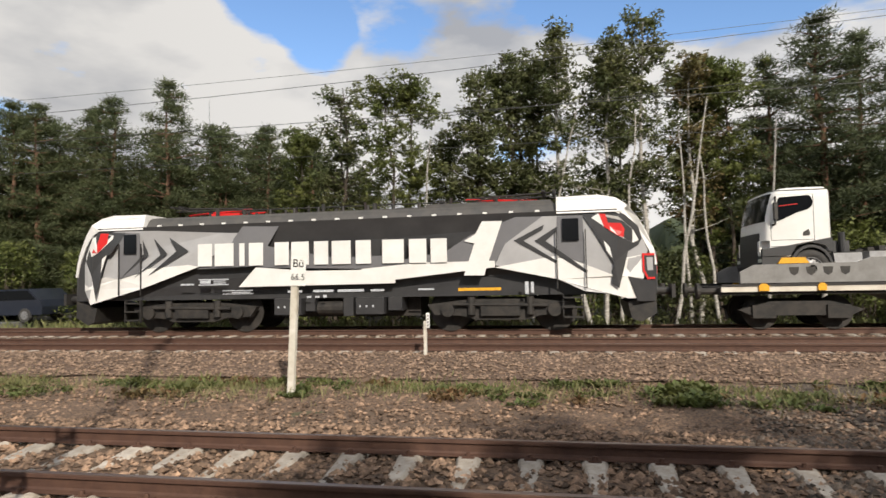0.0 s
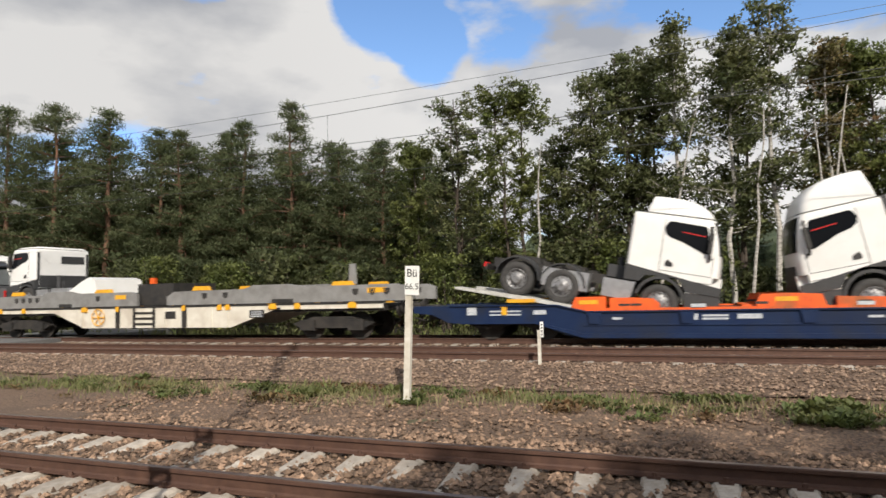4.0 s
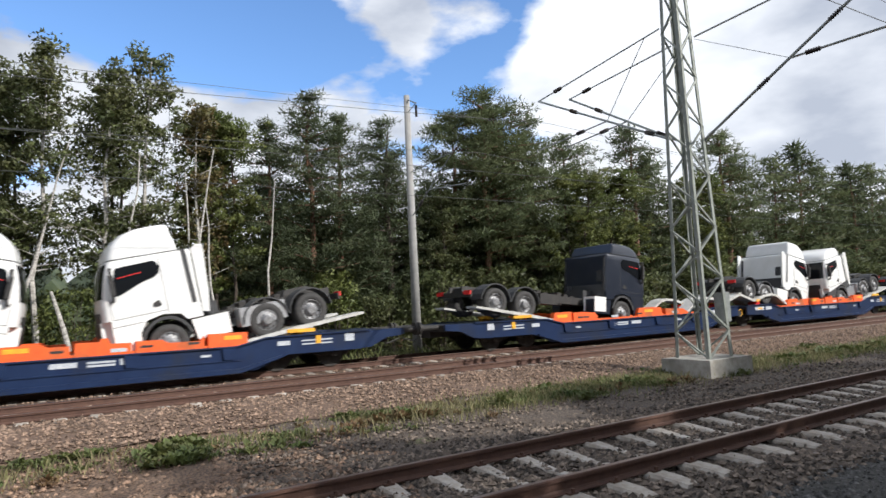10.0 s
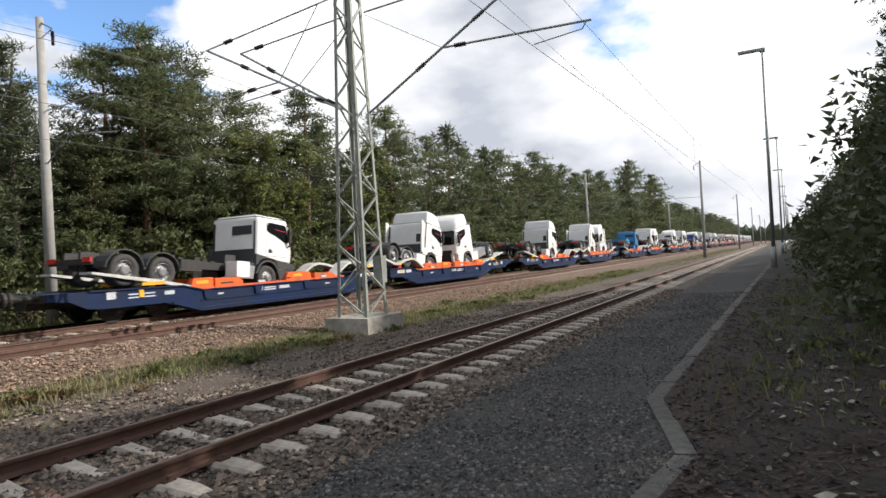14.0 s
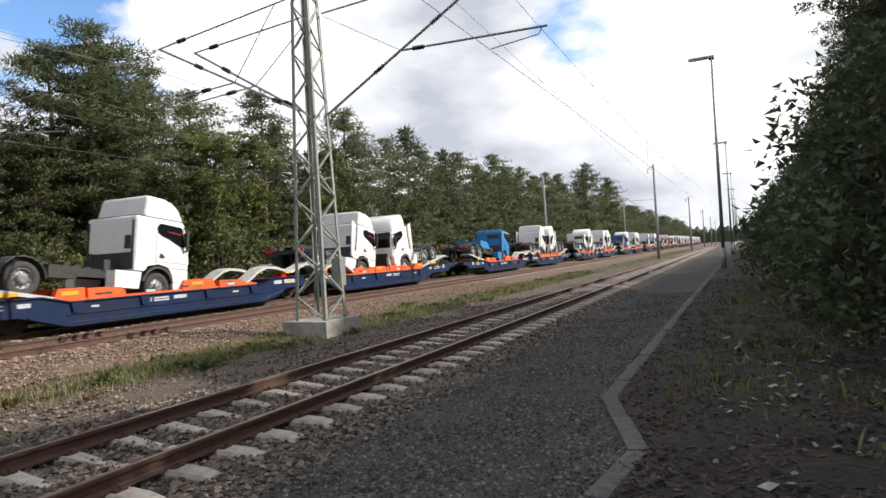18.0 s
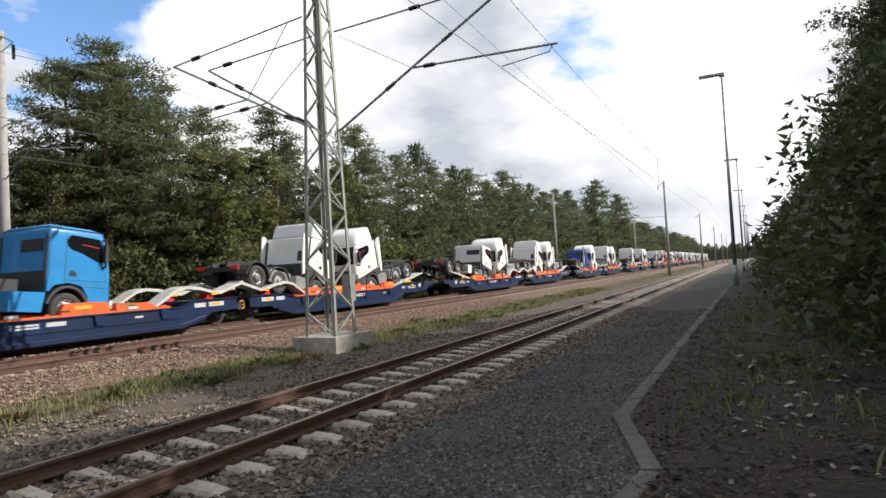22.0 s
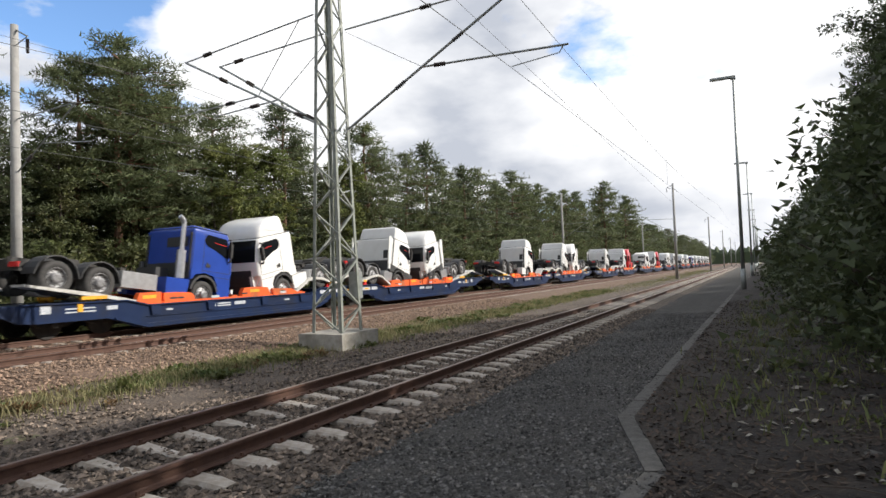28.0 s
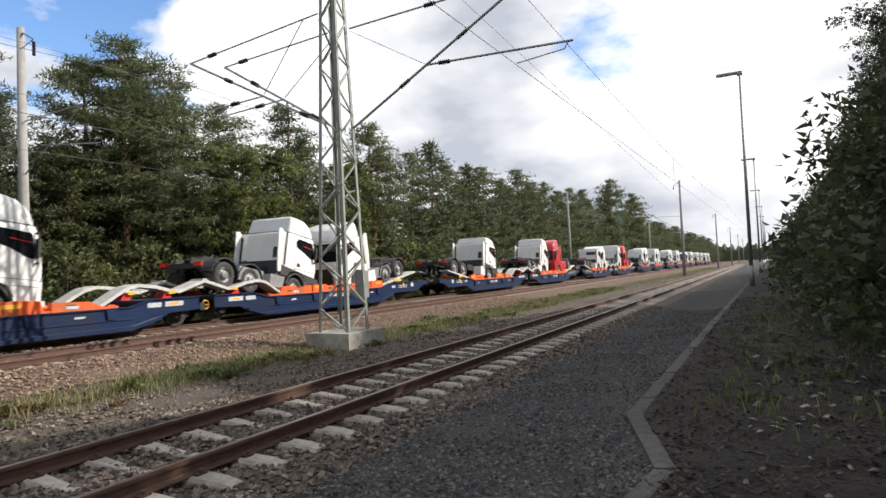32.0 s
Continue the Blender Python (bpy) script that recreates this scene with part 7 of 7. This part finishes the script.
def loading_frame(x0, x1, holes, pale):
    fr = empty("loading_frame", "grey steel loading frame with yellow lugs lying on the wagon", "loading frame", "loading frames on the wagon")
    for s in (-1, 1):
        y0, y1 = (-1.3, -1.18) if s < 0 else (1.18, 1.3)
        d = x1 - x0
        bm = bmesh.new()
        prism(bm, [(x0, 1.2), (x1, 1.2), (x1, 1.62), (x1 - 0.3, 1.72), (x0 + d * 0.62, 1.72), (x0 + d * 0.55, 1.82), (x0 + d * 0.40, 1.82), (x0 + d * 0.36, 1.7), (x0 + 0.35, 1.68), (x0, 1.5)], y0, y1)
        soften(bm, 0.02, 1)
        part("side_beam", bm, "frame_grey", fr)
        for h in holes:
            bm = bmesh.new()
            prism(bm, [(h - 0.12, 1.6), (h + 0.12, 1.6), (h + 0.1, 1.45), (h, 1.38), (h - 0.1, 1.45)], y0 - 0.004, y0 + 0.01)
            part("dark_hole", bm, "black", fr)
        for a, b in ((x0 + d * 0.12, 0.75), (x0 + d * 0.72, 0.85)):
            bm = bmesh.new()
            prism(bm, [(a, 1.70), (a + b, 1.70), (a + b - 0.1, 1.85), (a + 0.1, 1.85)], y0 + 0.02, y1 + 0.06)
            soften(bm, 0.02, 1)
            part("yellow_lug", bm, "yellow", fr)
        bm = bmesh.new()
        box(bm, x0 + d * 0.86, x0 + d * 0.93, y0 - 0.004, y0, 1.46, 1.62)
        part("yellow_label", bm, "yellow", fr)
        bm = bmesh.new()
        box(bm, x0 + d * 0.48, x0 + d * 0.57, y0 - 0.005, y0 + 0.01, 1.2, 1.33)
        part("dark_slot", bm, "black", fr)
    bm = bmesh.new()
    for t in (0.1, 0.35, 0.6, 0.9):
        box(bm, x0 + (x1 - x0) * t, x0 + (x1 - x0) * t + 0.2, -1.2, 1.2, 1.22, 1.45)
    part("crossbar", bm, "frame_grey", fr)
    return on_train(fr, at(CREAM_S))


bm = bmesh.new()
box(bm, -1.1, 0.6, -1.1, 1.1, 1.2, 2.0)
soften(bm, 0.04, 2)
recess = part("black_box", bm, "black")
tagged(recess, "black equipment box between the grey loading frames", "equipment box")
on_train(recess, at(CREAM_S))
bm = bmesh.new()
box(bm, -0.5, -0.3, -1.12, -0.98, 2.0, 2.22)
soften(bm, 0.015, 1)
lamp_box = part("orange_box", bm, "orange")
tagged(lamp_box, "small orange box standing on the black equipment box", "box")
on_train(lamp_box, at(CREAM_S))
bm = bmesh.new()
prism(bm, [(7.9, 1.75), (8.2, 1.75), (8.15, 2.4), (7.95, 2.4)], -1.2, -1.14)
flap = part("grey_flap", bm, "frame_grey")
tagged(flap, "upright grey steel flap on the loading frame", "flap")
on_train(flap, at(CREAM_S))
loading_frame(-8.7, -0.94, (-7.4, -7.0, -6.6, -6.2, -2.9), 0)
loading_frame(0.48, 9.95, (2.2, 3.1, 8.2, 8.8, 9.3), 1)
small = lorry("white", "low", (0, -3.6), True, False, False, CREAM_S - 6.95, 1.05, 0.0, -1)
spare = [ob for ob in small.children if ob.name.split(".")[0] == "mudguard" or (ob.name.split(".")[0] == "wheel" and ob.matrix_basis.translation.x < -2)]
for ob in [c for w in spare for c in w.children] + spare:
    bpy.data.objects.remove(ob)
# a short day cab
for ob in small.children_recursive:
    if ob.data is not None and ob.data.name.split(".")[0] not in ("tyre", "rim"):
        for v in ob.data.vertices:
            v.co.x *= 0.8
            v.co.z = 0.5 + (v.co.z - 0.5) * 0.87
bm = bmesh.new()
prism(bm, [(-4.9, 1.72), (-3.2, 1.72), (-3.3, 2.25), (-3.6, 2.35), (-4.0, 2.2)], -1.1, 1.1)
soften(bm, 0.05, 2)
fender = part("cab_fairing", bm, "white")
tagged(fender, "white loose cab fairing lying on the loading frame", "vehicle part")
on_train(fender, at(CREAM_S))


# ---- locomotive ----
def make_loco():
    lo = empty("electric_locomotive", "grey, white and black electric locomotive with red eye motif", "locomotive")
    body = [(-8.98, 0.98), (-8.98, 1.75), (-8.78, 2.25), (-8.25, 3.05), (-7.95, 3.36), (7.95, 3.36), (8.25, 3.05), (8.78, 2.25), (8.98, 1.75), (8.98, 0.98)]
    bm = bmesh.new()
    prism(bm, body, -1.49, 1.49)
    for v in bm.verts:
        if abs(v.co.x) > 8.0:
            v.co.y *= 1 - 0.22 * min(1, (abs(v.co.x) - 8.0) / 0.98)
    soften(bm, 0.05, 2, 25)
    part("body", bm, "loco_dark", lo, "anthracite body shell")
    bm = bmesh.new()
    prism(bm, [(-6.35, 3.33), (-6.35, 3.62), (-6.25, 3.68), (6.25, 3.68), (6.35, 3.62), (6.35, 3.33)], -1.36, 1.36)
    for v in bm.verts:
        if v.co.z > 3.5:
            v.co.y *= 0.86
    soften(bm, 0.03, 2)
    part("machine_roof", bm, "loco_roof", lo, "dark grey roof section")
    for e in (-1, 1):
        def taper(bm):
            for v in bm.verts:
                if abs(v.co.x) > 8.0:
                    v.co.y *= 1 - 0.2 * min(1, (abs(v.co.x) - 8.0) / 0.98)
                if v.co.z > 3.6:
                    v.co.y *= 0.88
            soften(bm, 0.05, 3, 20)

        bm = bmesh.new()
        pts = [(6.36, 3.28), (6.36, 3.80), (7.5, 3.82), (7.95, 3.72), (8.25, 3.48), (8.1, 3.26), (7.95, 3.28)]
        prism(bm, [(e * a, b) for a, b in pts], -1.5, 1.5)
        taper(bm)
        part("cab_roof", bm, "loco_white", lo, "off-white rounded cab roof")
        for s in (-1, 1):
            bm = bmesh.new()
            y0, y1 = sorted((s * 1.16, s * 1.5))
            prism(bm, [(e * a, b) for a, b in ((7.95, 3.70), (8.22, 3.5), (8.5, 3.14), (8.75, 2.66), (8.93, 2.18), (9.0, 1.75), (8.9, 1.75), (8.78, 2.18), (8.5, 2.72), (8.2, 3.12), (7.9, 3.28))], y0, y1)
            taper(bm)
            part("corner_pillar", bm, "loco_white", lo, "off-white corner pillar of the cab")
        bm = bmesh.new()
        prism(bm, [(e * 8.27, 3.06), (e * 8.30, 3.08), (e * 8.83, 2.27), (e * 8.80, 2.24)], -1.12, 1.12)
        part("windscreen", bm, "screen", lo, "windscreen with the sky's reflection put into its grey")
        bm = bmesh.new()
        prism(bm, [(e * a, b) for a, b in ((7.6, 3.69), (7.95, 3.58), (8.4, 3.155), (8.4, 3.10), (7.95, 3.5), (7.6, 3.6))], -1.14, 1.14)
        part("front_roof_panel", bm, "loco_dark", lo, "dark panel over the windscreen")
        bm = bmesh.new()
        box(bm, min(e * 8.95, e * 9.0), max(e * 8.95, e * 9.0), -1.1, 1.1, 1.05, 2.1)
        part("front_panel", bm, "loco_mid", lo)
        for s in (-1, 1):
            bm = bmesh.new()
            box(bm, min(e * 8.97, e * 9.02), max(e * 8.97, e * 9.02), s * 0.72 - 0.3, s * 0.72 + 0.3, 1.5, 2.0)
            p = part("lamp_surround", bm, "signal_red", lo, "red lamp surround")
            bm = bmesh.new()
            box(bm, min(e * 9.0, e * 9.035), max(e * 9.0, e * 9.035), s * 0.72 - 0.22, s * 0.72 + 0.22, 1.57, 1.92)
            part("lamp_panel", bm, "black", p)
            for k in range(4):
                bm = bmesh.new()
                cy = s * 0.72 - 0.16 + 0.107 * k
                prism(bm, [(e * 9.036, 1.6), (e * 9.04, 1.6), (e * 9.04, 1.72), (e * 9.036, 1.72)], cy - 0.03, cy + 0.03)
                part("white_tooth", bm, "loco_white", p)
            bm = bmesh.new()
            cyl(bm, (e * 8.95, s * 0.875, 1.04), (e * 9.35, s * 0.875, 1.04), 0.11, 12)
            box(bm, min(e * 9.35, e * 9.45), max(e * 9.35, e * 9.45), s * 0.875 - 0.3, s * 0.875 + 0.3, 0.86, 1.22)
            part("buffer", bm, "black", lo)
        bm = bmesh.new()
        prism(bm, [(e * 8.2, 0.75), (e * 8.95, 0.98), (e * 8.95, 0.45), (e * 8.55, 0.22), (e * 8.3, 0.3)], -1.2, 1.2)
        part("snow_plough", bm, "black", lo)
        bm = bmesh.new()
        cyl(bm, (e * 8.9, 0, 1.0), (e * 9.4, 0, 1.0), 0.06, 8)
        part("coupling_hook", bm, "under", lo)
    # painted side areas
    art = [
        ("loco_grey", [(-8.57, 2.14), (-8.5, 2.38), (-8.13, 3.19), (-5.92, 3.15), (-3.65, 3.01), (-3.01, 2.98), (-3.31, 2.71), (-4.46, 2), (-6.19, 1.44), (-6.46, 1.37), (-8.29, 0.91), (-8.56, 1.32)]),
        ("loco_white", [(-8.56, 1.52), (-7.65, 1.75), (-7.19, 1.66), (-6.82, 1.93), (-4.77, 2.06), (-4.44, 1.99), (-6.23, 1.4), (-6.46, 1.33), (-8.29, 0.87), (-8.34, 0.99), (-8.25, 1.35), (-8.56, 1.32)]),
        ("loco_mid", [(-3.26, 2.83), (-2.97, 3.18), (-1.8, 3.14), (-2.55, 1.96), (-4.46, 1.92), (-3.31, 2.71)]),
        ("loco_mid", [(-2.17, 2.56), (-0.03, 2.16), (1.79, 2.19), (1.78, 1.78), (-2.55, 1.93)]),
        ("loco_white", [(-2.55, 1.93), (-0.84, 1.79), (1.78, 1.78), (1.77, 1.38), (-3.1, 1.35)]),
        ("loco_mid", [(1.23, 1.91), (3.27, 2.26), (3.94, 2.67), (5.24, 3.15), (5.98, 3.14), (4.94, 2.42), (4.64, 1.86), (1.53, 1.79)]),
        ("loco_white", [(0.76, 1.81), (2.52, 1.95), (4.64, 1.95), (4.64, 1.77), (0.76, 1.38)]),
        ("loco_grey", [(4.64, 1.83), (4.94, 2.42), (5.98, 3.14), (8.13, 3.12), (8.55, 2.69), (8.76, 2.14), (8.61, 1.73), (8.6, 1.39), (8.32, 0.92), (7.06, 1.07), (6.38, 1.4)]),
        ("loco_white", [(4.64, 1.77), (6.4, 2.06), (7.14, 1.77), (7.87, 1.47), (8.16, 1.95), (8.69, 2.04), (8.63, 1.39), (8.21, 1.43), (8.42, 0.86), (8.19, 0.86), (7.06, 1.18), (6.38, 1.4)]),
        ("loco_mid", [(6.37, 3.12), (7.06, 3.13), (7.09, 1.84), (6.38, 1.99)]),
        ("loco_mid", [(-7.17, 3.12), (-6.45, 3.09), (-6.44, 1.85), (-7.16, 1.66)]),
        ("loco_dark", [(5.17, 2.49), (6.02, 2.91), (5.97, 2.77), (5.45, 2.48), (6.34, 1.91), (6.32, 1.83)]),
        ("loco_dark", [(5.75, 2.47), (6.37, 2.85), (6.36, 2.72), (6.05, 2.46), (7.17, 1.61), (7.08, 1.57)]),
        ("loco_dark", [(-5.41, 2.92), (-4.75, 2.48), (-6.14, 1.76), (-5.17, 2.49)]),
        ("loco_dark", [(-5.94, 2.91), (-5.48, 2.42), (-6.68, 1.67), (-5.7, 2.4)]),
        ("loco_dark", [(-6.33, 2.87), (-6.13, 2.44), (-7.14, 1.64), (-6.3, 2.44)]),
        ("loco_dark", [(7.05, 3.16), (8.13, 3.14), (8.52, 2.8), (8.6, 2.45), (8.5, 2.28), (8.23, 2.12), (7.96, 1.13), (7.77, 1.27), (7.85, 1.82), (7.57, 2.28)]),
        ("loco_white", [(7.28, 3.05), (7.46, 3.16), (7.99, 3.06), (8.38, 2.7), (8.52, 2.42), (8.37, 2.35), (7.98, 2.54)]),
        ("signal_red", [(7.49, 3.15), (7.66, 3.14), (7.72, 2.9), (8.05, 2.88), (8.15, 2.74), (8.12, 2.5), (7.98, 2.54), (7.75, 2.69), (7.62, 2.79)]),
        ("loco_white", [(7.59, 2.43), (7.75, 2.24), (7.8, 1.94), (7.66, 2.15)]),
        ("loco_dark", [(8.21, 1.45), (8.6, 1.36), (8.93, 1.33), (8.91, 0.77), (8.44, 0.78)]),
        ("loco_dark", [(-8.31, 2.87), (-7.89, 3.14), (-6.92, 3.12), (-7.47, 2.43), (-7.61, 2.44), (-7.97, 1.03), (-8.19, 1.8), (-8.55, 2.38)]),
        ("loco_white", [(-8.45, 2.42), (-8.13, 2.98), (-7.75, 3.12), (-7.34, 3.04), (-7.38, 2.92), (-7.93, 2.49), (-8.45, 2.3)]),
        ("signal_red", [(-8.17, 2.52), (-7.8, 3.12), (-7.52, 3.11), (-7.57, 2.8), (-7.93, 2.49)]),
        ("loco_white", [(-7.75, 2.32), (-7.58, 2.44), (-7.79, 1.87)]),
        ("loco_white", [(3.79, 2.52), (4.12, 2.72), (4.31, 3.06), (4.87, 3.05), (4.34, 1.55), (3.77, 1.56), (4.08, 2.45)]),
        ("signal_red", [(8.6, 2.06), (8.93, 2.06), (8.93, 1.36), (8.72, 1.36), (8.6, 1.6)]),
        ("loco_dark", [(8.65, 2.0), (8.93, 2.0), (8.93, 1.42), (8.75, 1.42), (8.65, 1.62)]),
        ("loco_grey", [(8.71, 1.95), (8.88, 1.95), (8.88, 1.6), (8.73, 1.6)]),
    ]
    for s in (-1, 1):
        for k, (m, pts) in enumerate(art):
            bm = bmesh.new()
            y = s * (1.4925 + 0.0022 * k)
            pp = [(x, z) for x, z in pts]
            vs, fs = prism(bm, pp, y - 0.001, y + 0.001)
            for v in bm.verts:
                ax = abs(v.co.x)
                if ax > 8.0:
                    v.co.y *= 1 - 0.22 * min(1, (ax - 8.0) / 0.98)
            part("painted_area", bm, m, lo)
        # row of plain white blocks where the name stands
        for a, b in ((-4.42, -3.95), (-3.86, -3.24), (-3.05, -2.88), (-2.74, -2.28), (-1.91, -1.46), (-1.38, -0.83), (-0.67, -0.23), (-0.12, 0.46),
                     (0.61, 1.07), (1.41, 2.05), (2.2, 2.71), (2.83, 3.3)):
            bm = bmesh.new()
            y = s * 1.556
            z = 2.0 - 0.008 * (a + 4.4)
            prism(bm, [(a, z), (b, z), (b, z + 0.68), (a, z + 0.68)], y - 0.003, y + 0.003)
            soften(bm, 0.09, 3)
            part("white_block", bm, "loco_white", lo)
        bm = bmesh.new()
        for a, b, z, h in ((-3.6, 1.0, 1.14, 0.02), (-3.6, 1.0, 1.24, 0.02), (-3.3, 0.6, 1.18, 0.03), (-1.5, 0.45, 1.16, 0.06), (-0.7, 0.62, 1.16, 0.07), (0.05, 0.8, 1.16, 0.07), (1.05, 0.4, 1.16, 0.06), (2.45, 0.45, 1.17, 0.05), (-5.0, 0.45, 1.43, 0.05), (-4.4, 1.0, 1.42, 0.03), (-4.4, 1.0, 1.58, 0.03), (-4.35, 0.35, 1.47, 0.1), (-3.9, 0.4, 1.47, 0.03), (-3.9, 0.4, 1.53, 0.03), (-0.9, 0.14, 1.0, 0.05), (-0.65, 0.14, 1.0, 0.05), (-0.4, 0.12, 1.0, 0.08), (5.46, 0.1, 1.02, 0.34), (5.62, 0.08, 1.05, 0.3)):
            prism(bm, [(a, z), (a + b, z), (a + b, z + h), (a, z + h)], s * 1.554 - 0.002, s * 1.554 + 0.002)
        part("stencil_panel", bm, "stencil", lo)
        bm = bmesh.new()
        prism(bm, [(3.6, 1.13), (4.8, 1.13), (4.8, 1.21), (3.6, 1.21)], s * 1.554 - 0.002, s * 1.554 + 0.002)
        part("yellow_bar", bm, "yellow", lo)
        for e, x0 in ((1, 6.5), (-1, -6.97)):
            bm = bmesh.new()
            prism(bm, [(x0, 2.44), (x0 + 0.44, 2.44), (x0 + 0.44, 3.05), (x0, 3.05)], s * 1.562 - 0.004, s * 1.562 + 0.004)
            soften(bm, 0.05, 2)
            part("cab_door_window", bm, "glass", lo, "dark cab door window")
            for dx in (-0.17, 0.6):
                bm = bmesh.new()
                box(bm, x0 + dx, x0 + dx + 0.03, s * 1.585 - 0.015, s * 1.585 + 0.015, 1.15, 2.75)
                part("handrail", bm, "black", lo)
            bm = bmesh.new()
            for z in (0.35, 0.62, 0.88):
                box(bm, x0, x0 + 0.5, s * 1.4 - 0.12, s * 1.4 + 0.12, z, z + 0.04)
            box(bm, x0 - 0.03, x0, s * 1.42 - 0.05, s * 1.42 + 0.05, 0.3, 1.0)
            box(bm, x0 + 0.5, x0 + 0.53, s * 1.42 - 0.05, s * 1.42 + 0.05, 0.3, 1.0)
            part("cab_step", bm, "black", lo)
        # roof edge lamps
        bm = bmesh.new()
        for i in range(17):
            box(bm, -5.9 + i * 0.73, -5.78 + i * 0.73, s * 1.4 - 0.03, s * 1.4 + 0.03, 3.365, 3.42)
        part("roof_bracket_row", bm, "loco_white", lo)
    # running gear
    for c in (-4.75, 4.75):
        for s in (-1, 1):
            bm = bmesh.new()
            y0, y1 = (-1.25, -1.02) if s < 0 else (1.02, 1.25)
            prism(bm, [(c - 2.1, 0.75), (c - 1.9, 0.45), (c - 1.1, 0.42), (c - 0.7, 0.3), (c + 0.7, 0.3), (c + 1.1, 0.42), (c + 1.9, 0.45), (c + 2.1, 0.75), (c + 0.9, 0.88), (c - 0.9, 0.88)], y0, y1)
            for dx in (-1.5, 1.5):
                cyl(bm, (c + dx, y0 - 0.1, 0.58), (c + dx, y1 + 0.1, 0.58), 0.19, 12)
                cyl(bm, (c + dx * 0.55, y0 - 0.05, 0.45), (c + dx * 0.55, y0 - 0.05, 0.95), 0.11, 10)
            box(bm, c - 0.55, c + 0.55, y0 - 0.12, y1 + 0.12, 0.42, 0.75)
            tube(bm, [(c - 1.3, y0 - 0.1, 0.75), (c + 1.3, y0 - 0.1, 0.7)], 0.05, 7)
            part("bogie_side", bm, "under", lo)
        for dx in (-1.5, 1.5):
            ob = new("wheelset", WHEELSET)
            ob.parent = lo
            ob.location = (c + dx, 0, 0.57)
            ob.scale = (1.36, 1.0, 1.36)
            turning.append((ob, ob.location.copy(), 0.57))
    for x0, x1, z0, y in ((-2.0, -1.15, 0.5, 1.4), (-1.05, -0.75, 0.6, 1.3), (0.15, 0.45, 0.45, 1.35), (0.55, 1.4, 0.5, 1.42), (1.5, 1.9, 0.6, 1.3)):
        bm = bmesh.new()
        box(bm, x0, x1, -y, y, z0, 0.98)
        soften(bm, 0.04, 2)
        part("equipment_box", bm, "loco_dark", lo)
        for i in range(3):
            bm = bmesh.new()
            box(bm, x0 + 0.1 + 0.2 * i, x0 + 0.15 + 0.2 * i, -y - 0.004, -y, z0 + 0.2, z0 + 0.26)
            if x1 - x0 > 0.7:
                part("data_mark", bm, "stencil", lo)
    bm = bmesh.new()
    cyl(bm, (-0.7, -1.1, 0.68), (0.1, -1.1, 0.68), 0.2, 12)
    part("air_tank", bm, "under", lo)
    bm = bmesh.new()
    box(bm, -2.3, 2.3, -0.6, 0.6, 0.4, 0.98)
    part("underframe_core", bm, "under", lo)
    # roof gear
    gear = random.Random(4)
    for i in range(34):
        x = -5.6 + i * 0.33
        bm = bmesh.new()
        y = gear.uniform(-0.9, 0.2)
        cyl(bm, (x, y, 3.45), (x, y, gear.uniform(3.62, 3.86)), gear.uniform(0.03, 0.07), 7)
        part("roof_insulator", bm, gear.choice(("insul", "black", "under")), lo)
    for c, d in ((-4.1, 1), (4.6, -1)):
        pan = new("pantograph")
        pan.parent = lo
        for k, (a, b, z0, z1, r) in enumerate(((-1.3, 0.9, 3.70, 3.82, 0.03), (0.9, -1.6, 3.84, 3.94, 0.025))):
            for s in (-1, 1):
                bm = bmesh.new()
                tube(bm, [(c + d * a, s * 0.45, z0), (c + d * b, s * (0.4 if k else 0.45), z1)], r, 6)
                part("folded_arm", bm, "black" if k else "signal_red", pan)
        bm = bmesh.new()
        box(bm, c - 0.5, c + 0.5, -0.55, 0.55, 3.62, 3.72)
        part("red_base", bm, "signal_red", pan, "red base frame")
        bm = bmesh.new()
        box(bm, c - d * 1.4 - 0.05, c - d * 1.4 + 0.05, -0.85, 0.85, 3.92, 3.97)
        box(bm, c - d * 1.7 - 0.05, c - d * 1.7 + 0.05, -0.85, 0.85, 3.92, 3.97)
        part("contact_strip", bm, "black", pan)
        bm = bmesh.new()
        for dx in (-0.8, 0.8, 1.6):
            cyl(bm, (c + dx, -0.4, 3.5), (c + dx, -0.4, 3.7), 0.06, 8)
        part("insulator", bm, "insul", pan)
    bm = bmesh.new()
    tube(bm, [(-5.8, -0.6, 3.95), (-2.0, -0.6, 3.9), (3.0, -0.6, 3.88), (5.6, -0.6, 3.95)], 0.02, 6)
    for x in np.arange(-2.5, 3.5, 0.8):
        cyl(bm, (x, -0.6, 3.66), (x, -0.6, 3.9), 0.05, 8)
    part("roof_busbar", bm, "black", lo)
    bm = bmesh.new()
    box(bm, 2.6, 6.2, -1.0, 1.0, 3.68, 3.78)
    part("roof_hatch", bm, "loco_roof", lo)
    for ob in lo.children:
        if ob.name.split(".")[0] in ("body", "machine_roof", "cab_roof", "corner_pillar", "roof_bracket_row", "roof_hatch", "roof_busbar", "windscreen"):
            for v in ob.data.vertices:
                if v.co.z > 2.2:
                    v.co.z = 2.2 + (v.co.z - 2.2) * 0.925
    return lo


loco = make_loco()
on_train(loco, at(-7.75))


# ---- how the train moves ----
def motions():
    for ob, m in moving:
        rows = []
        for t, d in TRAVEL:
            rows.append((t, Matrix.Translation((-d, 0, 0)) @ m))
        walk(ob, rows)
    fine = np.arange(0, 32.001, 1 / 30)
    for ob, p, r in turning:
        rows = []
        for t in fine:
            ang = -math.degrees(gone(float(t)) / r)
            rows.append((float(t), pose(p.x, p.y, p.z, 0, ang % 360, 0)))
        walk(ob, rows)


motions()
